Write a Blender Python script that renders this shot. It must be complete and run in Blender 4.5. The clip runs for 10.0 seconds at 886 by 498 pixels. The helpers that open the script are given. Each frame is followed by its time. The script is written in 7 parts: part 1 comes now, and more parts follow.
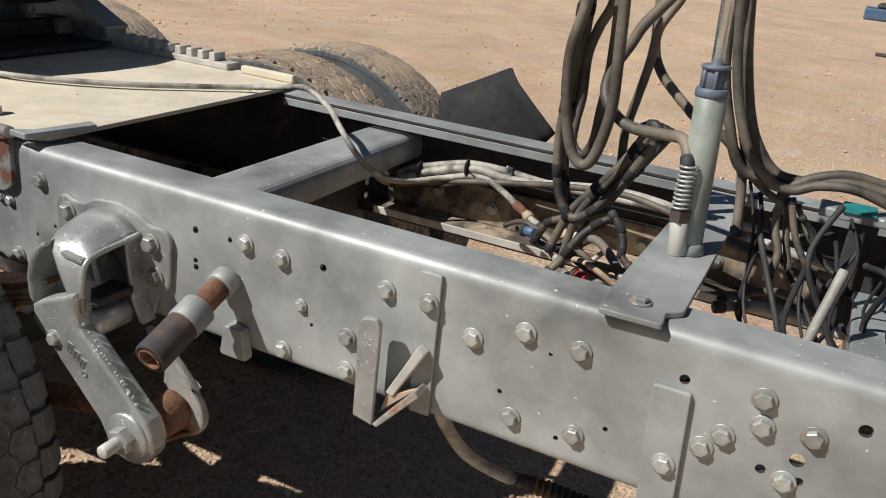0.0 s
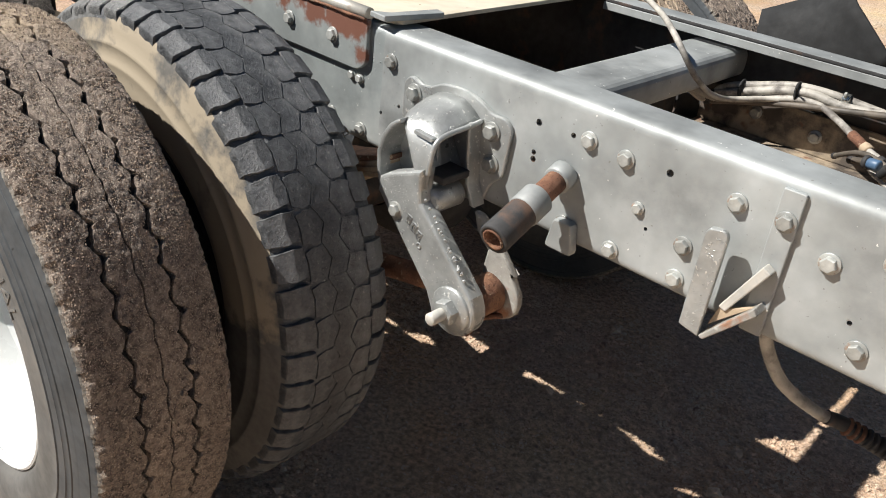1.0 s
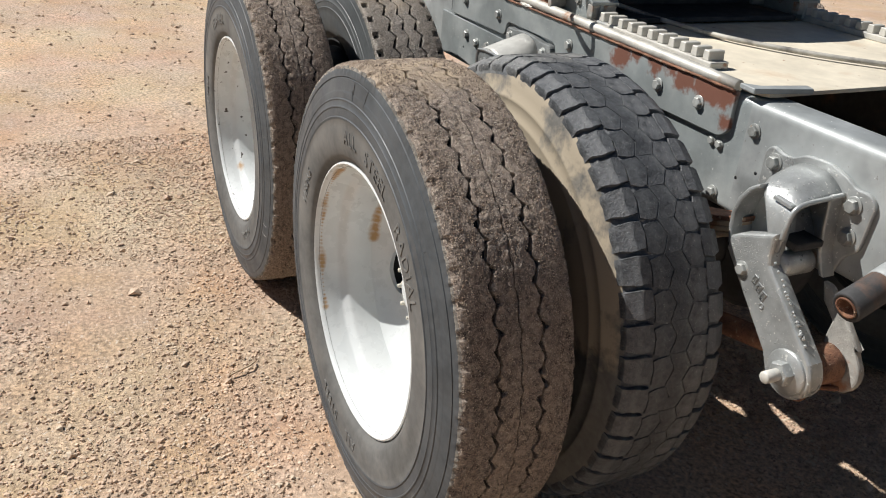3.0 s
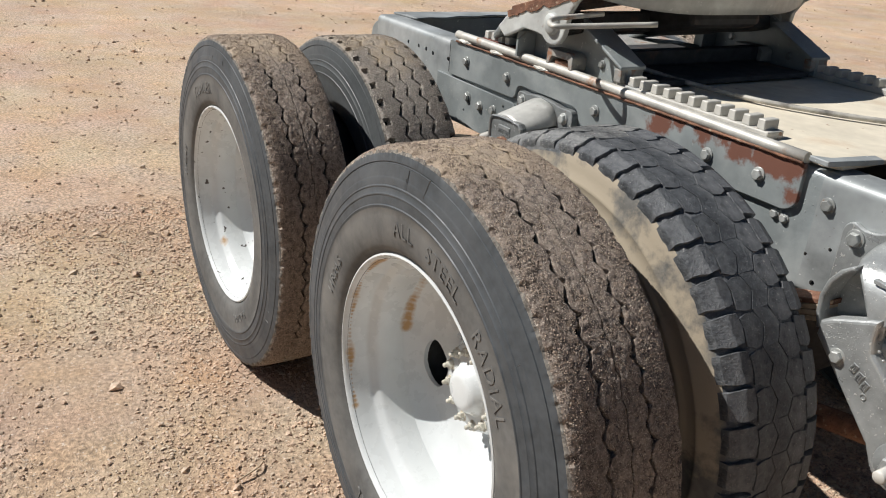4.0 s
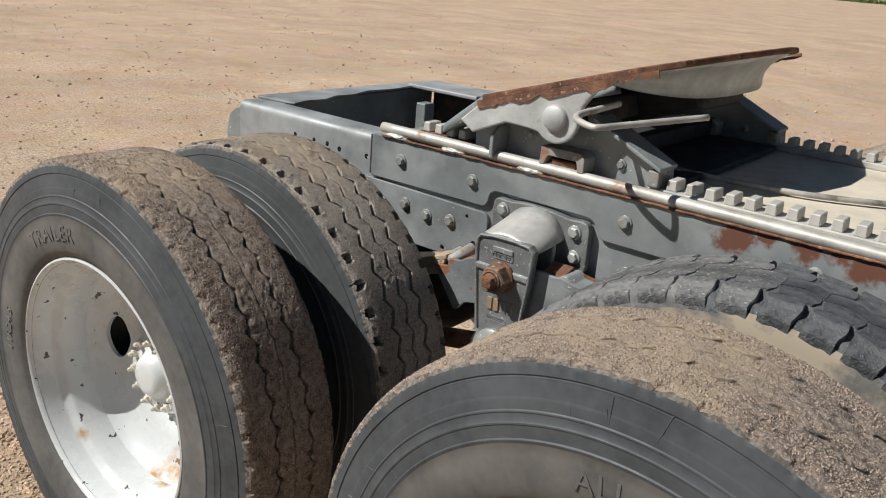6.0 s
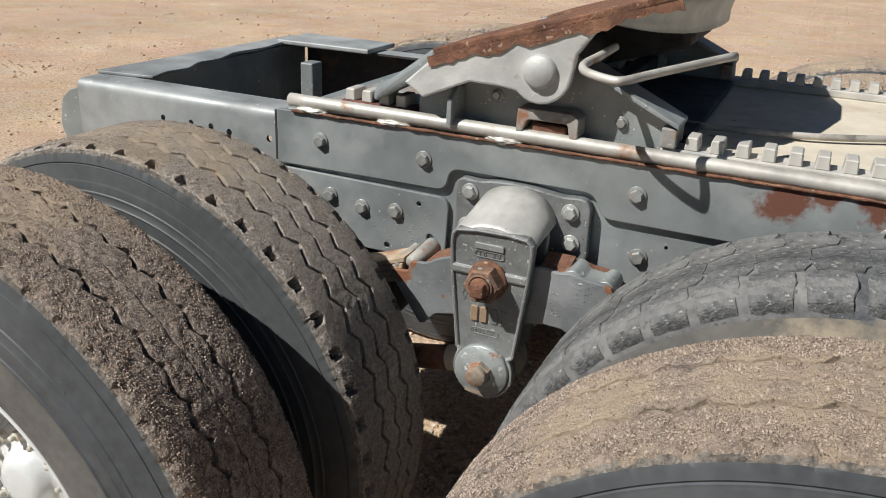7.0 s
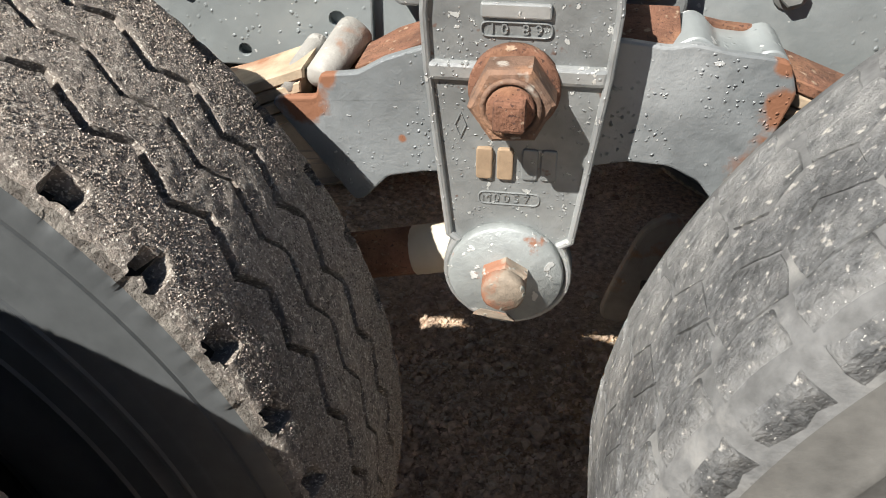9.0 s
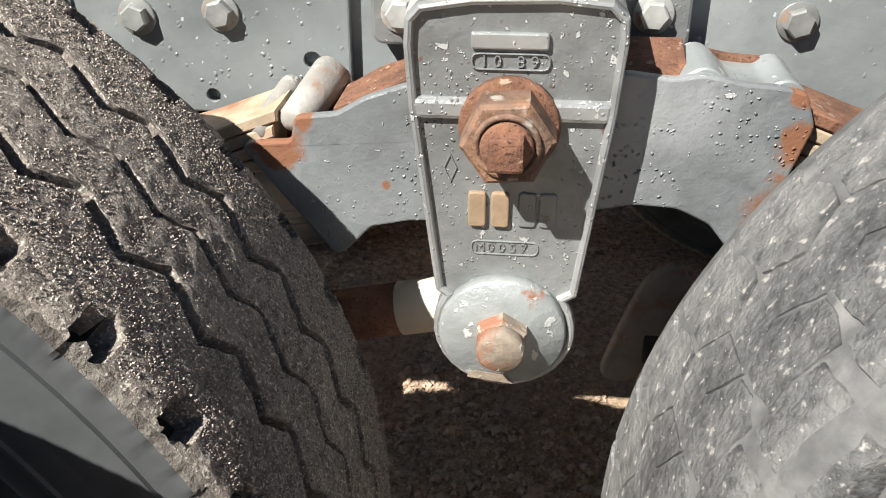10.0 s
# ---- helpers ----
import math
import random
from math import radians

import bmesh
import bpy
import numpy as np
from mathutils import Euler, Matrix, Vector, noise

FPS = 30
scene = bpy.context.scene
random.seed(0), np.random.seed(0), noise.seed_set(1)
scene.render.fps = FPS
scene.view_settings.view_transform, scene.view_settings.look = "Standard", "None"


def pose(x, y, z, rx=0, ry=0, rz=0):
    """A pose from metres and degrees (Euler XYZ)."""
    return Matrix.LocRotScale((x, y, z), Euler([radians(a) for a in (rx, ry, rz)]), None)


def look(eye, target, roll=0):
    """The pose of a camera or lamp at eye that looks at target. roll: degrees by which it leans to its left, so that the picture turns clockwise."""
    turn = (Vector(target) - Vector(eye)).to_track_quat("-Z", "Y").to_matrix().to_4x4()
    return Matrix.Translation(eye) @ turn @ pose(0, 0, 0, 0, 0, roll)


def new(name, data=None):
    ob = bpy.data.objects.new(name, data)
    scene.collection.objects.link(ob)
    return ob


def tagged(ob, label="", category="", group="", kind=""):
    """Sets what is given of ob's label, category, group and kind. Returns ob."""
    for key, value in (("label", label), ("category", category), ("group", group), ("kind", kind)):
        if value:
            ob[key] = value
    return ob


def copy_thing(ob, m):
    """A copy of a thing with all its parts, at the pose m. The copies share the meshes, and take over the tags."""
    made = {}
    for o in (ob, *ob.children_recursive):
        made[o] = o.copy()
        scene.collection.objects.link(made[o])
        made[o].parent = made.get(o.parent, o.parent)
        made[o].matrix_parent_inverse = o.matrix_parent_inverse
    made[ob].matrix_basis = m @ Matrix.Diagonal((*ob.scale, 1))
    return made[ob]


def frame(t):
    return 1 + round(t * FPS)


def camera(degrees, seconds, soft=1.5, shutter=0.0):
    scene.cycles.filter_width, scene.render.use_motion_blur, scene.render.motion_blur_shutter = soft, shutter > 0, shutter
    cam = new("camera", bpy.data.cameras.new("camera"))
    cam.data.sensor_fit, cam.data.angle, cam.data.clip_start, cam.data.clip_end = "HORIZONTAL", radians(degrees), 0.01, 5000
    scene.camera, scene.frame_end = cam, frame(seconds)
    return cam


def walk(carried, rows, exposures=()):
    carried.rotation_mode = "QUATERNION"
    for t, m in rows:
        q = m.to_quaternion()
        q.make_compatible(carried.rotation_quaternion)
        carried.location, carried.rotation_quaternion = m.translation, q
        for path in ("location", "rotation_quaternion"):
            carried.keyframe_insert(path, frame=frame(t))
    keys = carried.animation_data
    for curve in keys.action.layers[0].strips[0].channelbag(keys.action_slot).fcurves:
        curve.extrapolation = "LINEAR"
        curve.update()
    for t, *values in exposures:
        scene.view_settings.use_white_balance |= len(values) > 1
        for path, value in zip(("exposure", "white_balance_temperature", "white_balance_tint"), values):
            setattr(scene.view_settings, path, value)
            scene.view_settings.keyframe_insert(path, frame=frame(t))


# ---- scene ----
cam = camera(56.0, 10.0, 1.0)
PATH = [
    (0, (2.29, -1.483, 1.555), (1.523, 0.209, 0.815), 6.0),
    (0.5, (2.22, -1.541, 1.534), (1.274, -0.015, 0.653), 6.4),
    (1, (2.145, -1.619, 1.508), (1.018, -0.277, 0.545), 6.9),
    (1.5, (2.092, -1.688, 1.483), (0.834, -0.519, 0.459), 6.9),
    (2, (2.09, -1.763, 1.476), (0.701, -0.782, 0.423), 6.0),
    (2.5, (2.185, -1.783, 1.488), (0.677, -0.943, 0.477), 5.2),
    (3, (2.214, -1.82, 1.534), (0.623, -0.998, 0.644), 4.8),
    (3.2, (2.183, -1.844, 1.544), (0.572, -1.005, 0.708), 4.6),
    (4.3, (1.754, -1.988, 1.548), (0.237, -0.968, 0.737), 5.0),
    (4.5, (1.642, -1.962, 1.529), (0.138, -0.953, 0.681), 5.3),
    (5, (1.395, -1.949, 1.505), (-0.055, -0.928, 0.58), 6.1),
    (5.5, (1.159, -2.081, 1.523), (-0.175, -0.826, 0.718), 5.8),
    (6, (0.97, -2.08, 1.544), (-0.169, -0.576, 0.88), 4.8),
    (6.2, (0.874, -2.029, 1.539), (-0.174, -0.457, 0.882), 4.5),
    (7.3, (0.35, -1.822, 1.445), (-0.284, -0.115, 0.618), 2.0),
    (7.5, (0.279, -1.78, 1.422), (-0.279, -0.074, 0.539), 1.7),
    (8, (0.183, -1.597, 1.36), (-0.248, 0.08, 0.361), 0.6),
    (8.5, (0.106, -1.351, 1.275), (-0.228, 0.273, 0.158), 0.1),
    (9, (0.041, -1.205, 1.145), (-0.205, 0.408, -0.012), -0.4),
    (9.5, (0.023, -1.156, 1.098), (-0.163, 0.51, 0.008), -0.3),
    (10, (0.022, -1.154, 1.101), (-0.177, 0.548, 0.069), -0.6),
]
walk(cam, [(t, look(eye, target, roll)) for t, eye, target, roll in PATH],
     [(0, -0.18, 6600, 10), (0.5, -0.02, 6600, 10), (1, 0.36, 6600, 10), (1.5, 0.31, 6600, 10), (2, 0.29, 6650, 10), (2.5, 0.22, 6550, 10), (3, 0.13, 6450, 10), (4.5, -0.02, 6400, 10), (5.5, -0.06, 6450, 10), (6.2, -0.22, 6450, 10), (7.5, 0.08, 6500, 10), (8.5, 0.48, 6650, 10), (9, 0.71, 6600, 10), (10, 0.79, 6600, 10)])

# ---- light ----
SUN_WAY = Vector((0.86, 1.0, -1.42)).normalized()
sun_data = bpy.data.lights.new("sun", "SUN")
sun_data.energy, sun_data.angle, sun_data.color = 5.8, radians(0.53), (1.0, 0.965, 0.915)
sun = new("sun", sun_data)
sun.matrix_world = look((0, 0, 30), Vector((0, 0, 30)) + SUN_WAY)
world = bpy.data.worlds.new("sky")
scene.world = world
world.use_nodes = True
sky = world.node_tree.nodes.new("ShaderNodeTexSky")
sky.sky_type, sky.sun_disc = "NISHITA", False
sky.sun_elevation = math.asin(-SUN_WAY.z)
sky.sun_rotation = math.atan2(-SUN_WAY.x, -SUN_WAY.y)
sky.dust_density, sky.air_density, sky.ozone_density = 0.2, 1.0, 3.5
world.node_tree.links.new(sky.outputs[0], world.node_tree.nodes["Background"].inputs[0])
world.node_tree.nodes["Background"].inputs[1].default_value = 0.031


# ---- materials ----
def mat(name, base, rough=0.6, metal=0.0, scale=20.0, spread=0.25, blotch=3.0, blotch_amt=0.25,
        bump=0.15, bump_scale=60.0, second=None, second_scale=6.0, second_low=0.55, second_high=0.7,
        chips=None, chip_scale=35.0, chip_level=0.68, per_object=0.0, second_rough=None, bump_dist=0.004, edge=0.06,
        spots=(), spot_colour=(0.175, 0.075, 0.05), spot_noise=22.0, spot_hi=0.72, chip_bump=0.0, specks=None, speck_scale=500.0, speck_level=0.60, hue=0.0, hue_scale=1.0, blister=0.0, blister_scale=85.0, blister_gate=0.55):
    """Base colour with grain and blotches, an optional second coat in patches, optional small chips, and relief."""
    m = bpy.data.materials.new(name)
    m.use_nodes = True
    nt = m.node_tree
    b = nt.nodes["Principled BSDF"]
    link = nt.links.new
    co = nt.nodes.new("ShaderNodeTexCoord")

    def nz(s, d=6.0, r=0.55, off=0.0):
        n = nt.nodes.new("ShaderNodeTexNoise")
        n.inputs["Scale"].default_value, n.inputs["Detail"].default_value, n.inputs["Roughness"].default_value = s, d, r
        if off:
            mp = nt.nodes.new("ShaderNodeMapping")
            mp.inputs["Location"].default_value = (off, off * 1.7, off * 0.6)
            link(co.outputs["Object"], mp.inputs[0])
            link(mp.outputs[0], n.inputs["Vector"])
        else:
            link(co.outputs["Object"], n.inputs["Vector"])
        return n.outputs["Fac"]

    def ramp(f, lo, hi, a=0.0, c=1.0):
        n = nt.nodes.new("ShaderNodeMapRange")
        n.inputs["From Min"].default_value, n.inputs["From Max"].default_value = lo, hi
        n.inputs["To Min"].default_value, n.inputs["To Max"].default_value = a, c
        link(f, n.inputs["Value"])
        return n.outputs[0]

    def mult(a, c):
        n = nt.nodes.new("ShaderNodeMath")
        n.operation = "MULTIPLY"
        link(a, n.inputs[0])
        if isinstance(c, float):
            n.inputs[1].default_value = c
        else:
            link(c, n.inputs[1])
        return n.outputs[0]

    def mix(f, a, c):
        n = nt.nodes.new("ShaderNodeMix")
        n.data_type = "RGBA"
        link(f, n.inputs["Factor"])
        for s, v in ((n.inputs["A"], a), (n.inputs["B"], c)):
            if isinstance(v, tuple):
                s.default_value = (*v, 1)
            else:
                link(v, s)
        return n.outputs["Result"]

    value = mult(ramp(nz(scale), 0.3, 0.7, 1 - spread, 1 + spread), ramp(nz(blotch, 4.0, 0.6, 3.1), 0.3, 0.7, 1 - blotch_amt, 1 + blotch_amt))
    if per_object:
        oi = nt.nodes.new("ShaderNodeObjectInfo")
        value = mult(value, ramp(oi.outputs["Random"], 0.0, 1.0, 1 - per_object, 1 + per_object))
    hsv = nt.nodes.new("ShaderNodeHueSaturation")
    hsv.inputs["Color"].default_value = (*base, 1)
    link(value, hsv.inputs["Value"])
    colour = hsv.outputs[0]
    rough_out = ramp(nz(blotch * 2.3, 5.0, 0.6, 7.7), 0.3, 0.7, max(0.05, rough - 0.1), min(1.0, rough + 0.12))
    metal_out = None
    if second:
        f = ramp(nz(second_scale, 8.0, 0.62, 11.3), second_low, second_high)
        colour = mix(f, colour, second)
        if metal:
            metal_out = ramp(f, 0.0, 1.0, metal, 0.0)
        if second_rough is not None:
            rough_out = mixv(nt, f, rough_out, second_rough)
    chip_f = None
    if chips:
        f = chip_f = ramp(nz(chip_scale, 3.0, 0.5, 5.9), chip_level, chip_level + edge)
        colour = mix(f, colour, chips)
    if hue:
        g = nt.nodes.new("ShaderNodeHueSaturation")
        link(ramp(nz(hue_scale, 3.0, 0.6, 4.4), 0.3, 0.7, 0.5 - hue, 0.5 + hue), g.inputs["Hue"])
        link(ramp(nz(hue_scale * 2.1, 3.0, 0.6, 9.4), 0.3, 0.7, 0.78, 1.12), g.inputs["Saturation"])
        link(colour, g.inputs["Color"])
        colour = g.outputs[0]
    if specks:
        colour = mix(ramp(nz(speck_scale, 2.0, 0.5, 8.3), speck_level, speck_level + 0.05), colour, specks)
    if spots:
        near = None
        for x, y, z, r in spots:
            v = nt.nodes.new("ShaderNodeVectorMath")
            v.operation = "DISTANCE"
            link(co.outputs["Object"], v.inputs[0])
            v.inputs[1].default_value = (x, y, z)
            k = ramp(v.outputs["Value"], r * 0.3, r * 1.5, 1.0, 0.0)
            if near is None:
                near = k
            else:
                g = nt.nodes.new("ShaderNodeMath")
                g.operation = "MAXIMUM"
                link(near, g.inputs[0])
                link(k, g.inputs[1])
                near = g.outputs[0]
        g = nt.nodes.new("ShaderNodeMath")
        g.operation = "ADD"
        link(near, g.inputs[0])
        link(ramp(nz(spot_noise, 8.0, 0.65, 2.2), 0.3, 0.7, -0.45, 0.45), g.inputs[1])
        f = ramp(g.outputs[0], 0.40, spot_hi)
        colour = mix(f, colour, spot_colour)
        rough_out = mixv(nt, f, rough_out, 0.8)
    link(colour, b.inputs["Base Color"])
    link(rough_out, b.inputs["Roughness"])
    b.inputs["Metallic"].default_value = metal
    if metal_out is not None:
        link(metal_out, b.inputs["Metallic"])
    if bump:
        bn = nt.nodes.new("ShaderNodeBump")
        bn.inputs["Strength"].default_value, bn.inputs["Distance"].default_value = bump, bump_dist
        height = nz(bump_scale, 7.0, 0.65, 1.9)
        if chip_bump and chip_f is not None:
            g = nt.nodes.new("ShaderNodeMath")
            g.operation = "ADD"
            link(height, g.inputs[0])
            link(mult(chip_f, chip_bump), g.inputs[1])
            height = g.outputs[0]
        if blister:
            warp = nt.nodes.new("ShaderNodeVectorMath")
            warp.operation = "MULTIPLY_ADD"
            tex = nt.nodes.new("ShaderNodeTexNoise")
            tex.inputs["Scale"].default_value = 90.0
            link(co.outputs["Object"], tex.inputs["Vector"])
            link(tex.outputs["Color"], warp.inputs[0])
            warp.inputs[1].default_value = (0.007, 0.007, 0.007)
            link(co.outputs["Object"], warp.inputs[2])
            vo = nt.nodes.new("ShaderNodeTexVoronoi")
            vo.inputs["Scale"].default_value = blister_scale
            link(warp.outputs[0], vo.inputs["Vector"])
            sep = nt.nodes.new("ShaderNodeSeparateColor")
            link(vo.outputs["Color"], sep.inputs[0])
            drop = mult(ramp(vo.outputs["Distance"], 0.08, 0.34, 1.0, 0.0), mult(ramp(sep.outputs[0], blister_gate, blister_gate + 0.15), ramp(nz(7.0, 3.0, 0.5, 6.6), 0.45, 0.58)))
            g = nt.nodes.new("ShaderNodeMath")
            g.operation = "ADD"
            link(height, g.inputs[0])
            link(mult(drop, blister), g.inputs[1])
            height = g.outputs[0]
        link(height, bn.inputs["Height"])
        link(bn.outputs[0], b.inputs["Normal"])
    return m


def mixv(nt, f, a, v):
    n = nt.nodes.new("ShaderNodeMix")
    n.data_type = "FLOAT"
    nt.links.new(f, n.inputs[0])
    nt.links.new(a, n.inputs[2])
    n.inputs[3].default_value = v
    return n.outputs[0]


m_ground = mat("gravel_ground", (0.52, 0.376, 0.254), 0.95, scale=70, spread=0.52, blotch=0.55, blotch_amt=0.18, bump=1.0, bump_scale=150, bump_dist=0.007,
               second=(0.45, 0.306, 0.20), second_scale=1.6, second_low=0.44, second_high=0.80, chips=(0.66, 0.56, 0.46), chip_scale=90, chip_level=0.63, hue=0.014, hue_scale=1.1, specks=(0.30, 0.215, 0.155), speck_scale=200.0, speck_level=0.67)
m_stone = mat("gravel_stone", (0.54, 0.40, 0.29), 0.8, scale=40, spread=0.3, blotch=30, blotch_amt=0.35, bump=0.4, bump_scale=200, bump_dist=0.002,
              second=(0.60, 0.49, 0.37), second_scale=16, second_low=0.54, second_high=0.60, chips=(0.28, 0.19, 0.14), chip_scale=22, chip_level=0.62)
m_silver = mat("silver_chassis_paint", (0.325, 0.346, 0.346), 0.56, 0.35, scale=14, spread=0.10, blotch=4.2, blotch_amt=0.42, bump=0.10, bump_scale=140, bump_dist=0.002,
               second=(0.49, 0.505, 0.50), second_scale=3.2, second_low=0.50, second_high=0.78, chips=(0.74, 0.75, 0.73), chip_scale=85, chip_level=0.71, edge=0.02, chip_bump=0.5, specks=(0.25, 0.25, 0.24), speck_scale=120.0, speck_level=0.715)
m_grey = mat("grey_chassis_paint", (0.265, 0.292, 0.294), 0.42, 0.25, scale=16, spread=0.10, blotch=5, blotch_amt=0.24, bump=0.8, bump_scale=30, bump_dist=0.0012, blister=1.0, blister_scale=150.0, blister_gate=0.66,
             second=(0.36, 0.38, 0.375), second_scale=4.0, second_low=0.52, second_high=0.72, chips=(0.62, 0.63, 0.61), chip_scale=95, chip_level=0.685, edge=0.02)
m_beam = mat("pitted_grey_beam_paint", (0.225, 0.244, 0.250), 0.40, 0.25, scale=30, spread=0.13, blotch=9, blotch_amt=0.2, bump=0.8, bump_scale=45, bump_dist=0.0022, blister=1.6, blister_scale=210.0, blister_gate=0.5,
             second=(0.29, 0.305, 0.308), second_scale=6.0, second_low=0.50, second_high=0.72, chips=(0.50, 0.51, 0.50), chip_scale=125, chip_level=0.70, edge=0.03, chip_bump=0.6,
             spots=((-0.19, -0.52, 0.815, 0.022), (-0.165, -0.52, 0.835, 0.012), (0.222, -0.52, 0.83, 0.024), (0.212, -0.52, 0.77, 0.028), (0.213, -0.52, 0.865, 0.012), (-0.10, -0.52, 0.78, 0.006)), spot_colour=(0.27, 0.125, 0.07))
m_cast = mat("painted_cast_steel", (0.225, 0.238, 0.236), 0.42, 0.3, scale=40, spread=0.14, blotch=9, blotch_amt=0.28, bump=0.8, bump_scale=70, bump_dist=0.0015, blister=1.0, blister_scale=260.0, blister_gate=0.62,
             second=(0.25, 0.135, 0.09), second_scale=13, second_low=0.67, second_high=0.76, chips=(0.52, 0.53, 0.51), chip_scale=140, chip_level=0.665, edge=0.03, chip_bump=1.2, specks=(0.17, 0.12, 0.10), speck_scale=90.0, speck_level=0.70)
m_castsilver = mat("silver_cast_steel", (0.40, 0.415, 0.41), 0.36, 0.5, scale=40, spread=0.12, blotch=9, blotch_amt=0.26, bump=0.8, bump_scale=60, bump_dist=0.0013, blister=1.2, blister_scale=240.0, blister_gate=0.6,
                   chips=(0.66, 0.66, 0.63), chip_scale=120, chip_level=0.645, edge=0.02, chip_bump=1.0, second=(0.30, 0.31, 0.305), second_scale=16, second_low=0.60, second_high=0.80)
m_domepaint = mat("pale_silver_cast_steel", (0.49, 0.487, 0.458), 0.42, 0.2, scale=40, spread=0.10, blotch=9, blotch_amt=0.22, bump=0.25, bump_scale=150, bump_dist=0.002,
                  second=(0.40, 0.402, 0.382), second_scale=14, second_low=0.55, second_high=0.75, chips=(0.33, 0.17, 0.11), chip_scale=30, chip_level=0.69)
m_rustnut = mat("rusted_grey_nut", (0.19, 0.118, 0.082), 0.75, 0.1, scale=60, spread=0.35, blotch=18, blotch_amt=0.35, bump=0.9, bump_scale=120, bump_dist=0.003,
                second=(0.27, 0.15, 0.09), second_scale=28, second_low=0.5, second_high=0.6, chips=(0.40, 0.36, 0.31), chip_scale=75, chip_level=0.60, edge=0.10)
m_redrust = mat("dark_red_rust", (0.16, 0.062, 0.048), 0.85, scale=45, spread=0.3, blotch=14, blotch_amt=0.3, bump=0.5, bump_scale=160, bump_dist=0.003,
                second=(0.24, 0.12, 0.085), second_scale=18, second_low=0.5, second_high=0.7)
m_bolt = mat("painted_bolt", (0.35, 0.36, 0.345), 0.4, 0.35, scale=60, spread=0.2, blotch=12, blotch_amt=0.25, bump=0.2, bump_scale=250, bump_dist=0.001, per_object=0.3,
             second=(0.30, 0.17, 0.10), second_scale=25, second_low=0.64, second_high=0.72)
m_rust = mat("rusted_steel", (0.165, 0.078, 0.047), 0.85, scale=45, spread=0.35, blotch=14, blotch_amt=0.4, bump=0.9, bump_scale=110, bump_dist=0.004,
             second=(0.27, 0.138, 0.078), second_scale=18, second_low=0.5, second_high=0.66, chips=(0.36, 0.26, 0.18), chip_scale=90, chip_level=0.64, specks=(0.075, 0.036, 0.025), speck_scale=320.0, speck_level=0.62)
m_rustpaint = mat("rusty_painted_steel", (0.31, 0.30, 0.275), 0.6, 0.1, scale=40, spread=0.2, blotch=8, blotch_amt=0.2, bump=0.4, bump_scale=130, bump_dist=0.003,
                  second=(0.30, 0.145, 0.08), second_scale=14, second_low=0.54, second_high=0.64, chips=(0.46, 0.45, 0.42), chip_scale=70, chip_level=0.64, chip_bump=0.6)
m_pipe = mat("worn_silver_pipe", (0.50, 0.485, 0.44), 0.5, 0.3, scale=30, spread=0.15, blotch=7, blotch_amt=0.25, bump=0.12, bump_scale=120, bump_dist=0.002,
             second=(0.34, 0.19, 0.11), second_scale=9, second_low=0.60, second_high=0.68)
m_patch = mat("grey_paint_with_rust_patches", (0.262, 0.288, 0.288), 0.40, 0.25, scale=16, spread=0.10, blotch=5, blotch_amt=0.2, bump=0.12, bump_scale=120, bump_dist=0.002,
              second=(0.36, 0.38, 0.372), second_scale=4.0, second_low=0.52, second_high=0.72, chips=(0.45, 0.46, 0.44), chip_scale=85, chip_level=0.70,
              spots=((0.47, -0.44, 1.06, 0.05), (0.52, -0.44, 1.08, 0.03), (0.60, -0.44, 1.08, 0.045), (0.66, -0.44, 1.08, 0.04), (0.72, -0.44, 1.07, 0.045), (0.78, -0.44, 1.07, 0.045), (0.84, -0.44, 1.06, 0.05), (0.875, -0.44, 1.0, 0.03), (0.0, -0.44, 1.088, 0.012)))
m_rack = mat("worn_grey_cream_paint", (0.52, 0.505, 0.46), 0.5, 0.1, scale=25, spread=0.1, blotch=6, blotch_amt=0.2, bump=0.15, bump_scale=90, bump_dist=0.002,
             second=(0.36, 0.37, 0.36), second_scale=12, second_low=0.50, second_high=0.65, chips=(0.33, 0.19, 0.12), chip_scale=35, chip_level=0.68)
m_apron = mat("worn_grey_apron_paint", (0.52, 0.535, 0.515), 0.5, 0.25, scale=30, spread=0.12, blotch=5, blotch_amt=0.25, bump=0.3, bump_scale=110, bump_dist=0.003,
              second=(0.20, 0.10, 0.07), second_scale=5, second_low=0.60, second_high=0.68, chips=(0.62, 0.63, 0.61), chip_scale=60, chip_level=0.67)
m_deck = mat("cream_deck_paint", (0.66, 0.60, 0.48), 0.6, 0.0, scale=25, spread=0.08, blotch=4, blotch_amt=0.13, bump=0.12, bump_scale=90, bump_dist=0.002,
             second=(0.52, 0.38, 0.25), second_scale=5, second_low=0.56, second_high=0.80, chips=(0.30, 0.16, 0.09), chip_scale=30, chip_level=0.70)
m_rubber = mat("sidewall_rubber", (0.050, 0.058, 0.065), 0.55, scale=55, spread=0.2, blotch=7, blotch_amt=0.25, bump=0.12, bump_scale=180, bump_dist=0.001,
               second=(0.086, 0.095, 0.103), second_scale=7, second_low=0.42, second_high=0.78)
m_dustband = mat("dusty_lower_sidewall", (0.102, 0.102, 0.098), 0.8, scale=55, spread=0.15, blotch=6, blotch_amt=0.25, bump=0.15, bump_scale=160, bump_dist=0.001,
                 second=(0.160, 0.155, 0.143), second_scale=8, second_low=0.45, second_high=0.75)
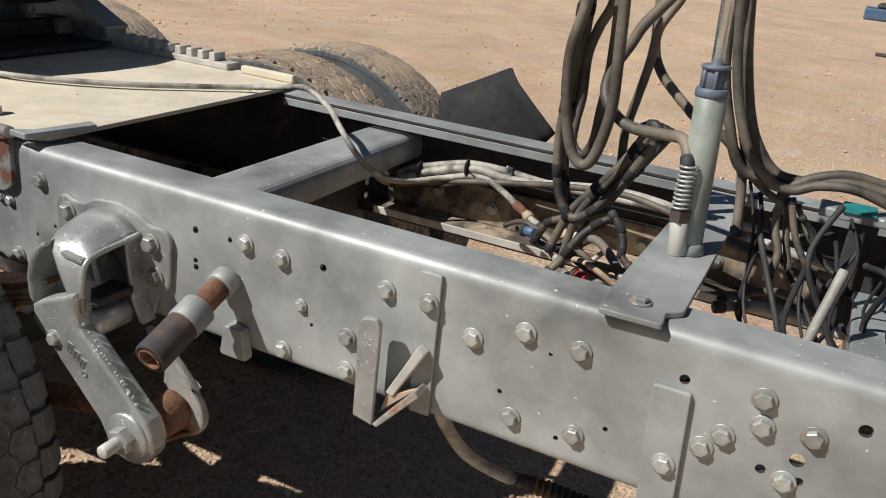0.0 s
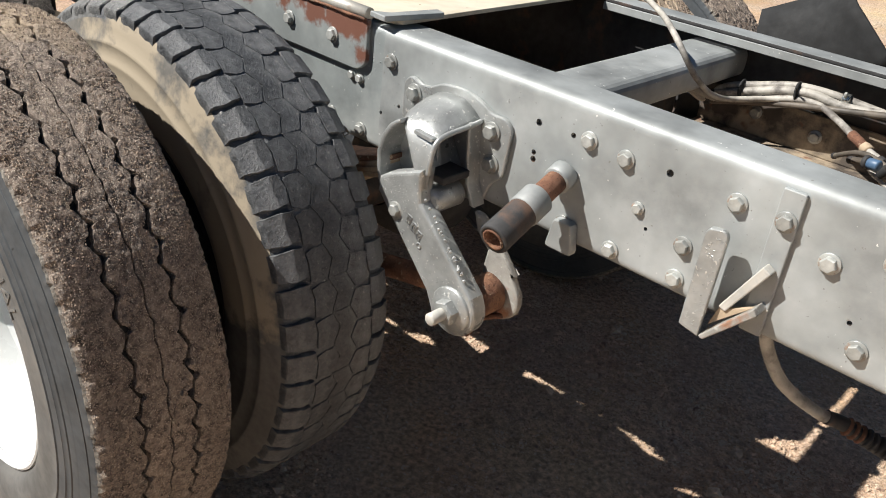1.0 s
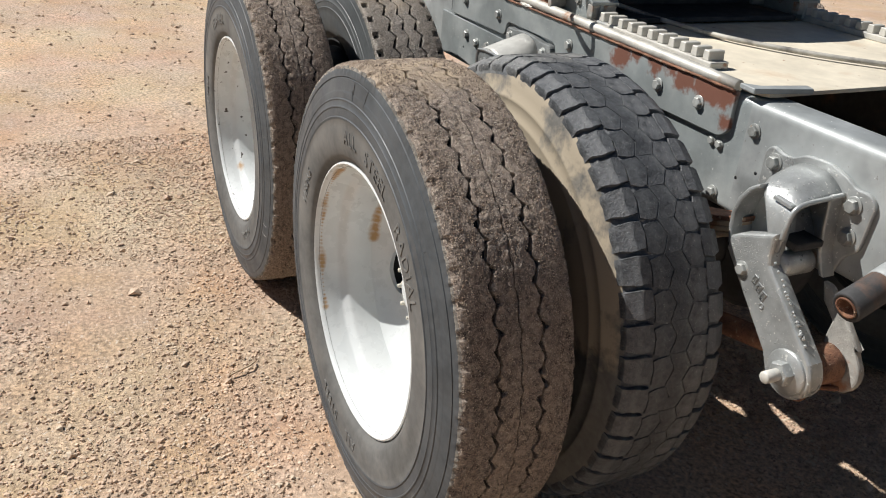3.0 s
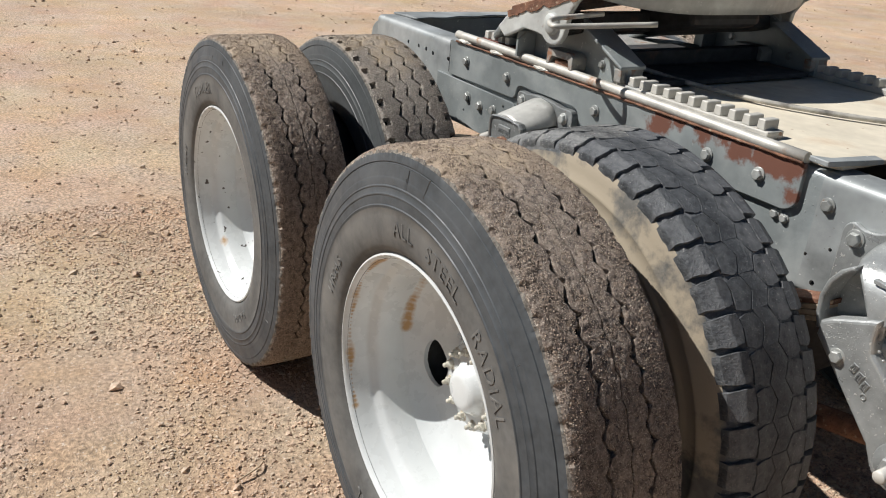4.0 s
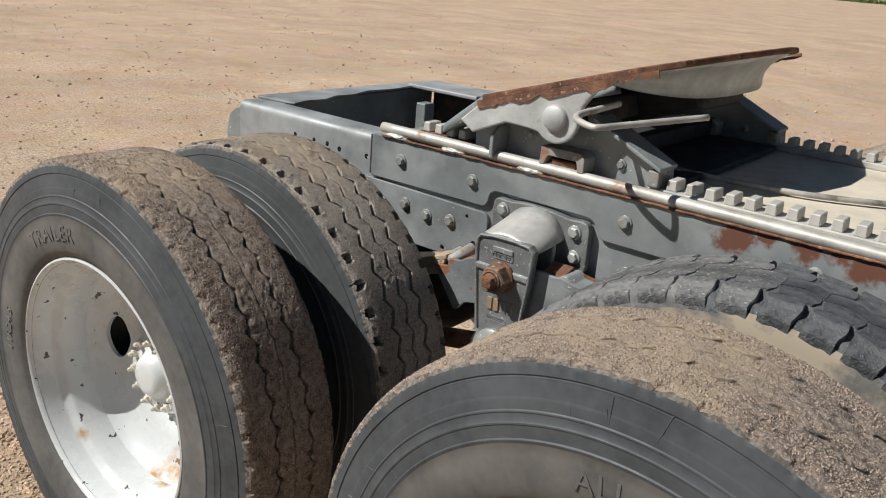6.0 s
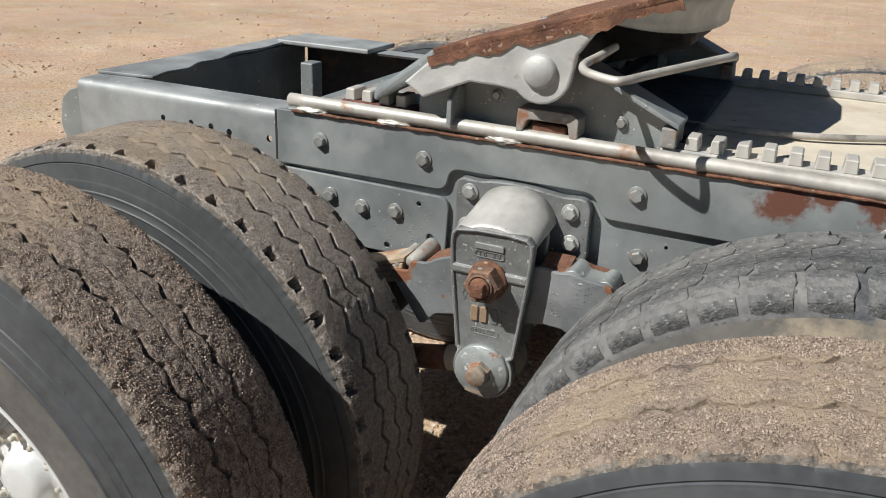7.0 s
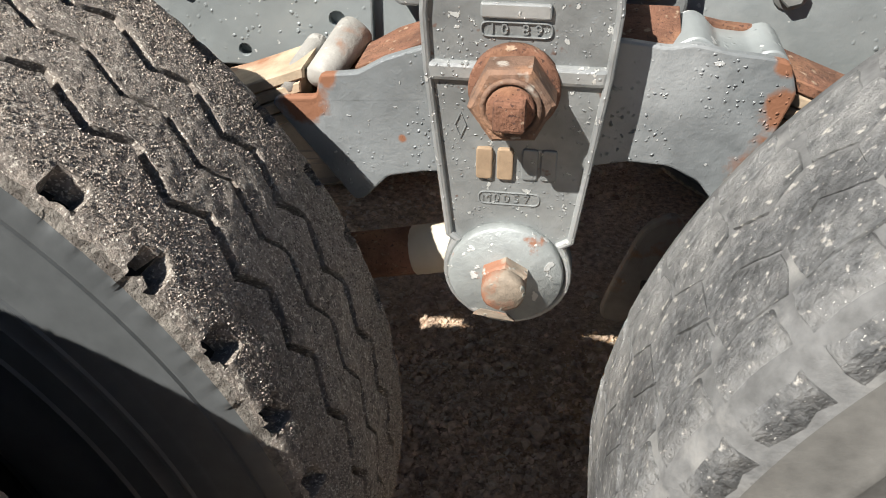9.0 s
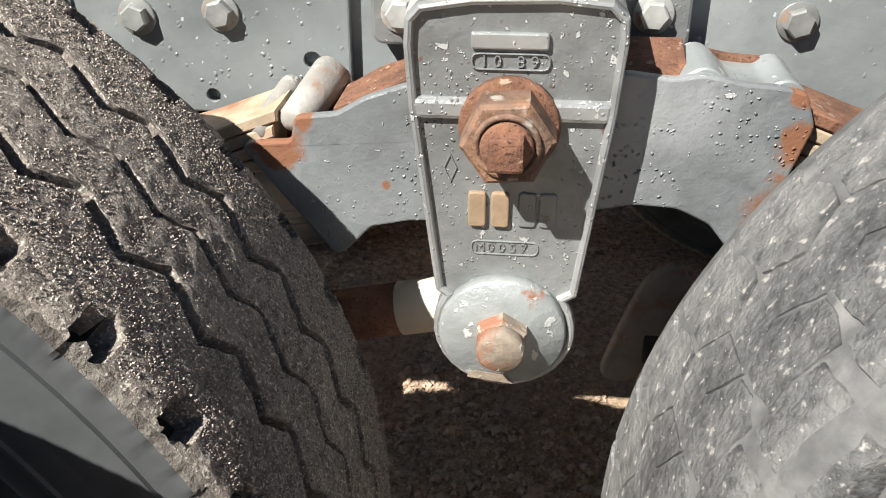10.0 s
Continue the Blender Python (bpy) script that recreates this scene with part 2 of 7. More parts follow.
m_dusty = mat("dusty_tread_rubber", (0.165, 0.134, 0.114), 0.9, scale=160, spread=0.5, blotch=9, blotch_amt=0.42, bump=1.0, bump_scale=300, bump_dist=0.007,
              second=(0.46, 0.372, 0.302), second_scale=80, second_low=0.40, second_high=0.66, chips=(0.60, 0.52, 0.43), chip_scale=330, chip_level=0.585, specks=(0.70, 0.64, 0.55), speck_scale=620.0, speck_level=0.68,
              spots=((0.0, -0.06, 0.545, 0.17), (0.0, 0.06, 0.545, 0.17), (-0.15, 0.0, 0.52, 0.17), (-0.30, 0.0, 0.45, 0.15)), spot_colour=(0.52, 0.41, 0.295), spot_noise=14.0, spot_hi=1.1)
m_grime = mat("dark_gritty_tread", (0.222, 0.195, 0.170), 0.8, scale=190, spread=0.5, blotch=14, blotch_amt=0.3, bump=1.0, bump_scale=320, bump_dist=0.004,
              second=(0.40, 0.348, 0.295), second_scale=110, second_low=0.44, second_high=0.68, chips=(0.66, 0.61, 0.53), chip_scale=360, chip_level=0.585, specks=(0.66, 0.62, 0.55), speck_scale=560.0, speck_level=0.625,
              spots=((0.0, -0.06, 0.545, 0.14), (0.0, 0.06, 0.545, 0.14), (0.13, 0.0, 0.53, 0.12), (-0.14, 0.0, 0.52, 0.14)), spot_colour=(0.40, 0.32, 0.225), spot_noise=14.0, spot_hi=1.2)
# Dust-free groove floors, coloured darker than the tread so the zigzag reads.
m_groove = mat("bare_dark_groove_rubber", (0.04, 0.036, 0.033), 0.9, scale=60, spread=0.3, bump=0.3, bump_scale=150, bump_dist=0.002)
LUG = dict(rough=0.55, scale=140, spread=0.45, blotch=11, blotch_amt=0.42, bump=1.0, bump_scale=190, bump_dist=0.004, second_scale=26, second_low=0.44, second_high=0.74,
           chips=(0.45, 0.43, 0.39), chip_scale=120, edge=0.08, per_object=0.14, specks=(0.56, 0.55, 0.52), speck_scale=420.0, speck_level=0.69)
m_lug = mat("drive_lug_rubber", (0.066, 0.071, 0.077), second=(0.17, 0.175, 0.18), chip_level=0.69, **{**LUG, "bump": 0.8, "scale": 70, "spread": 0.35})
# Paler rear lugs: dust, plus their sunlit side put into the colour.
m_lug_dust_lit = mat("dust_greyed_sunlit_lug_rubber", (0.112, 0.115, 0.115), second=(0.26, 0.26, 0.25), chip_level=0.630, **LUG)
m_cap = mat("chipped_pin_cap_paint", (0.33, 0.355, 0.35), 0.42, 0.25, scale=40, spread=0.12, blotch=14, blotch_amt=0.2, bump=0.4, bump_scale=120, bump_dist=0.003,
            second=(0.30, 0.15, 0.095), second_scale=26, second_low=0.62, second_high=0.68, chips=(0.60, 0.61, 0.59), chip_scale=75, chip_level=0.62, edge=0.03, chip_bump=1.0)


def grit_mat(name, colours):
    """Grains that differ one by one."""
    m = bpy.data.materials.new(name)
    m.use_nodes = True
    nt = m.node_tree
    b = nt.nodes["Principled BSDF"]
    g = nt.nodes.new("ShaderNodeNewGeometry")
    r = nt.nodes.new("ShaderNodeValToRGB")
    r.color_ramp.interpolation = "LINEAR"
    while len(r.color_ramp.elements) < len(colours):
        r.color_ramp.elements.new(0.5)
    for e, (p, c) in zip(r.color_ramp.elements, colours):
        e.position, e.color = p, (*c, 1)
    nt.links.new(g.outputs["Random Per Island"], r.inputs[0])
    nt.links.new(r.outputs[0], b.inputs["Base Color"])
    b.inputs["Roughness"].default_value = 0.8
    b.inputs["Specular IOR Level"].default_value = 0.25
    return m


m_grit = grit_mat("brown_tread_grit", ((0.0, (0.13, 0.10, 0.085)), (0.5, (0.43, 0.345, 0.278)), (0.80, (0.50, 0.405, 0.32)), (0.96, (0.54, 0.45, 0.37)), (1.0, (0.66, 0.59, 0.50))))
m_greygrit = grit_mat("grey_tread_grit", ((0.0, (0.14, 0.12, 0.105)), (0.50, (0.35, 0.30, 0.255)), (0.78, (0.46, 0.40, 0.34)), (0.94, (0.54, 0.49, 0.43)), (1.0, (0.66, 0.62, 0.56))))
m_grass = mat("far_grass", (0.075, 0.12, 0.03), 0.8, scale=2.0, spread=0.3, blotch=0.4, blotch_amt=0.4, bump=0.0)
m_rustpin = mat("rusty_chipped_bolt", (0.27, 0.225, 0.175), 0.7, 0.1, scale=60, spread=0.25, blotch=20, blotch_amt=0.25, bump=0.5, bump_scale=140, bump_dist=0.003,
                second=(0.29, 0.135, 0.08), second_scale=24, second_low=0.46, second_high=0.56, chips=(0.40, 0.42, 0.38), chip_scale=70, chip_level=0.60, chip_bump=0.8)
m_fill = mat("dust_packed_groove", (0.14, 0.142, 0.140), 0.9, second=(0.245, 0.243, 0.23), second_scale=22, second_low=0.52, second_high=0.72, chips=(0.10, 0.10, 0.10), chip_scale=60, chip_level=0.62, scale=60, spread=0.3, blotch=12, blotch_amt=0.25, bump=0.4, bump_scale=140, bump_dist=0.003)
m_crumb = mat("pale_rubber_crumbs", (0.25, 0.23, 0.20), 0.9, scale=160, spread=0.4, blotch=20, blotch_amt=0.4, bump=1.0, bump_scale=260, bump_dist=0.006,
              second=(0.13, 0.115, 0.10), second_scale=70, second_low=0.46, second_high=0.60)
m_lettering = mat("raised_tyre_letter", (0.135, 0.134, 0.128), 0.7, scale=60, spread=0.3, bump=0.1, bump_scale=150)
# Tan mud only on the sunlit upper part; darker below stands in for shade.
m_muddy = mat("mud_and_shade_sidewall", (0.115, 0.112, 0.104), 0.9, scale=60, spread=0.18, blotch=6, blotch_amt=0.25, bump=0.25, bump_scale=140, bump_dist=0.002,
              second=(0.19, 0.18, 0.16), second_scale=7, second_low=0.50, second_high=0.75,
              spots=[(0.40 * math.sin(radians(a)), -0.135, 0.40 * math.cos(radians(a)), 0.17) for a in (8, 30, 50, 66)] + [(-0.27, -0.135, 0.22, 0.09)], spot_colour=(0.36, 0.305, 0.225), spot_noise=9.0)
m_greyside = mat("dust_grey_sidewall", (0.072, 0.078, 0.080), 0.52, scale=60, spread=0.12, blotch=5, blotch_amt=0.2, bump=0.15, bump_scale=120, bump_dist=0.001)
WHITE = dict(rough=0.28, scale=25, spread=0.03, blotch=6, blotch_amt=0.05, bump=0.05, bump_scale=60, bump_dist=0.002, spot_colour=(0.40, 0.25, 0.12), spot_noise=20.0, spot_hi=1.05)
m_white = mat("white_wheel_enamel", (0.61, 0.637, 0.637), **WHITE, spots=[(0.3095 * math.cos(radians(a)), 0.012, 0.3095 * math.sin(radians(a)), r) for a, r in [(a, 0.0075 + 0.0045 * math.sin(a * 0.21)) for a in range(112, 214, 2)]] + [(0.262 * math.cos(radians(a)), 0.15, 0.262 * math.sin(radians(a)), 0.017) for a in (19, 22, 25, 28, 31, 34, 37)] + [(0.268 * math.cos(radians(a)), 0.145, 0.268 * math.sin(radians(a)), 0.014) for a in range(96, 180, 3)])
m_whiteb = mat("chipped_white_enamel", (0.61, 0.637, 0.637), **WHITE, chips=(0.07, 0.06, 0.055), chip_scale=34, chip_level=0.684, edge=0.02,
               spots=((0.115, 0.172, -0.22, 0.050), (0.145, 0.165, -0.205, 0.030), (0.10, 0.150, -0.25, 0.035), (-0.16, 0.06, -0.24, 0.02), (-0.12, 0.10, 0.27, 0.008)))
m_hose = mat("weathered_black_hose", (0.070, 0.061, 0.051), 0.6, scale=60, spread=0.3, blotch=9, blotch_amt=0.3, bump=0.2, bump_scale=150, bump_dist=0.002,
             second=(0.25, 0.21, 0.165), second_scale=7, second_low=0.42, second_high=0.70)
m_greyhose = mat("dirty_white_hose", (0.42, 0.40, 0.36), 0.6, scale=40, spread=0.2, blotch=10, blotch_amt=0.25, bump=0.15, bump_scale=150, bump_dist=0.002,
                 second=(0.12, 0.11, 0.10), second_scale=13, second_low=0.47, second_high=0.62)
# Grimy steel; also stands in for shade on inner rims and in rail channels.
m_black = mat("black_grime_and_shade_steel", (0.035, 0.035, 0.036), 0.7, scale=40, spread=0.3, blotch=8, blotch_amt=0.3, bump=0.25, bump_scale=110, bump_dist=0.002,
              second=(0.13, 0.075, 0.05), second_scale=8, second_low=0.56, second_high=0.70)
m_flap = mat("black_flap_rubber", (0.018, 0.019, 0.020), 0.85, scale=40, spread=0.25, blotch=6, blotch_amt=0.3, bump=0.15, bump_scale=80)
m_green = mat("grey_green_pole_paint", (0.27, 0.305, 0.275), 0.4, 0.1, scale=40, spread=0.1, blotch=9, blotch_amt=0.14, bump=0.06, bump_scale=150,
              second=(0.37, 0.395, 0.36), second_scale=7, second_low=0.5, second_high=0.7)
m_chrome = mat("bright_steel", (0.62, 0.65, 0.64), 0.25, 0.9, scale=60, spread=0.1, bump=0.05, bump_scale=200)
m_bluecap = mat("blue_plastic", (0.07, 0.13, 0.22), 0.4, scale=40, spread=0.2, bump=0.05)
m_polecap = mat("dark_blue_grey_cap", (0.10, 0.12, 0.16), 0.45, scale=40, spread=0.2, bump=0.05)
m_teal = mat("teal_plastic", (0.02, 0.22, 0.22), 0.45, scale=40, spread=0.2, bump=0.05)
m_red = mat("red_plastic", (0.40, 0.03, 0.03), 0.45, scale=40, spread=0.2, bump=0.05)
m_tan = mat("tan_dusted_steel", (0.46, 0.36, 0.25), 0.8, scale=40, spread=0.2, blotch=9, blotch_amt=0.2, bump=0.3, bump_scale=110,
            second=(0.28, 0.13, 0.07), second_scale=9, second_low=0.56, second_high=0.68)
# Dark base under tan patches and rust chips.
m_liner = mat("dark_tan_liner_paint", (0.085, 0.070, 0.058), 0.75, scale=30, spread=0.3, blotch=7, blotch_amt=0.35, bump=0.3, bump_scale=110, bump_dist=0.003,
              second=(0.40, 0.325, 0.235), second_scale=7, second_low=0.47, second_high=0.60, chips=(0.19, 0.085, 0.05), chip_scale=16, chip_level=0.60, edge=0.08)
# Near black for tyre shoulder holes: their shade is put into the colour.
m_hole_shade = mat("hole_shade", (0.01, 0.01, 0.01), 0.9, bump=0.0)
m_letter = mat("worn_casting_letter", (0.33, 0.235, 0.15), 0.7, scale=60, spread=0.2, bump=0.2, bump_scale=200)


# ---- builders ----
def mesh(name, verts, faces, smooth=False):
    me = bpy.data.meshes.new(name)
    me.from_pydata([tuple(map(float, v)) for v in verts], [], [tuple(map(int, f)) for f in faces])
    me.update()
    if smooth:
        me.polygons.foreach_set("use_smooth", [True] * len(me.polygons))
    return me


def part(name, data, material, parent=None, label="", m=None):
    """Links a bmesh or mesh as one mesh object under a thing or a part."""
    if isinstance(data, bmesh.types.BMesh):
        me = bpy.data.meshes.new(name)
        bmesh.ops.recalc_face_normals(data, faces=data.faces)
        data.to_mesh(me)
        data.free()
    else:
        me = data
    if material is not None and not me.materials:
        me.materials.append(material)
    ob = new(name, me)
    if parent is not None:
        ob.parent = parent
    if m is not None:
        ob.matrix_basis = m
    if label:
        tagged(ob, label)
    return ob


def thing(name, label, category, group="", m=None, kind=""):
    ob = new(name)
    if m is not None:
        ob.matrix_basis = m
    return tagged(ob, label, category, group, kind)


def box_bm(lo, hi, bevel=0.004, seg=2, bm=None):
    own = bmesh.new()
    bmesh.ops.create_cube(own, size=1.0)
    lo, hi = Vector(lo), Vector(hi)
    for v in own.verts:
        v.co = Vector([lo[i] + (v.co[i] + 0.5) * (hi[i] - lo[i]) for i in range(3)])
    if bevel:
        bmesh.ops.bevel(own, geom=list(own.edges), offset=bevel, segments=seg, profile=0.5, affect="EDGES")
    return join(bm, own)


def join(bm, own, m=None):
    if m is not None:
        bmesh.ops.transform(own, matrix=m, verts=own.verts)
    if bm is None:
        return own
    me = bpy.data.meshes.new("join")
    own.to_mesh(me)
    own.free()
    bm.from_mesh(me)
    bpy.data.meshes.remove(me)
    return bm


def prism_bm(outline, axis, lo, hi, bevel=0.003, seg=2, bm=None):
    """An outline of 2D points, pushed along an axis. axis 'y': points are (x, z); 'x': (y, z); 'z': (x, y)."""
    own = bmesh.new()
    put = {"y": lambda p, t: (p[0], t, p[1]), "x": lambda p, t: (t, p[0], p[1]), "z": lambda p, t: (p[0], p[1], t)}[axis]
    a = [own.verts.new(put(p, lo)) for p in outline]
    c = [own.verts.new(put(p, hi)) for p in outline]
    own.faces.new(a)
    own.faces.new(c[::-1])
    for i in range(len(a)):
        j = (i + 1) % len(a)
        own.faces.new((a[j], a[i], c[i], c[j]))
    bmesh.ops.recalc_face_normals(own, faces=own.faces)
    if bevel:
        rim = [e for f in own.faces if len(f.verts) == len(a) for e in f.edges]
        bmesh.ops.bevel(own, geom=list(set(rim)), offset=bevel, segments=seg, profile=0.5, affect="EDGES")
    return join(bm, own)


def rounded(points, radius, steps=4):
    """The outline with its corners rounded; radius may be a list."""
    out = []
    n = len(points)
    for i, p in enumerate(points):
        r = radius[i] if isinstance(radius, (list, tuple)) else radius
        p = Vector(p)
        a, c = Vector(points[i - 1]), Vector(points[(i + 1) % n])
        if r <= 0:
            out.append(tuple(p))
            continue
        u, w = (a - p), (c - p)
        d = min(r, u.length * 0.48, w.length * 0.48)
        s, e = p + u.normalized() * d, p + w.normalized() * d
        for k in range(steps + 1):
            t = k / steps
            out.append(tuple(s * (1 - t) ** 2 + p * 2 * t * (1 - t) + e * t ** 2))
    return out


def arc(cx, cz, r, a0, a1, n=10):
    return [(cx + r * math.cos(radians(a0 + (a1 - a0) * i / n)), cz + r * math.sin(radians(a0 + (a1 - a0) * i / n))) for i in range(n + 1)]


def lathe_bm(profile, n=64, closed=False, bm=None):
    """Turns (y, r) points about the y axis."""
    own = bmesh.new()
    rings = []
    for y, r in profile:
        rings.append([own.verts.new((r * math.cos(2 * math.pi * i / n), y, r * math.sin(2 * math.pi * i / n))) for i in range(n)] if r > 1e-6 else [own.verts.new((0, y, 0))])
    pairs = list(zip(rings, rings[1:])) + ([(rings[-1], rings[0])] if closed else [])
    for a, c in pairs:
        for i in range(n):
            j = (i + 1) % n
            q = [a[i], a[j], c[j], c[i]] if len(a) > 1 and len(c) > 1 else ([a[0], c[j], c[i]] if len(a) == 1 else [a[i], a[j], c[0]])
            f = own.faces.new(q)
            f.smooth = True
    bmesh.ops.recalc_face_normals(own, faces=own.faces)
    return join(bm, own)


def rod_bm(a, b, r0, r1=None, n=16, bm=None, bevel=0.002):
    a, b = Vector(a), Vector(b)
    r1 = r0 if r1 is None else r1
    h = (b - a).length
    own = lathe_bm([(0, 0), (0, r0 - bevel), (bevel, r0), (h - bevel, r1), (h, r1 - bevel), (h, 0)], n)
    turn = Vector((0, 1, 0)).rotation_difference(b - a).to_matrix().to_4x4()
    return join(bm, own, Matrix.Translation(a) @ turn)


def smooth_path(points, per=8):
    pts = [Vector(p) for p in points]
    out = []
    for i in range(len(pts) - 1):
        p0, p1, p2, p3 = pts[max(i - 1, 0)], pts[i], pts[i + 1], pts[min(i + 2, len(pts) - 1)]
        for k in range(per):
            t = k / per
            out.append(0.5 * ((2 * p1) + (p2 - p0) * t + (2 * p0 - 5 * p1 + 4 * p2 - p3) * t * t + (3 * p1 - p0 - 3 * p2 + p3) * t ** 3))
    out.append(pts[-1])
    return out


def tube_bm(points, r, n=10, per=8, bm=None, smooth=True):
    """A hose or bent rod of radius r along the points."""
    path = smooth_path(points, per) if smooth else [Vector(p) for p in points]
    own = bmesh.new()
    rings = []
    side = None
    for i, p in enumerate(path):
        d = (path[min(i + 1, len(path) - 1)] - path[max(i - 1, 0)]).normalized()
        side = (d.orthogonal() if side is None else side - d * side.dot(d)).normalized()
        up = d.cross(side)
        rings.append([own.verts.new(p + (side * math.cos(2 * math.pi * k / n) + up * math.sin(2 * math.pi * k / n)) * r) for k in range(n)])
    for a, c in zip(rings, rings[1:]):
        for k in range(n):
            f = own.faces.new((a[k], a[(k + 1) % n], c[(k + 1) % n], c[k]))
            f.smooth = True
    own.faces.new(rings[0][::-1])
    own.faces.new(rings[-1])
    return join(bm, own)


def cut(me, cutter):
    """The mesh with the cutter bmesh taken away."""
    other = bpy.data.meshes.new("cutter")
    bmesh.ops.recalc_face_normals(cutter, faces=cutter.faces)
    cutter.to_mesh(other)
    cutter.free()
    a, c = new("cut_body", me), new("cut_tool", other)
    mod = a.modifiers.new("cut", "BOOLEAN")
    mod.operation, mod.object, mod.solver = "DIFFERENCE", c, "EXACT"
    bpy.context.view_layer.update()
    out = bpy.data.meshes.new_from_object(a.evaluated_get(bpy.context.evaluated_depsgraph_get()))
    bpy.data.objects.remove(a)
    bpy.data.objects.remove(c)
    return out


def to_mesh(bm, name="made"):
    me = bpy.data.meshes.new(name)
    bmesh.ops.recalc_face_normals(bm, faces=bm.faces)
    bm.to_mesh(me)
    bm.free()
    return me


def text_mesh(words, size, depth):
    """Raised words in the x-z plane, facing -y, centred."""
    cu = bpy.data.curves.new("words", "FONT")
    cu.body, cu.size, cu.extrude, cu.align_x, cu.align_y = words, size, depth, "CENTER", "CENTER"
    cu.resolution_u, cu.space_character = 3, 1.12
    ob = new("words", cu)
    bpy.context.view_layer.update()
    me = bpy.data.meshes.new_from_object(ob.evaluated_get(bpy.context.evaluated_depsgraph_get()))
    bpy.data.objects.remove(ob)
    me.materials.clear()
    me.transform(Matrix(((1, 0, 0, 0), (0, 0, -1, 0), (0, 1, 0, 0), (0, 0, 0, 1))))
    return me


def hex_bolt(size=0.012, head=0.011, washer=True, stud=0.0):
    """A hex head with washer at the origin, pointing to -y."""
    bm = bmesh.new()
    if washer:
        lathe_bm([(0.0, 0.0), (0, size * 1.36), (-0.0025, size * 1.36), (-0.003, size * 1.3), (-0.003, 0)], 20, bm=bm)
    own = bmesh.new()
    rings = []
    for y, k in ((-0.002, 1.0), (-head * 0.85, 1.0), (-head, 0.86)):
        rings.append([own.verts.new((size * k * math.cos(math.pi * i / 3 + 0.2), y, size * k * math.sin(math.pi * i / 3 + 0.2))) for i in range(6)])
    for a, c in zip(rings, rings[1:]):
        for i in range(6):
            own.faces.new((a[i], a[(i + 1) % 6], c[(i + 1) % 6], c[i]))
    own.faces.new(rings[-1])
    join(bm, own)
    if stud:
        lathe_bm([(-head, size * 0.55), (-head - stud, size * 0.55), (-head - stud - 0.002, size * 0.45), (-head - stud - 0.002, 0)], 12, bm=bm)
    return to_mesh(bm, "bolt")


# ---- ground ----
def grid_axis(mid, near, step, far):
    out = [mid + i * step for i in range(int(-near / step), int(near / step) + 1)]
    d = step
    while out[-1] - mid < far:
        d *= 1.25
        out.append(out[-1] + d)
        out.insert(0, 2 * mid - out[-1])
    return out


def ground_height(x, y):
    h = 0.010 * noise.noise((x * 1.6, y * 1.6, 0.3)) + 0.006 * noise.noise((x * 5, y * 5, 1.7)) + 0.005 * noise.noise((x * 17, y * 17, 4.2)) + 0.004 * noise.noise((x * 37, y * 37, 7.2))
    return h - 0.006


gx, gy = grid_axis(0.0, 3.0, 0.025, 600), grid_axis(-0.7, 2.6, 0.025, 600)
gv = [(x, y, ground_height(x, y)) for y in gy for x in gx]
gf = [(j * len(gx) + i, j * len(gx) + i + 1, (j + 1) * len(gx) + i + 1, (j + 1) * len(gx) + i) for j in range(len(gy) - 1) for i in range(len(gx) - 1)]
ground = part("ground", mesh("ground", gv, gf, True), m_ground)
tagged(ground, "sun-lit tan gravel and sand yard with wheel tracks", "ground", kind="structure")

rng = np.random.default_rng(5)


def pebbles(name, count, box, sizes, label):
    base_v = np.array([(1, 0, -0.2), (-0.5, 0.8, -0.25), (-0.5, -0.85, -0.2), (0.25, 0.5, 0.62), (0.3, -0.5, 0.55), (-0.6, 0.05, 0.66)])
    base_f = [(0, 1, 3), (0, 3, 4), (0, 4, 2), (1, 2, 5), (1, 5, 3), (2, 4, 5), (3, 5, 4), (0, 2, 1)]
    vs, fs = [], []
    for k in range(count):
        x, y = rng.uniform(box[0], box[2]), rng.uniform(box[1], box[3])
        drift = noise.noise((x * 1.3, y * 1.3, 2.0)) + 0.6 * noise.noise((x * 3.7, y * 3.7, 5.0))
        if rng.random() > 0.45 + 0.9 * drift:
            continue
        s = sizes[0] + (sizes[1] - sizes[0]) * rng.random() ** 3.5
        a = rng.uniform(0, 6.283)
        c, n = math.cos(a), math.sin(a)
        q = base_v * rng.uniform(0.6, 1.2, 3) * s
        w = np.stack([q[:, 0] * c - q[:, 1] * n + x, q[:, 0] * n + q[:, 1] * c + y, q[:, 2] * 0.8 + ground_height(x, y) + s * 0.12], 1)
        o = len(vs)
        vs.extend(w)
        fs.extend([(o + f[0], o + f[1], o + f[2]) for f in base_f])
    ob = part(name, mesh(name, vs, fs), m_stone)
    return tagged(ob, label, "gravel", kind="stuff")


pebbles("gravel", 190000, (-2.2, -2.3, 2.0, 0.5), (0.0024, 0.0108), "loose tan and brown gravel lying on the yard")
pebbles("gravel", 75000, (0.5, -0.7, 2.4, 1.3), (0.0018, 0.0085), "loose gravel in the shade under the frame")
pebbles("gravel", 26000, (-0.5, -0.6, 0.7, 1.0), (0.003, 0.015), "coarser gravel in the shade between the axles")
pebbles("gravel", 26000, (-16, -6, 6, 18), (0.006, 0.030), "scattered stones on the far yard")
pebbles("gravel", 30000, (-6.5, -3.2, 2.6, 5.5), (0.003, 0.016), "scattered small stones on the sandy yard")


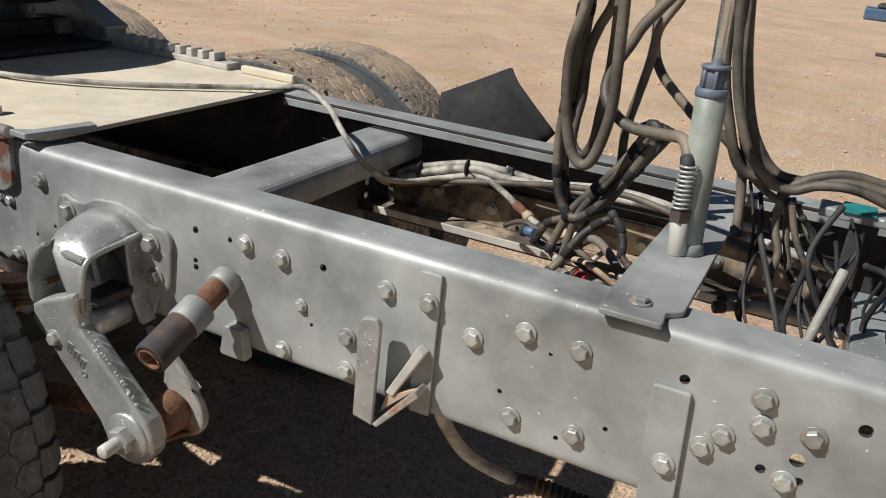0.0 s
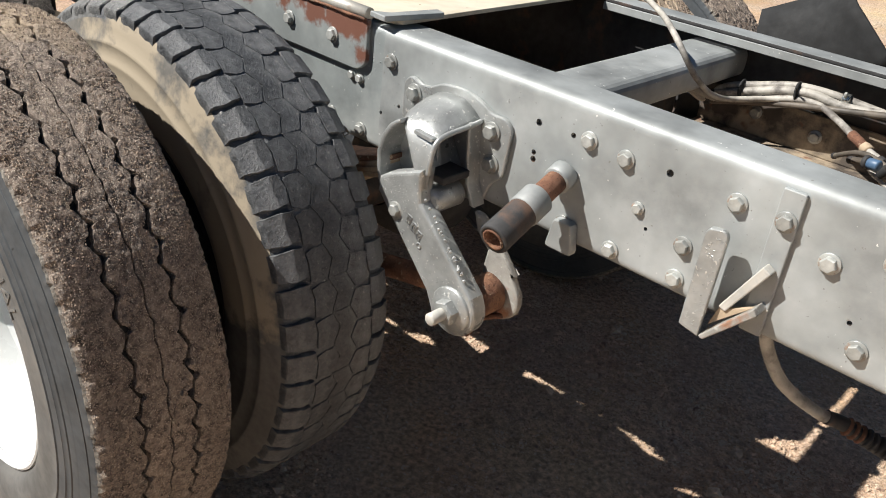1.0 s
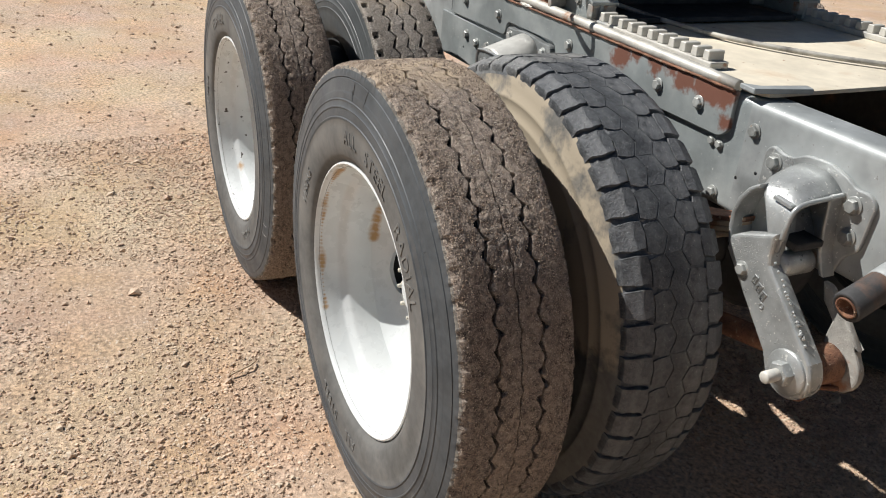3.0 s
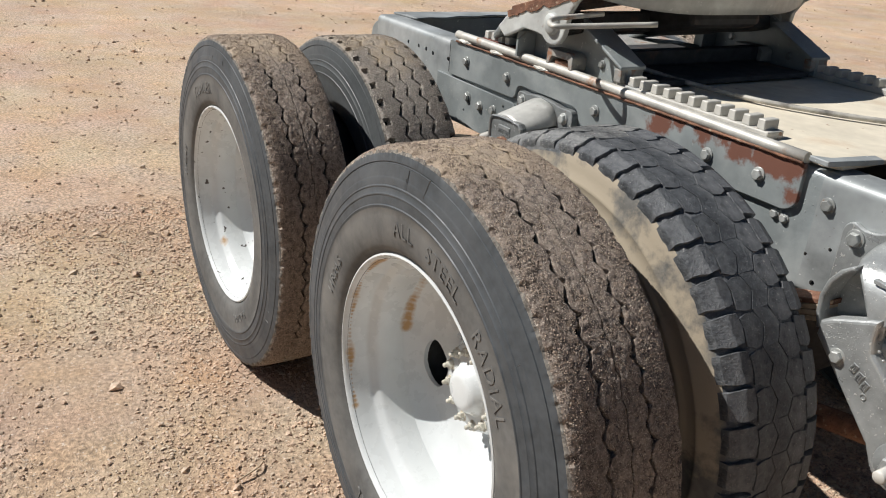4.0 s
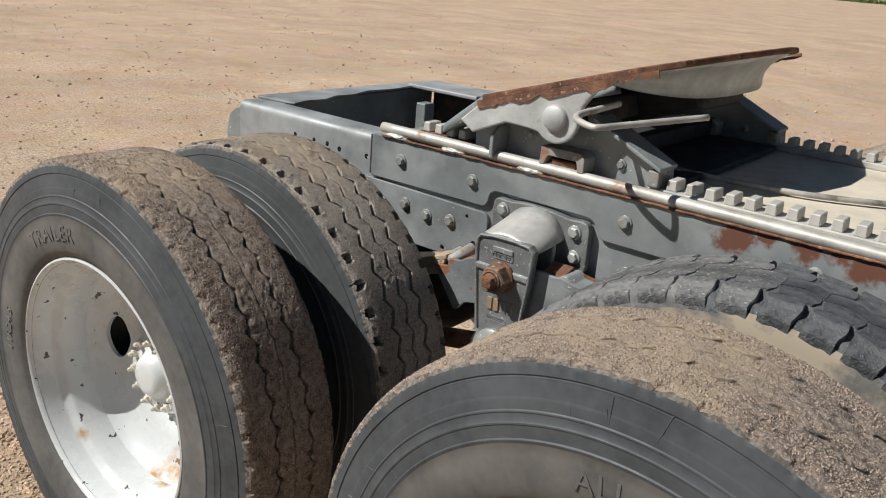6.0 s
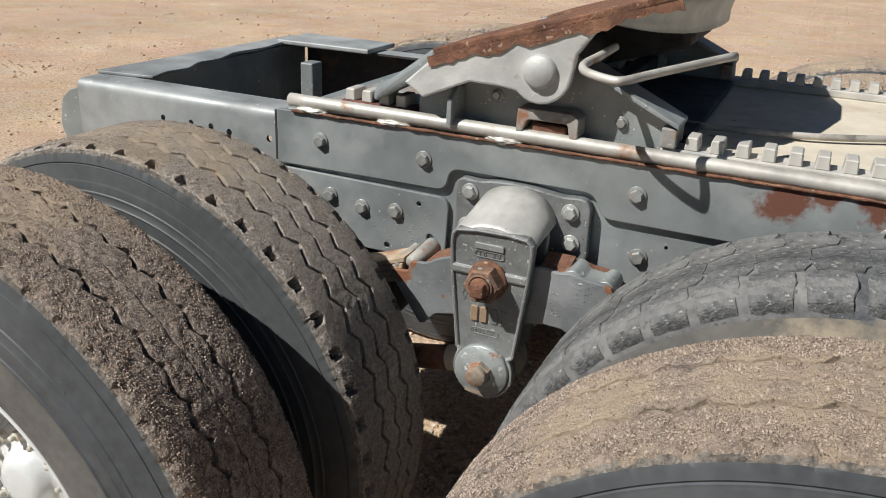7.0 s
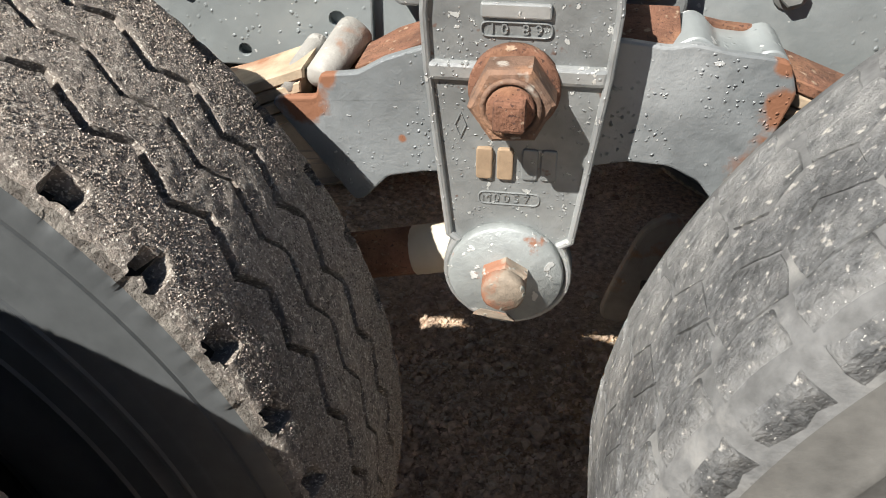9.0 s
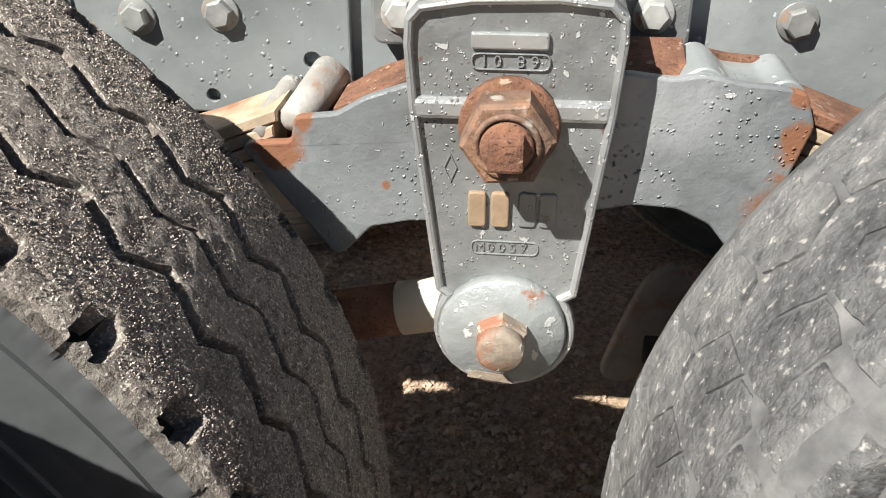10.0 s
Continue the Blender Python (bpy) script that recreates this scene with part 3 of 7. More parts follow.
# far verge of grass
vs, fs = [], []
for k in range(7000):
    x, y, h, w = rng.uniform(-40, 40), 118 + rng.uniform(0, 14), rng.uniform(0.2, 0.6), rng.uniform(0.05, 0.16)
    a = rng.uniform(0, 3.14)
    c, n = math.cos(a) * w, math.sin(a) * w
    o = len(vs)
    vs += [(x - c, y - n, -0.02), (x + c, y + n, -0.02), (x + rng.uniform(-0.15, 0.15), y + rng.uniform(-0.15, 0.15), h)]
    fs.append((o, o + 1, o + 2))
tagged(part("grass_verge", mesh("grass_verge", vs, fs), m_grass), "rough green grass along the far edge of the yard", "grass", kind="stuff")


# ---- wheels ----
def zigzag_tyre(notch_depth, side_material, tread_material, pits=True, zig=60, sub=14, lump=1.0):
    """A tyre about the y axis; its outer side faces -y. Ribs caked with lumps between zigzag grooves, shoulder notches or holes, ringed sidewalls."""
    n = zig * sub
    side = [(0.112, 0.312), (0.1165, 0.322), (0.121, 0.330), (0.1275, 0.335), (0.1325, 0.345), (0.1365, 0.362), (0.1385, 0.385), (0.1385, 0.405), (0.1375, 0.4215),
            (0.1386, 0.4235), (0.1388, 0.4265), (0.1368, 0.4285), (0.1358, 0.446), (0.1369, 0.4475), (0.1368, 0.4500), (0.1350, 0.452), (0.1340, 0.463),
            (0.1350, 0.4645), (0.1346, 0.4665), (0.1328, 0.468), (0.1312, 0.480)]
    r = 0.484
    while r < 0.508:
        side += [(0.1302 - (r - 0.484) * 0.16, r), (0.1294 - (r - 0.484) * 0.16, r + 0.0016)]
        r += 0.0042
    side += [(0.1258, 0.5105), (0.1236, 0.5115), (0.1234, 0.5132), (0.1250, 0.5142), (0.1228, 0.524)]
    th = np.arange(n) / n * 2 * math.pi
    ph = (np.arange(n) % sub) / sub
    tri = np.where(ph < 0.6, ph / 0.3 - 1, 1 - (ph - 0.6) / 0.2)
    rise = ph < 0.55
    jag = np.array([noise.noise((k * 0.9, 3.3, 0)) + 0.7 * noise.noise((k * 0.31, 8.1, 0)) for k in range(n)])
    wob = np.array([noise.noise((k * 0.35, 9.3, 0)) for k in range(n)])
    notch = (ph > 0.60) & (ph < (0.86 if pits else 0.91))
    edges = []
    for g in (-0.046, 0.0, 0.046):
        wide = abs(g) > 0.01
        lines = []
        for way in (-1, 1):
            if pits:
                half = (0.0031 if wide else 0.0013) * (1 + 0.6 * wob)
                pocket = ((ph > 0.05) & (ph < 0.25)) if way < 0 else ((ph > 0.55) & (ph < 0.75))
                half = half + np.where(pocket, 0.0042 + 0.006 * wob, 0) * (1 if wide else 0.12)
                y = g + (0.0050 if wide else 0.0022) * tri + 0.002 * wob
            else:
                half = (np.where(rise, 0.0056, 0.0042) if wide else np.where(rise, 0.0040, 0.0022)) * (1 + 0.4 * wob)
                y = g + (0.0090 if wide else 0.0075) * tri
            lines.append((y, half * way))
        edges.append(lines)
    crown_y, crown_r = [0.0, 0.046, 0.066, 0.080, 0.096, 0.104, 0.1135, 0.1180], [0.5455, 0.5452, 0.5447, 0.5442, 0.5432, 0.5422, 0.5400, 0.5365]

    def crown(y):
        return np.interp(np.abs(y), crown_y, crown_r)

    cols = []  # (y, radius, kind): 0 wall, 1 wall edge, 2 torn shoulder, 3 tread, 4 groove floor
    left = [(np.full(n, -y), np.full(n, q), 0) for y, q in side]
    left.append((-(0.1212 + 0.0026 * jag), 0.5295 + 0.0024 * jag, 1))
    cols += left
    starts = [np.full(n, -0.1180) - 0.0028 * jag] + [e[1][0] + e[1][1] for e in edges]
    ends = [e[0][0] + e[0][1] for e in edges] + [np.full(n, 0.1180) + 0.0028 * jag]
    depth = (0.013, 0.006, 0.013) if pits else (0.016, 0.011, 0.016)
    hole = []
    for k in range(4):
        m = (22, 14, 14, 22)[k]
        for i in range(m):
            f = i / (m - 1)
            y = starts[k] * (1 - f) + ends[k] * f
            rad = crown(y)
            x3, z3 = rad * np.cos(th), rad * np.sin(th)
            d = np.array([lump * (0.0017 * noise.noise((u * 75, v * 75, w * 75)) + 0.0013 * noise.noise((u * 190 + 5, v * 190, w * 190))) for u, v, w in zip(x3, y, z3)])
            if (k, i) in ((0, 0), (3, m - 1)):
                rad = rad - 0.0016 * np.abs(jag)
            lip = min(f, 1 - f)
            if lip < 0.001 and not ((k == 0 and i == 0) or (k == 3 and i == m - 1)):
                d = d - 0.0006
            rad = rad + d
            ay = np.abs(y)
            if pits:
                cutn = notch & (ay > 0.105)
            else:
                cutn = notch & (ay > 0.095 + 0.003 * wob) & (ay < 0.1130 + 0.002 * wob)
            rad = rad - np.where(cutn, notch_depth, 0)
            cols.append((y, rad, 2 if ((k == 0 and i < 2) or (k == 3 and i > m - 3)) else 3))
            hole.append((len(cols) - 1, cutn))
        if k < 3:
            (yl, hl), (yr, hr) = edges[k]
            floor = crown(yl) - depth[k] + 0.001 * wob
            cols.append((yl + hl * 0.7, floor, 4))
            cols.append((yr + hr * 0.7, floor, 4))
    cols += [(-y, q, k) for y, q, k in left[::-1]]
    vs = np.concatenate([np.stack([q * np.cos(th), y, q * np.sin(th)], 1) for y, q, k in cols])
    dark = {c: mask for c, mask in hole}
    fs, kinds = [], []
    i = np.arange(n)
    j = (i + 1) % n
    for c in range(len(cols) - 1):
        fs.append(np.stack([c * n + i, c * n + j, (c + 1) * n + j, (c + 1) * n + i], 1))
        a, b = cols[c][2], cols[c + 1][2]
        low_band = max(cols[c][1][0], cols[c + 1][1][0]) < 0.4225
        kind = 4 if low_band else (2 if a == b == 4 else (3 if 1 in (a, b) and 2 in (a, b) else (0 if max(a, b) < 2 else 1)))
        # Slot 5 paints the shade in the shoulder holes.
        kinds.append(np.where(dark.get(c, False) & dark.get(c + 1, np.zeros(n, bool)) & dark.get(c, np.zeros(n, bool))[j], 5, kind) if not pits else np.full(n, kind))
    me = mesh("tyre", vs, np.concatenate(fs), True)
    for mm in (side_material, tread_material, m_groove, m_crumb, m_dustband if side_material is m_rubber else side_material, m_hole_shade):
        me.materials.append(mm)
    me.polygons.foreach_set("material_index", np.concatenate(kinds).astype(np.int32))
    me.set_sharp_from_angle(angle=radians(38))
    return me


def lug_tyre():
    side = [(0.112, 0.312), (0.121, 0.330), (0.1305, 0.342), (0.137, 0.365), (0.139, 0.40), (0.1385, 0.42), (0.1405, 0.424), (0.1400, 0.430), (0.137, 0.434), (0.1355, 0.46), (0.1375, 0.463),
            (0.134, 0.467), (0.129, 0.49), (0.1255, 0.505), (0.120, 0.518), (0.108, 0.5290), (0.08, 0.5325), (0.066, 0.5415), (0.045, 0.5434), (0.02, 0.5436)]
    prof = [(-a, r) for a, r in side] + [(a, r) for a, r in side[::-1]]
    bm = lathe_bm(prof, 192)
    me = to_mesh(bm, "tyre")
    # dust packed between the lugs on the rear half
    def packed(x, z):
        a = math.degrees(math.atan2(-x, z))
        return min(1.0, max(0.0, (a - 2) / 18)) * min(1.0, max(0.0, (120 - a) / 20))
    for v in me.vertices:
        r = math.hypot(v.co.x, v.co.z)
        if r > 0.515:
            k = 1 + packed(v.co.x, v.co.z) * (0.5435 - 0.6 * max(0.0, abs(v.co.y) - 0.10) - r) / r * (1.0 if r > 0.526 else 0.55)
            v.co.x *= k
            v.co.z *= k
    me.materials.append(m_muddy)
    me.materials.append(m_lug)
    me.materials.append(m_fill)
    for p in me.polygons:
        c = p.center
        p.material_index = (2 if packed(c.x, c.z) > 0.5 else 1) if math.hypot(c.x, c.z) > 0.512 else 0
    me.polygons.foreach_set("use_smooth", [True] * len(me.polygons))
    return me


def tread_block(outline, low, crown, edge=0.0028, inset_k=0.945):
    """A rubber block with an outline in (along, across) metres; it wraps round the tyre's y axis at angle 0 (+z)."""
    bm = bmesh.new()
    rings = []
    cx = sum(p[0] for p in outline) / len(outline)
    cy = sum(p[1] for p in outline) / len(outline)
    for k, r_in in ((0, None), (1, 0.0), (2, 0.0022)):
        ring = []
        for u, v in outline:
            s = 1.0 if k == 0 else (0.985 if k == 1 else inset_k)
            uu, vv = cx + (u - cx) * s, cy + (v - cy) * s
            top = crown - 1.2 * max(0.0, abs(vv) - 0.088) ** 1.25
            r = low if k == 0 else (top - edge if k == 1 else top)
            ring.append(bm.verts.new((r * math.sin(uu / 0.54), vv, r * math.cos(uu / 0.54))))
        rings.append(ring)
    n = len(outline)
    for a, c in zip(rings, rings[1:]):
        for i in range(n):
            bm.faces.new((a[i], a[(i + 1) % n], c[(i + 1) % n], c[i]))
    mid = bm.verts.new((crown * math.sin(cx / 0.54), cy, crown * math.cos(cx / 0.54) - 1.2 * max(0.0, abs(cy) - 0.088) ** 1.25))
    for i in range(n):
        bm.faces.new((rings[-1][i], rings[-1][(i + 1) % n], mid))
    return to_mesh(bm, "tread_block")


def rim_meshes():
    """A deep-dished disc wheel; the outer lip lies at y = 0, the dish goes to +y."""
    barrel = [(0.012, 0.3235), (0.004, 0.3262), (-0.0025, 0.3245), (-0.004, 0.3205), (-0.001, 0.3165), (0.006, 0.3135), (0.016, 0.3100), (0.034, 0.3040), (0.050, 0.3025), (0.058, 0.2990), (0.068, 0.2880), (0.078, 0.2830), (0.105, 0.2805),
              (0.135, 0.2780), (0.150, 0.2770), (0.162, 0.2780), (0.20, 0.285), (0.225, 0.303), (0.236, 0.311), (0.236, 0.318), (0.222, 0.306), (0.198, 0.290), (0.10, 0.288), (0.07, 0.298), (0.03, 0.309)]
    b = to_mesh(lathe_bm(barrel, 96, closed=True), "rim_barrel")
    disc = [(0.139, 0.2775), (0.146, 0.2745), (0.160, 0.266), (0.178, 0.250), (0.192, 0.228), (0.199, 0.205), (0.203, 0.185), (0.210, 0.170), (0.222, 0.158), (0.228, 0.150), (0.228, 0.108),
            (0.238, 0.108), (0.238, 0.152), (0.232, 0.163), (0.218, 0.177), (0.212, 0.190), (0.208, 0.207), (0.200, 0.232), (0.186, 0.256), (0.168, 0.272), (0.152, 0.2785)]
    d = to_mesh(lathe_bm(disc, 96, closed=True), "disc")
    tool = bmesh.new()
    for k in range(2):
        a = math.pi * k + 3.42
        o = [(0.036 * math.cos(t), 0.060 * math.sin(t)) for t in [2 * math.pi * i / 20 for i in range(20)]]
        o = [(u * (1 - 0.12 * abs(w) / 0.05), w) for u, w in o]
        own = bmesh.new()
        lo = [own.verts.new((0.212 + u, 0.12, w)) for u, w in o]
        hi = [own.verts.new((0.212 + u, 0.30, w)) for u, w in o]
        own.faces.new(lo)
        own.faces.new(hi[::-1])
        for i in range(20):
            own.faces.new((lo[(i + 1) % 20], lo[i], hi[i], hi[(i + 1) % 20]))
        join(tool, own, Matrix.Rotation(-a, 4, "Y"))
    d = cut(d, tool)
    return b, d


rim_barrel, rim_disc = rim_meshes()
for me in (rim_barrel, rim_disc):
    me.set_sharp_from_angle(angle=radians(40))
hub_mesh = to_mesh(lathe_bm([(0.235, 0.112), (0.185, 0.110), (0.168, 0.100), (0.162, 0.098), (0.158, 0.094), (0.156, 0.062), (0.150, 0.056), (0.138, 0.050), (0.128, 0.040), (0.126, 0.030), (0.126, 0.0)], 48), "hub")
nut_mesh = hex_bolt(0.0098, 0.013, True, 0.008)
m_nut = mat("yellowed_white_nut", (0.52, 0.50, 0.43), 0.45, scale=60, spread=0.15, blotch=20, blotch_amt=0.2, bump=0.1, bump_scale=200, per_object=0.2, second=(0.38, 0.29, 0.17), second_scale=40, second_low=0.55, second_high=0.7)
big_nut_mesh = hex_bolt(0.0165, 0.022, True, 0.014)
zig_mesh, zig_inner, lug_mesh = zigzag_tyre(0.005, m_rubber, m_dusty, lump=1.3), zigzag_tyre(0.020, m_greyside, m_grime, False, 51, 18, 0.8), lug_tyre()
zig_far = zigzag_tyre(0.016, m_rubber, m_dusty, False, 51, 12)


def ring_words(words, size, radius, middle, y, flip=False):
    """Raised words bent round the y axis, read from -y; middle: the angle of their centre in degrees from the top, clockwise."""
    me = text_mesh(words, size, 0.0016)
    for v in me.vertices:
        a = v.co.x / radius + radians(middle)
        r = radius + v.co.z
        v.co = Vector((r * math.sin(a), y + v.co.y, r * math.cos(a)))
    return me


def sidewall_lines(seed):
    """Fine moulding lines and scuffs across the sidewall, proud by less than a millimetre."""
    g = np.random.default_rng(seed)
    bm = bmesh.new()
    for k in range(18):
        a, r0 = g.uniform(0, 6.283), g.uniform(0.425, 0.475)
        r1, lean = r0 + g.uniform(0.012, 0.045), g.uniform(-0.03, 0.03)
        v = []
        for r, b in ((r0, a), (r1, a + lean)):
            y = -np.interp(r, [0.405, 0.4285, 0.452, 0.468, 0.480, 0.508, 0.524], [0.1385, 0.1370, 0.1352, 0.1330, 0.1314, 0.1272, 0.1235])
            for s, dy in ((-0.0008, 0.0012), (0.0, -0.0004), (0.0008, 0.0012)):
                v.append(bm.verts.new((r * math.sin(b + s / r), y + dy, r * math.cos(b + s / r))))
        for p, q in ((0, 1), (1, 2)):
            bm.faces.new((v[p], v[q], v[q + 3], v[p + 3]))
        bm.faces.new((v[0], v[2], v[1]))
        bm.faces.new((v[3], v[4], v[5]))
    return bm


def make_wheel(label, tyre_mesh, tyre_label, outer, group, words=(), enamel=None, turn=0):
    """A wheel about its axle. outer: with its dished side, hub and nuts showing; else an inner dual, turned round."""
    w = thing("wheel", label, "wheel", group)
    t = part("tyre", tyre_mesh, None, w, tyre_label)
    enamel = enamel or m_white
    if outer:
        rim = part("rim", rim_barrel.copy(), enamel, w, "white enamel steel rim with rust at the lip", m=pose(0, -0.120, 0))
        part("disc", rim_disc.copy(), enamel, rim, m=pose(0, 0, 0, 0, turn, 0))
        hub = part("hub", hub_mesh, m_white, rim, "white painted axle hub")
        for k in range(12):
            a = 2 * math.pi * k / 12 + 0.3
            part("nut", nut_mesh, m_nut, rim, m=pose(0.084 * math.cos(a), 0.159, 0.084 * math.sin(a)))
        for k in range(10):
            a = 2 * math.pi * k / 10 + 0.1
            part("nut", big_nut_mesh, m_white, rim, m=pose(0.1285 * math.cos(a), 0.228, 0.1285 * math.sin(a)))
        part("valve_stem", tube_bm([(0.262, 0.16, 0.08), (0.255, 0.125, 0.079), (0.262, 0.09, 0.08)], 0.004, 8), m_chrome, rim)
    else:
        # Inner rims, white by rights, are blackened to shade the gap between tyres.
        rim = part("rim", rim_barrel.copy(), m_black, w, m=pose(0, 0.120, 0, 0, 0, 180))
        part("disc", rim_disc.copy(), m_black, rim)
    if outer:
        tagged(part("moulding_lines", sidewall_lines(len(words)), m_lettering, t), "fine raised lines across the sidewall", kind="stuff")
    for text, size, radius, middle in words:
        part("lettering", ring_words(text, size, radius, middle, -0.1384), m_lettering, t)
    return w


AXLES = ((0.641, "front axle"), (-0.624, "rear axle"))
AXLE_Z, OUTER_Y, INNER_Y = 0.548, -1.099, -0.731
w_front_out = make_wheel("dusty radial truck tyre on a white dished steel rim", zig_mesh, "worn zigzag tread caked with brown grit", True, "dual truck wheels",
                         (("ALL", 0.045, 0.385, -4.5), ("STEEL", 0.046, 0.385, 18.5), ("RADIAL", 0.046, 0.386, 50.5), ("11R24.5", 0.033, 0.376, -65), ("ALL", 0.040, 0.385, 176), ("STEEL", 0.041, 0.385, 199)))
w_front_out.matrix_basis = pose(AXLES[0][0], OUTER_Y, AXLE_Z)
w_rear_out = make_wheel("dusty radial truck tyre on a white chipped rim", zig_mesh, "worn zigzag tread caked with brown grit", True, "dual truck wheels",
                        (("TRAILER", 0.050, 0.383, -28), ("RADIAL", 0.038, 0.376, 138), ("11R24.5", 0.033, 0.376, -92)), m_whiteb, 11)
w_rear_out.matrix_basis = pose(AXLES[1][0], OUTER_Y - 0.138, AXLE_Z - 0.005, 0, 9, 0) @ Matrix.Diagonal((0.99, 0.93, 0.99, 1)) @ Matrix.Translation((0, 0.138, 0))
w_rear_in = make_wheel("inner dual truck tyre with zigzag tread", zig_inner, "dark tread with square shoulder notches", False, "dual truck wheels")
w_rear_in.matrix_basis = pose(AXLES[1][0], INNER_Y, AXLE_Z - 0.009, 0, 5, 0) @ Matrix.Diagonal((0.983, 1, 0.983, 1))
w_front_in = make_wheel("inner dual tyre with black drive lugs and a mud-coated sidewall", lug_mesh, "black lug tyre with a tan mud-coated sidewall", False, "dual truck wheels")
w_front_in.matrix_basis = pose(AXLES[0][0], INNER_Y, AXLE_Z)
for w, x in ((w_front_out, AXLES[0][0]), (w_rear_out, AXLES[1][0])):
    copy_thing(w, pose(x, -OUTER_Y, AXLE_Z, 0, 13, 180))
far_inner = []
for x in (AXLES[0][0], AXLES[1][0]):
    far = make_wheel("inner dual truck tyre with brown dusty tread on the far side", zig_far, "brown dusty zigzag tread", False, "dual truck wheels")
    far.matrix_basis = pose(x, -INNER_Y, AXLE_Z, 0, 7, 180)
    far_inner.append(far)

def grit_mesh(count, band, a0, a1, sizes, seed, swing, zig=60, centre=0.0022):
    """Grains stuck to the tread, between two angles from the top towards +x."""
    g = np.random.default_rng(seed)
    a, y = np.radians(g.uniform(a0, a1, count)), g.uniform(-band, band, count)
    size = sizes[0] + (sizes[1] - sizes[0]) * g.random(count) ** 2.2
    r = 0.5452 - 9.5 * np.maximum(0, np.abs(y) - 0.088) ** 2 + 0.2 * size
    ph = ((0.5 * math.pi - a) / (2 * math.pi) * zig) % 1.0
    tri = np.where(ph < 0.6, ph / 0.3 - 1, 1 - (ph - 0.6) / 0.2)
    keep = np.abs(y) < band
    for mid, amp, half in ((-0.046, swing, 0.0062), (0.046, swing, 0.0062), (0.0, swing * (0.45 if zig == 60 else 0.83), centre)):
        keep &= np.abs(y - mid - amp * tri) > half
    if zig == 51:
        keep &= ~((ph > 0.58) & (ph < 0.94) & (np.abs(y) > 0.093))
    a, y, size, r = a[keep], y[keep], size[keep], r[keep]
    count = len(a)
    base = np.array([(1, 0, -0.5), (-0.5, 0.85, -0.5), (-0.5, -0.85, -0.5), (0.0, 0.0, 0.75)])
    spin = g.uniform(0, 6.283, count)
    w = base[None] * g.uniform(0.6, 1.25, (count, 4, 3)) * size[:, None, None]
    u = w[..., 0] * np.cos(spin)[:, None] - w[..., 1] * np.sin(spin)[:, None]
    v = w[..., 0] * np.sin(spin)[:, None] + w[..., 1] * np.cos(spin)[:, None]
    rad, ang = r[:, None] + w[..., 2], a[:, None] + u / 0.545
    pts = np.stack([rad * np.sin(ang), y[:, None] + v, rad * np.cos(ang)], -1).reshape(-1, 3)
    o = np.arange(count)[:, None, None] * 4
    faces = (o + np.array([(0, 1, 3), (1, 2, 3), (2, 0, 3)])[None]).reshape(-1, 3)
    me = bpy.data.meshes.new("grit")
    me.from_pydata(pts.tolist(), [], faces.tolist())
    me.update()
    return me


outer_grit = grit_mesh(80000, 0.117, -100, 135, (0.0006, 0.0021), 3, 0.005)
inner_grit = grit_mesh(95000, 0.115, -40, 125, (0.0005, 0.0013), 4, 0.009, 51, 0.0042)
for w, me, mm, lab in ((w_front_out, outer_grit, m_grit, "brown grit stuck to the tread"), (w_rear_out, outer_grit, m_grit, "brown grit stuck to the tread"), (w_rear_in, inner_grit, m_greygrit, "grey grit stuck to the tread")):
    tyre = [o for o in w.children if o.name.startswith("tyre")][0]
    tagged(part("grit", me, mm, tyre), lab, kind="stuff")
far_grit = grit_mesh(26000, 0.115, -80, 80, (0.0010, 0.0028), 6, 0.009, 51, 0.0042)
for far in far_inner:
    tyre = [o for o in far.children if o.name.startswith("tyre")][0]
    tagged(part("grit", far_grit, m_grit, tyre), "brown grit stuck to the tread", kind="stuff")

# ---- chassis frame ----
frame_thing = thing("truck_frame", "silver painted steel truck chassis frame with bolted cross members", "chassis")
RAIL_LOW, RAIL_TOP, WEB = 0.802, 1.071, -0.430


def channel(length_lo, length_hi, web, sign):
    """A C rail. web: y of the outer face; sign: +1 when the flanges go to +y."""
    t, fl = 0.008, 0.088
    p = [(web, RAIL_LOW), (web, RAIL_TOP), (web + sign * fl, RAIL_TOP), (web + sign * fl, RAIL_TOP - t), (web + sign * t, RAIL_TOP - t), (web + sign * t, RAIL_LOW + t), (web + sign * fl, RAIL_LOW + t), (web + sign * fl, RAIL_LOW)]
    o = rounded(p, [0.020, 0.022, 0.002, 0.002, 0.012, 0.012, 0.002, 0.002], 7)
    return prism_bm(o, "x", length_lo, length_hi, 0.0)


HOLES = ((1.335, 1.003, 6.5), (1.411, 1.004, 5), (1.335, 0.932, 6), (1.334, 0.945, 5), (1.603, 1.005, 6.5), (1.585, 0.895, 3.5), (1.932, 0.891, 4), (2.002, 0.979, 3.5), (2.03, 0.845, 4), (2.10, 0.888, 4), (2.192, 1.004, 7.5),
         (2.353, 0.938, 10), (2.362, 0.908, 6), (2.313, 0.908, 7), (2.418, 1.009, 9), (0.98, 0.92, 4), (0.928, 0.89, 4), (-0.57, 1.005, 7.5), (-0.676, 1.004, 7.5), (-0.725, 1.010, 7), (-0.78, 1.011, 6.5), (-0.86, 1.012, 6.5), (0.335, 0.905, 6.5),
         (0.285, 0.93, 3.5), (0.96, 0.835, 6), (1.000, 0.945, 5))
bolt_m = hex_bolt(0.0125, 0.012)
bolt_s = hex_bolt(0.009, 0.009)
near_me = to_mesh(channel(-1.115, 5.2, WEB, 1), "frame_rail")
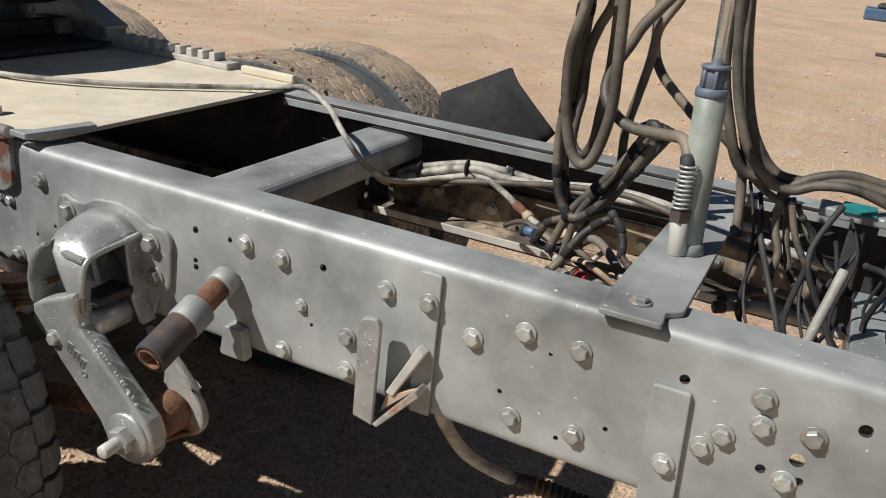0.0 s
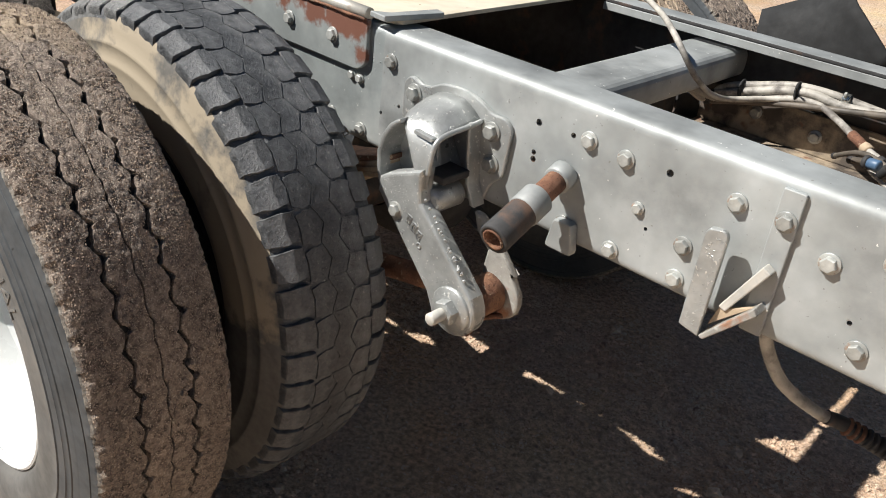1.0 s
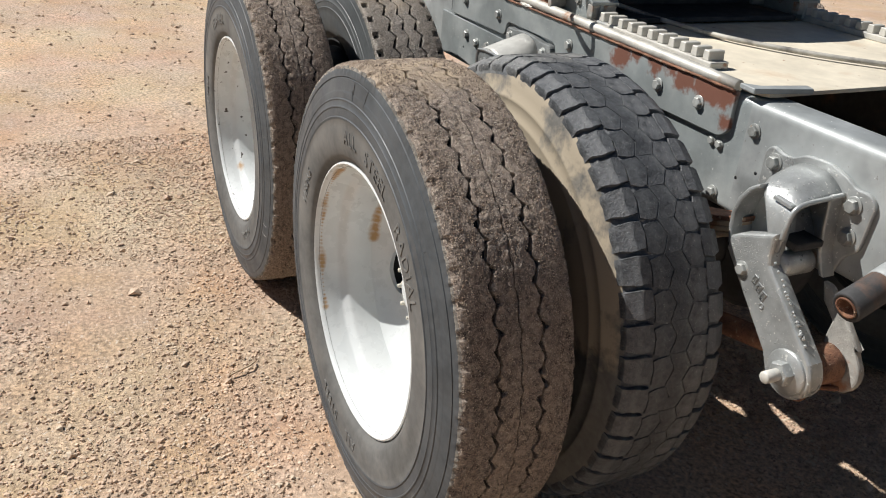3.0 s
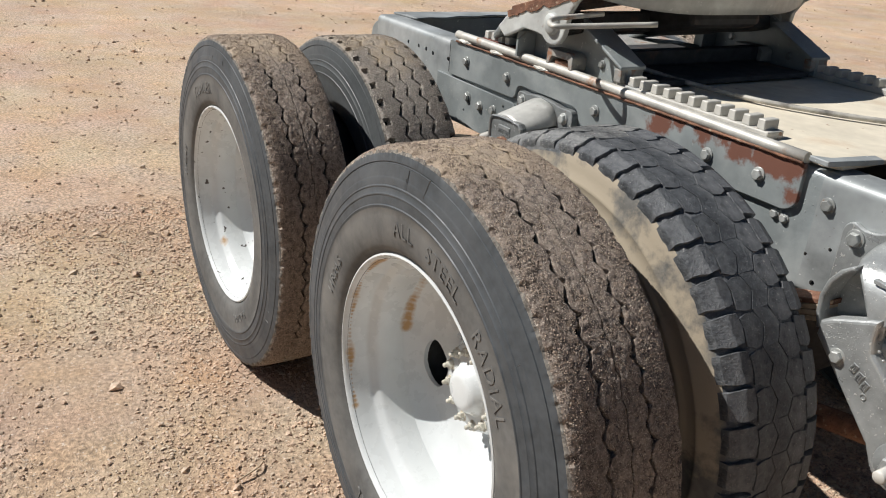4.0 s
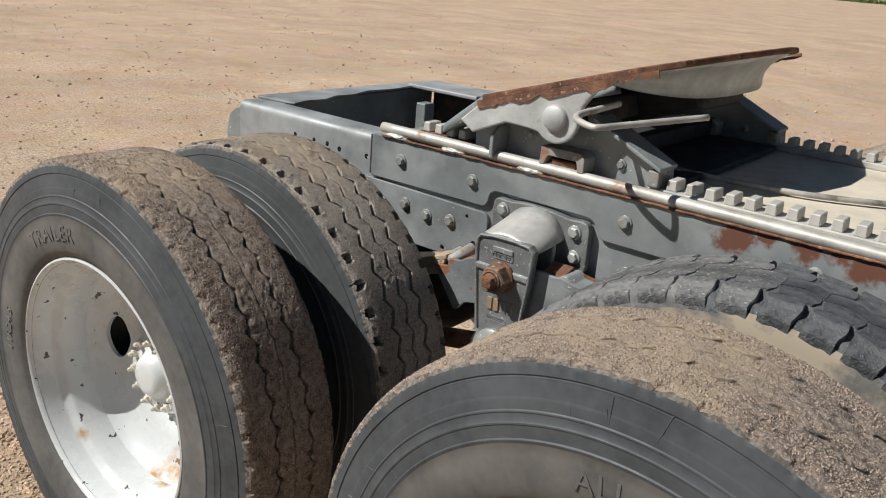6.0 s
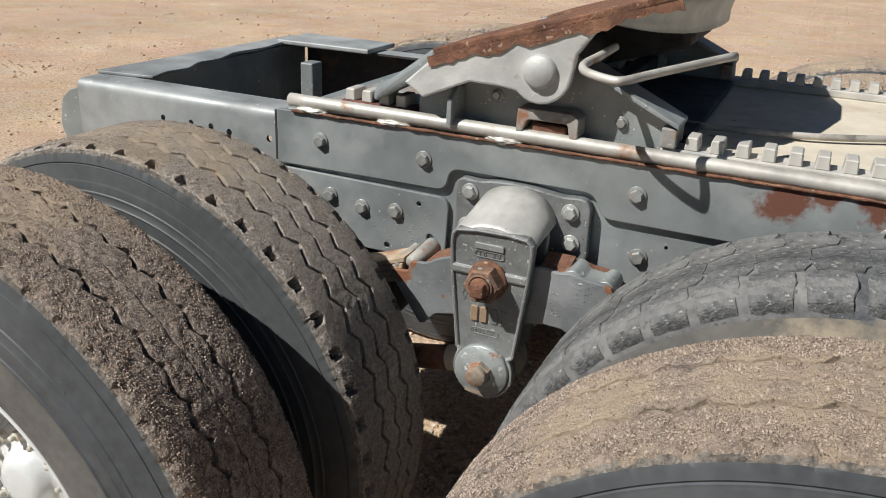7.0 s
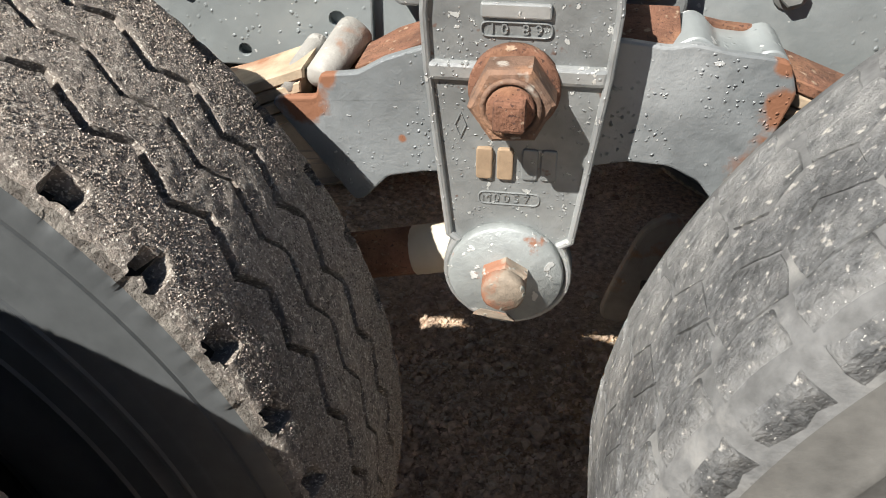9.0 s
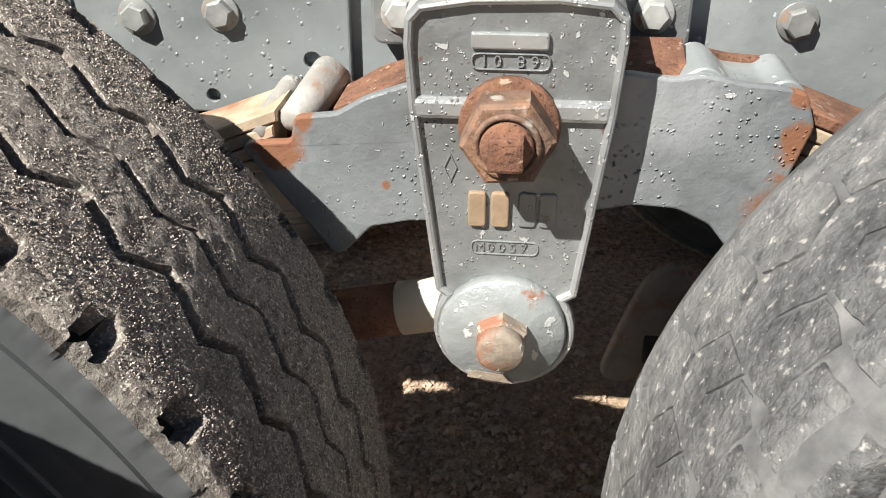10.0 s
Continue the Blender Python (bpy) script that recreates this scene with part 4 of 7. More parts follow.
tool = bmesh.new()
for x, z, r in HOLES:
    rod_bm((x, -0.50, z), (x, -0.40, z), r / 1000, None, 14, tool, 0.0002)
near_me = cut(near_me, tool)
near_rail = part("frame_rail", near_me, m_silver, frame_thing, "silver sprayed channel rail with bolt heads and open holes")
bm = bmesh.new()
bm.from_mesh(near_me)
for x in (-0.545, 0.925):
    bmesh.ops.bisect_plane(bm, geom=bm.verts[:] + bm.edges[:] + bm.faces[:], plane_co=(x, 0, 0), plane_no=(1, 0, 0))
bm.to_mesh(near_me)
bm.free()
far_me = to_mesh(channel(-1.03, 5.2, -WEB, -1), "frame_rail")
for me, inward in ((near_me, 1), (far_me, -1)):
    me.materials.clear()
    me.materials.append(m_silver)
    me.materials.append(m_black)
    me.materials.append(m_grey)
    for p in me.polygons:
        # Inward faces go black: grimy steel plus the channels' shade put into colour.
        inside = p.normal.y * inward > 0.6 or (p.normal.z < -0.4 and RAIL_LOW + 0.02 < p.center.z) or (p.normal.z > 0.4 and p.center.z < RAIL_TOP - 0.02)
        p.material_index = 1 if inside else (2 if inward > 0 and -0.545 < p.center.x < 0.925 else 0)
    me.polygons.foreach_set("use_smooth", [True] * len(me.polygons))
    me.set_sharp_from_angle(angle=radians(28))
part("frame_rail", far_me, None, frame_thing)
BOLTS = ((1.521, 0.999, 0), (1.723, 1.000, 0), (1.878, 0.966, 0), (1.960, 1.001, 0), (2.045, 0.998, 0), (2.055, 0.861, 0), (1.955, 0.854, 0), (1.529, 0.829, 0), (2.233, 0.912, 0), (2.256, 0.940, 0),
         (2.301, 0.971, 0), (2.364, 0.978, 0), (2.295, 1.011, 0), (2.344, 0.901, 0), (1.657, 0.895, 0), (1.658, 0.833, 0), (1.563, 0.925, 1), (1.445, 1.006, 0), (1.424, 0.836, 0), (0.950, 1.007, 0),
         (0.870, 0.832, 0), (0.858, 0.945, 1), (0.833, 0.947, 1), (0.238, 0.902, 0), (0.10, 0.86, 0), (0.77, 0.84, 0))
for x, z, k in BOLTS:
    part("bolt", (bolt_m, bolt_s)[k], m_rust if x < 0.94 else m_bolt, near_rail, m=pose(x, WEB, z, 0, rng.uniform(0, 60), 0))
# outer doubler along the rail, stepped up over the middle hanger
o = rounded([(-0.540, 0.962), (-0.148, 0.966), (-0.140, 1.012), (0.148, 1.011), (0.164, 0.967), (0.86, 0.966), (0.884, 0.985), (0.884, 1.078), (-0.540, 1.078)], [0.004, 0.02, 0.03, 0.03, 0.02, 0.02, 0.02, 0.004, 0.004], 5)
doubler = part("doubler_plate", prism_bm(o, "y", WEB - 0.0125, WEB - 0.0005, 0.002), m_patch, frame_thing, "grey painted doubler plate with rust-red patches")
for x, z in ((0.224, 1.022), (-0.196, 1.022), (-0.432, 1.024), (0.778, 1.021), (0.628, 1.021)):
    part("bolt", bolt_m, m_bolt, doubler, m=pose(x, WEB - 0.0125, z, 0, rng.uniform(0, 60), 0))
o = rounded([(-0.62, 0.806), (-0.144, 0.808), (-0.140, 0.950), (-0.62, 0.955)], [0.004, 0.012, 0.025, 0.004], 5)
me = to_mesh(prism_bm(o, "y", WEB - 0.0105, WEB - 0.0005, 0.002), "gusset_plate")
tool = bmesh.new()
for x, z, r in ((-0.178, 0.860, 8.5), (-0.276, 0.824, 7), (-0.205, 0.927, 5.5), (-0.43, 0.86, 5)):
    rod_bm((x, -0.50, z), (x, -0.40, z), r / 1000, None, 16, tool, 0.0002)
gusset = part("gusset_plate", cut(me, tool), m_grey, frame_thing)
for x, z in ((-0.411, 0.910), (-0.335, 0.897), (-0.257, 0.902)):
    part("bolt", bolt_m, m_bolt, gusset, m=pose(x, WEB - 0.0105, z, 0, rng.uniform(0, 60), 0))
# Black strip drawn for the shadow gap at the doubler's left edge.
part("edge_weld", box_bm((-0.5475, -0.4405, 0.966), (-0.5405, -0.4305, 1.074), 0.002), m_black, frame_thing)
# straps and small brackets on the rail
strap = part("strap", prism_bm(rounded([(1.784, 0.806), (1.820, 0.806), (1.820, 1.054), (1.784, 1.054)], 0.004, 2), "y", WEB - 0.008, WEB - 0.0005, 0.002), m_silver, frame_thing)
part("bolt", bolt_m, m_bolt, strap, m=pose(1.803, WEB - 0.008, 1.004, 0, 20, 0))
strap2 = part("strap", prism_bm(rounded([(2.166, 0.745), (2.219, 0.745), (2.206, 0.988), (2.154, 0.988)], 0.004, 2), "y", WEB - 0.009, WEB - 0.0005, 0.002), m_silver, frame_thing)
part("bolt", bolt_m, m_bolt, strap2, m=pose(2.190, WEB - 0.009, 0.871, 0, 10, 0))
part("bolt", bolt_m, m_bolt, strap2, m=pose(2.194, WEB - 0.009, 0.778, 0, 25, 0))
bm = prism_bm(rounded([(1.702, 0.786), (1.738, 0.778), (1.741, 0.960), (1.734, 0.970), (1.709, 0.966), (1.704, 0.955)], [0.003, 0.003, 0.006, 0.006, 0.006, 0.004], 3), "y", -0.476, -0.464, 0.0025)
for v in bm.verts:
    v.co += Vector((0.0012, 0.0008, 0.0012)) * noise.noise(v.co * 60)
part("bracket", bm, m_castsilver, frame_thing, "worn silver upright bracket plate with rusty edges")
hook = part("hook_bracket", prism_bm([(1.738, 0.780), (1.747, 0.777), (1.817, 0.858), (1.809, 0.868)], "y", -0.474, -0.431, 0.002), m_rustpaint, frame_thing, "silver hook bracket with rusty broken edges")
part("blade", prism_bm([(1.751, 0.838), (1.764, 0.834), (1.813, 0.925), (1.799, 0.933)], "y", -0.460, -0.4385, 0.002), m_rack, hook, "chipped pale blade with rust")
part("web", prism_bm([(1.742, 0.797), (1.754, 0.842), (1.764, 0.838), (1.806, 0.862)], "y", -0.456, -0.448, 0.001), m_tan, hook)
# cross members
cross = prism_bm(rounded([(1.195, 0.955), (1.338, 0.955), (1.338, 1.030), (1.195, 1.030)], 0.028, 5), "y", -0.418, 0.418, 0.0)
part("cross_member", cross, m_silver, frame_thing, "silver box cross member between the rails")
cross = prism_bm(rounded([(1.86, 0.815), (1.99, 0.815), (1.99, 0.845), (1.86, 0.845)], 0.006, 3), "y", -0.418, 0.418, 0.0)
part("cross_member", cross, m_tan, frame_thing)
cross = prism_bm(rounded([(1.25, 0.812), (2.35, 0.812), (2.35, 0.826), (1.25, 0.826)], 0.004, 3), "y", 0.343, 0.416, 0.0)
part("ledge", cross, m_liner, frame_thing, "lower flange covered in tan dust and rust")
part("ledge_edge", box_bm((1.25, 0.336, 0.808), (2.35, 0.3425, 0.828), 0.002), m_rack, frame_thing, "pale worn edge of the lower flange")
# Added plate stands for the far rail's sunlit lower web, tan and rusty.
liner = part("liner_plate", box_bm((1.25, 0.411, 0.8265), (2.36, 0.4185, 0.925), 0.003), m_liner, frame_thing, "added tan and rusty plate for the far rail's sunlit lower web")
for x, z in ((1.40, 0.885), (1.556, 0.872), (1.757, 0.866), (1.95, 0.875), (2.12, 0.88)):
    part("bolt", bolt_m, m_rust, liner, m=pose(x, 0.411, z, 0, rng.uniform(0, 60), 0))
part("flange_lip", box_bm((0.95, 0.3385, 1.043), (2.6, 0.3415, 1.0625), 0.001), m_silver, frame_thing, "folded lip under the far rail's flange")
# Added block: stops sun that would reach the ground past the deck edge.
part("driveline_bracket", box_bm((1.14, -0.14, 0.70), (1.20, 0.38, 0.94), 0.01), m_black, frame_thing, "black block added to stop sun under the box cross member")
o = rounded([(2.062, -0.448), (2.150, -0.446), (2.146, -0.405), (2.167, -0.385), (2.167, 0.26), (2.067, 0.26), (2.057, -0.37)], 0.006, 3)
pole_plate = part("mounting_plate", prism_bm(o, "z", 1.0715, 1.081, 0.002), m_silver, frame_thing, "grey cross plate bolted over the rail")
part("bolt", hex_bolt(0.012, 0.010, True), m_bolt, pole_plate, m=pose(2.107, -0.395, 1.081, -90, 0, 0))
# The member at x -0.53 is invented; its raised top blocks a sun sliver.
for x0, x1, z0 in ((-1.095, -1.035, 0.84), (-0.53, -0.455, 1.0)):
    part("cross_member", box_bm((x0, -0.418, z0), (x1, 0.418, 1.066 if x0 < -0.6 else 1.0775), 0.004), m_grey, frame_thing)
tail = prism_bm(rounded([(-1.125, -0.36), (-0.965, -0.335), (-0.985, -0.27), (-0.975, -0.20), (-1.01, -0.12), (-1.0, -0.05), (-1.035, 0.06), (-1.02, 0.18), (-1.04, 0.30), (-0.98, 0.43), (-1.10, 0.44)], 0.012, 3), "z", 1.0715, 1.079, 0.002)
part("tail_plate", tail, m_silver, frame_thing)
part("tail_plate", box_bm((-1.06, 0.30, 1.0715), (-0.74, 0.47, 1.086), 0.004), m_silver, frame_thing)
part("tail_end", prism_bm(rounded([(-1.113, 0.86), (-1.113, 1.045), (-1.15, 1.042), (-1.185, 1.015), (-1.20, 0.95), (-1.17, 0.88)], 0.015, 3), "y", -0.418, -0.402, 0.003), m_grey, frame_thing)
part("post", box_bm((-0.83, 0.08, 0.84), (-0.79, 0.13, 1.07), 0.004), m_grey, frame_thing)
# welded pipe on the doubler
pipe = part("edge_pipe", tube_bm([(-0.510, -0.434, 1.099), (-0.2, -0.435, 1.098), (0.3, -0.435, 1.094), (0.880, -0.435, 1.088)], 0.0135, 14, 4), m_pipe, frame_thing, "worn silver pipe with rust welded along the deck edge")
bead = tube_bm([(-0.50, -0.4455, 1.0795), (0.0, -0.4455, 1.0795), (0.88, -0.4455, 1.0785)], 0.0035, 6, 60)
for v in bead.verts:
    v.co += Vector((0, 0.0016, 0.0016)) * noise.noise(v.co * 140) + Vector((0, 0.0006, 0.0008)) * noise.noise(v.co * 40)
part("weld_bead", bead, m_rust, pipe, "ragged rusty weld bead")
for x in (-0.45, -0.26, -0.03):
    bm = bmesh.new()
    bmesh.ops.create_icosphere(bm, subdivisions=4, radius=1.0)
    for v in bm.verts:
        v.co = Vector((x - 0.005 + 0.038 * v.co.x, -0.4405 + 0.0105 * v.co.y, 1.0835 + 0.0075 * v.co.z)) + v.co * (0.0032 * noise.noise(v.co * 2.3 + Vector((x * 9, 0, 0))) + 0.0016 * noise.noise(v.co * 7))
    for f in bm.faces:
        f.smooth = True
    part("weld_tab", bm, m_pipe, pipe)

# ---- deck, slider rails and fifth wheel ----
deck = thing("deck_plate", "cream painted steel deck plate with rust stains across the frame rails", "deck")
o = rounded([(-0.46, -0.415), (0.905, -0.415), (0.940, -0.40), (0.945, 0.30), (0.93, 0.44), (-0.46, 0.44)], 0.008, 2)
part("plate", prism_bm(o, "z", 1.0755, 1.0855, 0.002), m_deck, deck)
part("corner_lip", prism_bm(rounded([(0.885, -0.44), (0.935, -0.445), (0.965, -0.30), (0.935, -0.29), (0.915, -0.41)], 0.004, 2), "z", 1.086, 1.098, 0.002), m_silver, deck, "silver folded corner lip")
part("far_lip", box_bm((0.75, 0.405, 1.086), (0.93, 0.425, 1.108), 0.004), m_deck, deck)
part("rear_apron", prism_bm([(-0.46, -0.41), (-0.10, -0.41), (-0.10, 0.41), (-0.46, 0.41)], "z", 1.086, 1.094, 0.001), m_rustpaint, deck, "rust-stained rear apron")


def tooth_mesh():
    bm = prism_bm([(-0.012, 0), (0.012, 0), (0.010, 0.024), (-0.010, 0.024)], "y", -0.024, 0.024, 0.002, 1)
    return to_mesh(bm, "tooth")


tooth = tooth_mesh()
for y, x0, x1 in ((-0.375, 0.275, 0.748), (0.43, 0.24, 0.705)):
    rack = thing("slider_rack", "cream painted toothed slider rack welded on the deck", "slide rail", "slider racks")
    part("base_bar", box_bm((x0 - 0.03, y - 0.028, 1.086), (x1, y + 0.028, 1.104), 0.003), m_rack, rack)
    n = int((x1 - x0) / 0.0425)
    for i in range(n):
        part("tooth", tooth, m_rack, rack, m=pose(x0 + 0.022 + i * 0.0425, y, 1.1035))
rack = thing("slider_rack", "rusty toothed slider rack behind the fifth wheel", "slide rail", "slider racks")
part("base_bar", box_bm((-0.405, -0.408, 1.0943), (-0.245, -0.354, 1.108), 0.003), m_redrust, rack)
for i in range(4):
    part("tooth", tooth, m_redrust, rack, m=pose(-0.385 + i * 0.0385, -0.381, 1.1075))


def fifth_wheel():
    f = thing("fifth_wheel", "grey fifth wheel coupling with a rusty top plate, tilted nose up", "coupling")
    at = pose(0.04, 0.0, 1.225, 0, -17, 0)
    half = [(-0.20, -0.20), (-0.20, -0.468), (0.10, -0.475), (0.19, -0.45), (0.262, -0.37), (0.315, -0.23), (0.345, -0.08)]
    o = half[1:] + [(x, -y) for x, y in half[::-1][:-1]] + [(-0.20, 0.20), (-0.03, 0.065), (0.01, 0.0), (-0.03, -0.065), (-0.20, -0.20)]
    bm = prism_bm(o, "z", 0.064, 0.078, 0.003)
    for v in bm.verts:
        if v.co.z > 0.07:
            v.co.z += 0.002 * noise.noise(v.co * 20)
    part("top_plate", bm, m_rust, f, "rusted worn top plate", m=at)
    for s in (-1, 1):
        own = bmesh.new()
        v = [own.verts.new(p) for p in ((-0.20, s * 0.20, 0.078), (-0.20, s * 0.468, 0.078), (-0.36, s * 0.43, 0.024), (-0.48, s * 0.25, 0.018), (-0.20, s * 0.20, 0.040), (-0.20, s * 0.468, 0.040), (-0.37, s * 0.43, 0.0), (-0.49, s * 0.25, -0.002))]
        for q in ((0, 1, 2, 3), (4, 5, 6, 7), (0, 1, 5, 4), (1, 2, 6, 5), (2, 3, 7, 6), (3, 0, 4, 7)):
            own.faces.new([v[i] for i in q])
        bmesh.ops.recalc_face_normals(own, faces=own.faces)
        bmesh.ops.bevel(own, geom=list(own.edges), offset=0.010, segments=3, profile=0.5, affect="EDGES")
        part("ramp", own, m_grey, f, m=at)
        o = [(-0.20, 0.062), (-0.27, 0.03), (-0.24, -0.005), (-0.14, 0.006), (-0.085, -0.012)] + arc(-0.005, -0.002, 0.056, 205, 335, 8) + [(0.065, 0.014), (0.10, 0.042), (0.16, 0.056), (0.25, 0.062)]
        part("side_skirt", prism_bm(o, "y", s * 0.466 - 0.009, s * 0.466 + 0.009, 0.004), m_apron, f, m=at)
        edge = [(-0.21 + 0.46 * i / 40, 0.066) for i in range(41)]
        edge += [(x, 0.058 - 0.016 * abs(noise.noise((x * 14, s, 0.5))) - 0.010 * abs(noise.noise((x * 55, s, 2.5)))) for x, _ in edge[::-1]]
        part("rust_edge", prism_bm(edge, "y", s * 0.4765 - 0.002, s * 0.4765 + 0.002, 0.0), m_rust, f, "ragged rusty edge of the top plate", m=at)
        part("pivot_boss", rod_bm((-0.004, s * 0.45, 0.0), (-0.004, s * 0.488, 0.0), 0.030, None, 20, None, 0.006), m_apron, f, m=at)
    vs, fs = [], []
    rows = 24
    for i in range(rows + 1):
        y = -0.44 + 0.88 * i / rows
        k = abs(y) / 0.44
        tx = 0.335 - 0.17 * k ** 2
        bx, bz = 0.245 - 0.12 * k ** 2, -0.015 + 0.070 * k ** 3
        for t in np.linspace(0, 1, 6):
            bow = 0.035 * math.sin(math.pi * t)
            vs.append((tx + (bx - tx) * t - bow * 0.5, y, 0.063 + (bz - 0.063) * t + bow * 0.3))
    for i in range(rows):
        for j in range(5):
            a = i * 6 + j
            fs.append((a, a + 1, a + 7, a + 6))
    apron = part("front_apron", mesh("front_apron", vs, fs, True), m_apron, f, "worn grey flared front apron", m=at)
    sol = apron.modifiers.new("thick", "SOLIDIFY")
    sol.thickness = 0.010
    part("lock_housing", box_bm((-0.02, -0.14, -0.04), (0.20, 0.14, 0.06), 0.02), m_black, f, m=at)
    part("cross_beam", box_bm((-0.05, -0.40, -0.03), (0.03, 0.40, 0.03), 0.01), m_black, f, m=at)
    pts = [(0.142, -0.39, 1.266), (0.136, -0.47, 1.260), (0.128, -0.535, 1.254), (0.142, -0.570, 1.249), (0.188, -0.598, 1.246), (0.210, -0.592, 1.247), (0.245, -0.53, 1.253), (0.343, -0.385, 1.271)]
    part("release_handle", tube_bm(pts, 0.0072, 10, 6), m_pipe, f, "bent steel release handle with rust")
    for y, s in ((-0.385, -1), (0.40, 1)):
        o = rounded([(-0.235, 1.0915), (0.275, 1.0915), (0.272, 1.145), (0.15, 1.205), (0.06, 1.25), (0.0, 1.255), (-0.07, 1.215), (-0.16, 1.17), (-0.235, 1.155)], 0.008, 3)
        b = part("pedestal", prism_bm(o, "y", y - 0.007, y + 0.007, 0.002), m_grey, f, "grey pedestal bracket")
        cover = prism_bm([(0.10, 1.232), (0.275, 1.150), (0.275, 1.141), (0.10, 1.222)], "y", y - 0.035, y + 0.055, 0.002)
        part("sloped_cover", cover, m_grey, b)
        part("end_block", box_bm((0.245, y - 0.03, 1.106), (0.272, y + 0.05, 1.142), 0.003), m_rustpaint, b)
        c = prism_bm(rounded([(-0.01, 1.15), (0.09, 1.15), (0.105, 1.14), (0.105, 1.105), (0.09, 1.105), (0.085, 1.13), (0.01, 1.13), (0.0, 1.105), (-0.012, 1.105)], 0.004, 2), "y", y - 0.06, y - 0.008, 0.002)
        part("clamp", c, m_rustpaint, b, "rusty spring clamp")
        part("clamp_block", box_bm((0.015, y - 0.05, 1.095), (0.08, y - 0.008, 1.122), 0.004), m_rust, b)
        part("lug", prism_bm([(y - 0.075, 1.100), (y - 0.01, 1.100), (y - 0.01, 1.165), (y - 0.045, 1.172), (y - 0.075, 1.15)], "x", -0.145, -0.135, 0.002), m_grey, b)
        for x, z in ((-0.07, 1.155), (0.17, 1.135)):
            part("bolt", bolt_s, m_bolt, b, m=pose(x, y - 0.007, z))
    part("slide_base", prism_bm([(-0.22, -0.30), (0.28, -0.30), (0.28, 0.36), (-0.22, 0.36)], "z", 1.0915, 1.106, 0.003), m_black, f)
    part("brace", box_bm((0.05, -0.34, 1.106), (0.09, 0.39, 1.15), 0.004), m_black, f)
    return f


fifth_wheel()
air_line = thing("air_line", "dusty white air line lying across the deck", "hose")
part("hose", tube_bm([(0.10, -0.28, 1.13), (0.24, -0.19, 1.105), (0.36, -0.15, 1.0975), (0.52, -0.11, 1.0975), (0.70, 0.0, 1.0975), (0.86, 0.16, 1.0975), (0.93, 0.225, 1.10), (1.02, 0.225, 1.115), (1.12, 0.195, 1.135), (1.228, 0.13, 1.12), (1.308, 0.06, 1.10), (1.352, 0.035, 1.073), (1.370, 0.05, 1.042), (1.376, 0.08, 1.016), (1.374, 0.18, 0.963), (1.382, 0.28, 0.937), (1.46, 0.34, 0.95), (1.60, 0.362, 0.967)], 0.0068, 10, 8), m_greyhose, air_line)


# ---- suspension ----
def ring_bm(outer, inner, lo, hi, bm=None):
    """A frame between two outlines of equal length in x, z; from y lo (front) to hi."""
    own = bmesh.new()
    n = len(outer)
    v = [[own.verts.new((p[0], y, p[1])) for p in o] for y in (lo, hi) for o in (outer, inner)]
    for i in range(n):
        j = (i + 1) % n
        own.faces.new((v[0][i], v[0][j], v[1][j], v[1][i]))
        own.faces.new((v[2][i], v[2][j], v[3][j], v[3][i]))
        own.faces.new((v[0][i], v[0][j], v[2][j], v[2][i]))
        own.faces.new((v[1][i], v[1][j], v[3][j], v[3][i]))
    bmesh.ops.recalc_face_normals(own, faces=own.faces)
    bmesh.ops.bevel(own, geom=[e for e in own.edges if all(abs(w.co.y - lo) < 1e-6 for w in e.verts) and any(len(e.link_faces) == 2 and abs(f.normal.y) < 0.5 for f in e.link_faces)], offset=min(0.0035, abs(hi - lo) * 0.4), segments=2, profile=0.5, affect="EDGES")
    return join(bm, own)


def inset(o, d):
    """The outline moved inwards by d; o runs clockwise or not."""
    n = len(o)
    area = sum(o[i][0] * o[(i + 1) % n][1] - o[(i + 1) % n][0] * o[i][1] for i in range(n))
    s = 1 if area > 0 else -1
    out = []
    for i in range(n):
        a, p, c = Vector(o[i - 1]), Vector(o[i]), Vector(o[(i + 1) % n])
        e1, e2 = (p - a), (c - p)
        n1, n2 = Vector((-e1.y, e1.x)) * s, Vector((-e2.y, e2.x)) * s
        nn = (n1.normalized() + n2.normalized())
        out.append(tuple(p + nn.normalized() * d / max(0.5, nn.length / 2)))
    return out


def lower(points):
    """The hanger's outline, in x and z, at its true height."""
    return [(x, 0.699 + 0.93 * (z - 0.711)) for x, z in points]


HANGER_OUT = Vector((0.005, -0.029, 0.014))


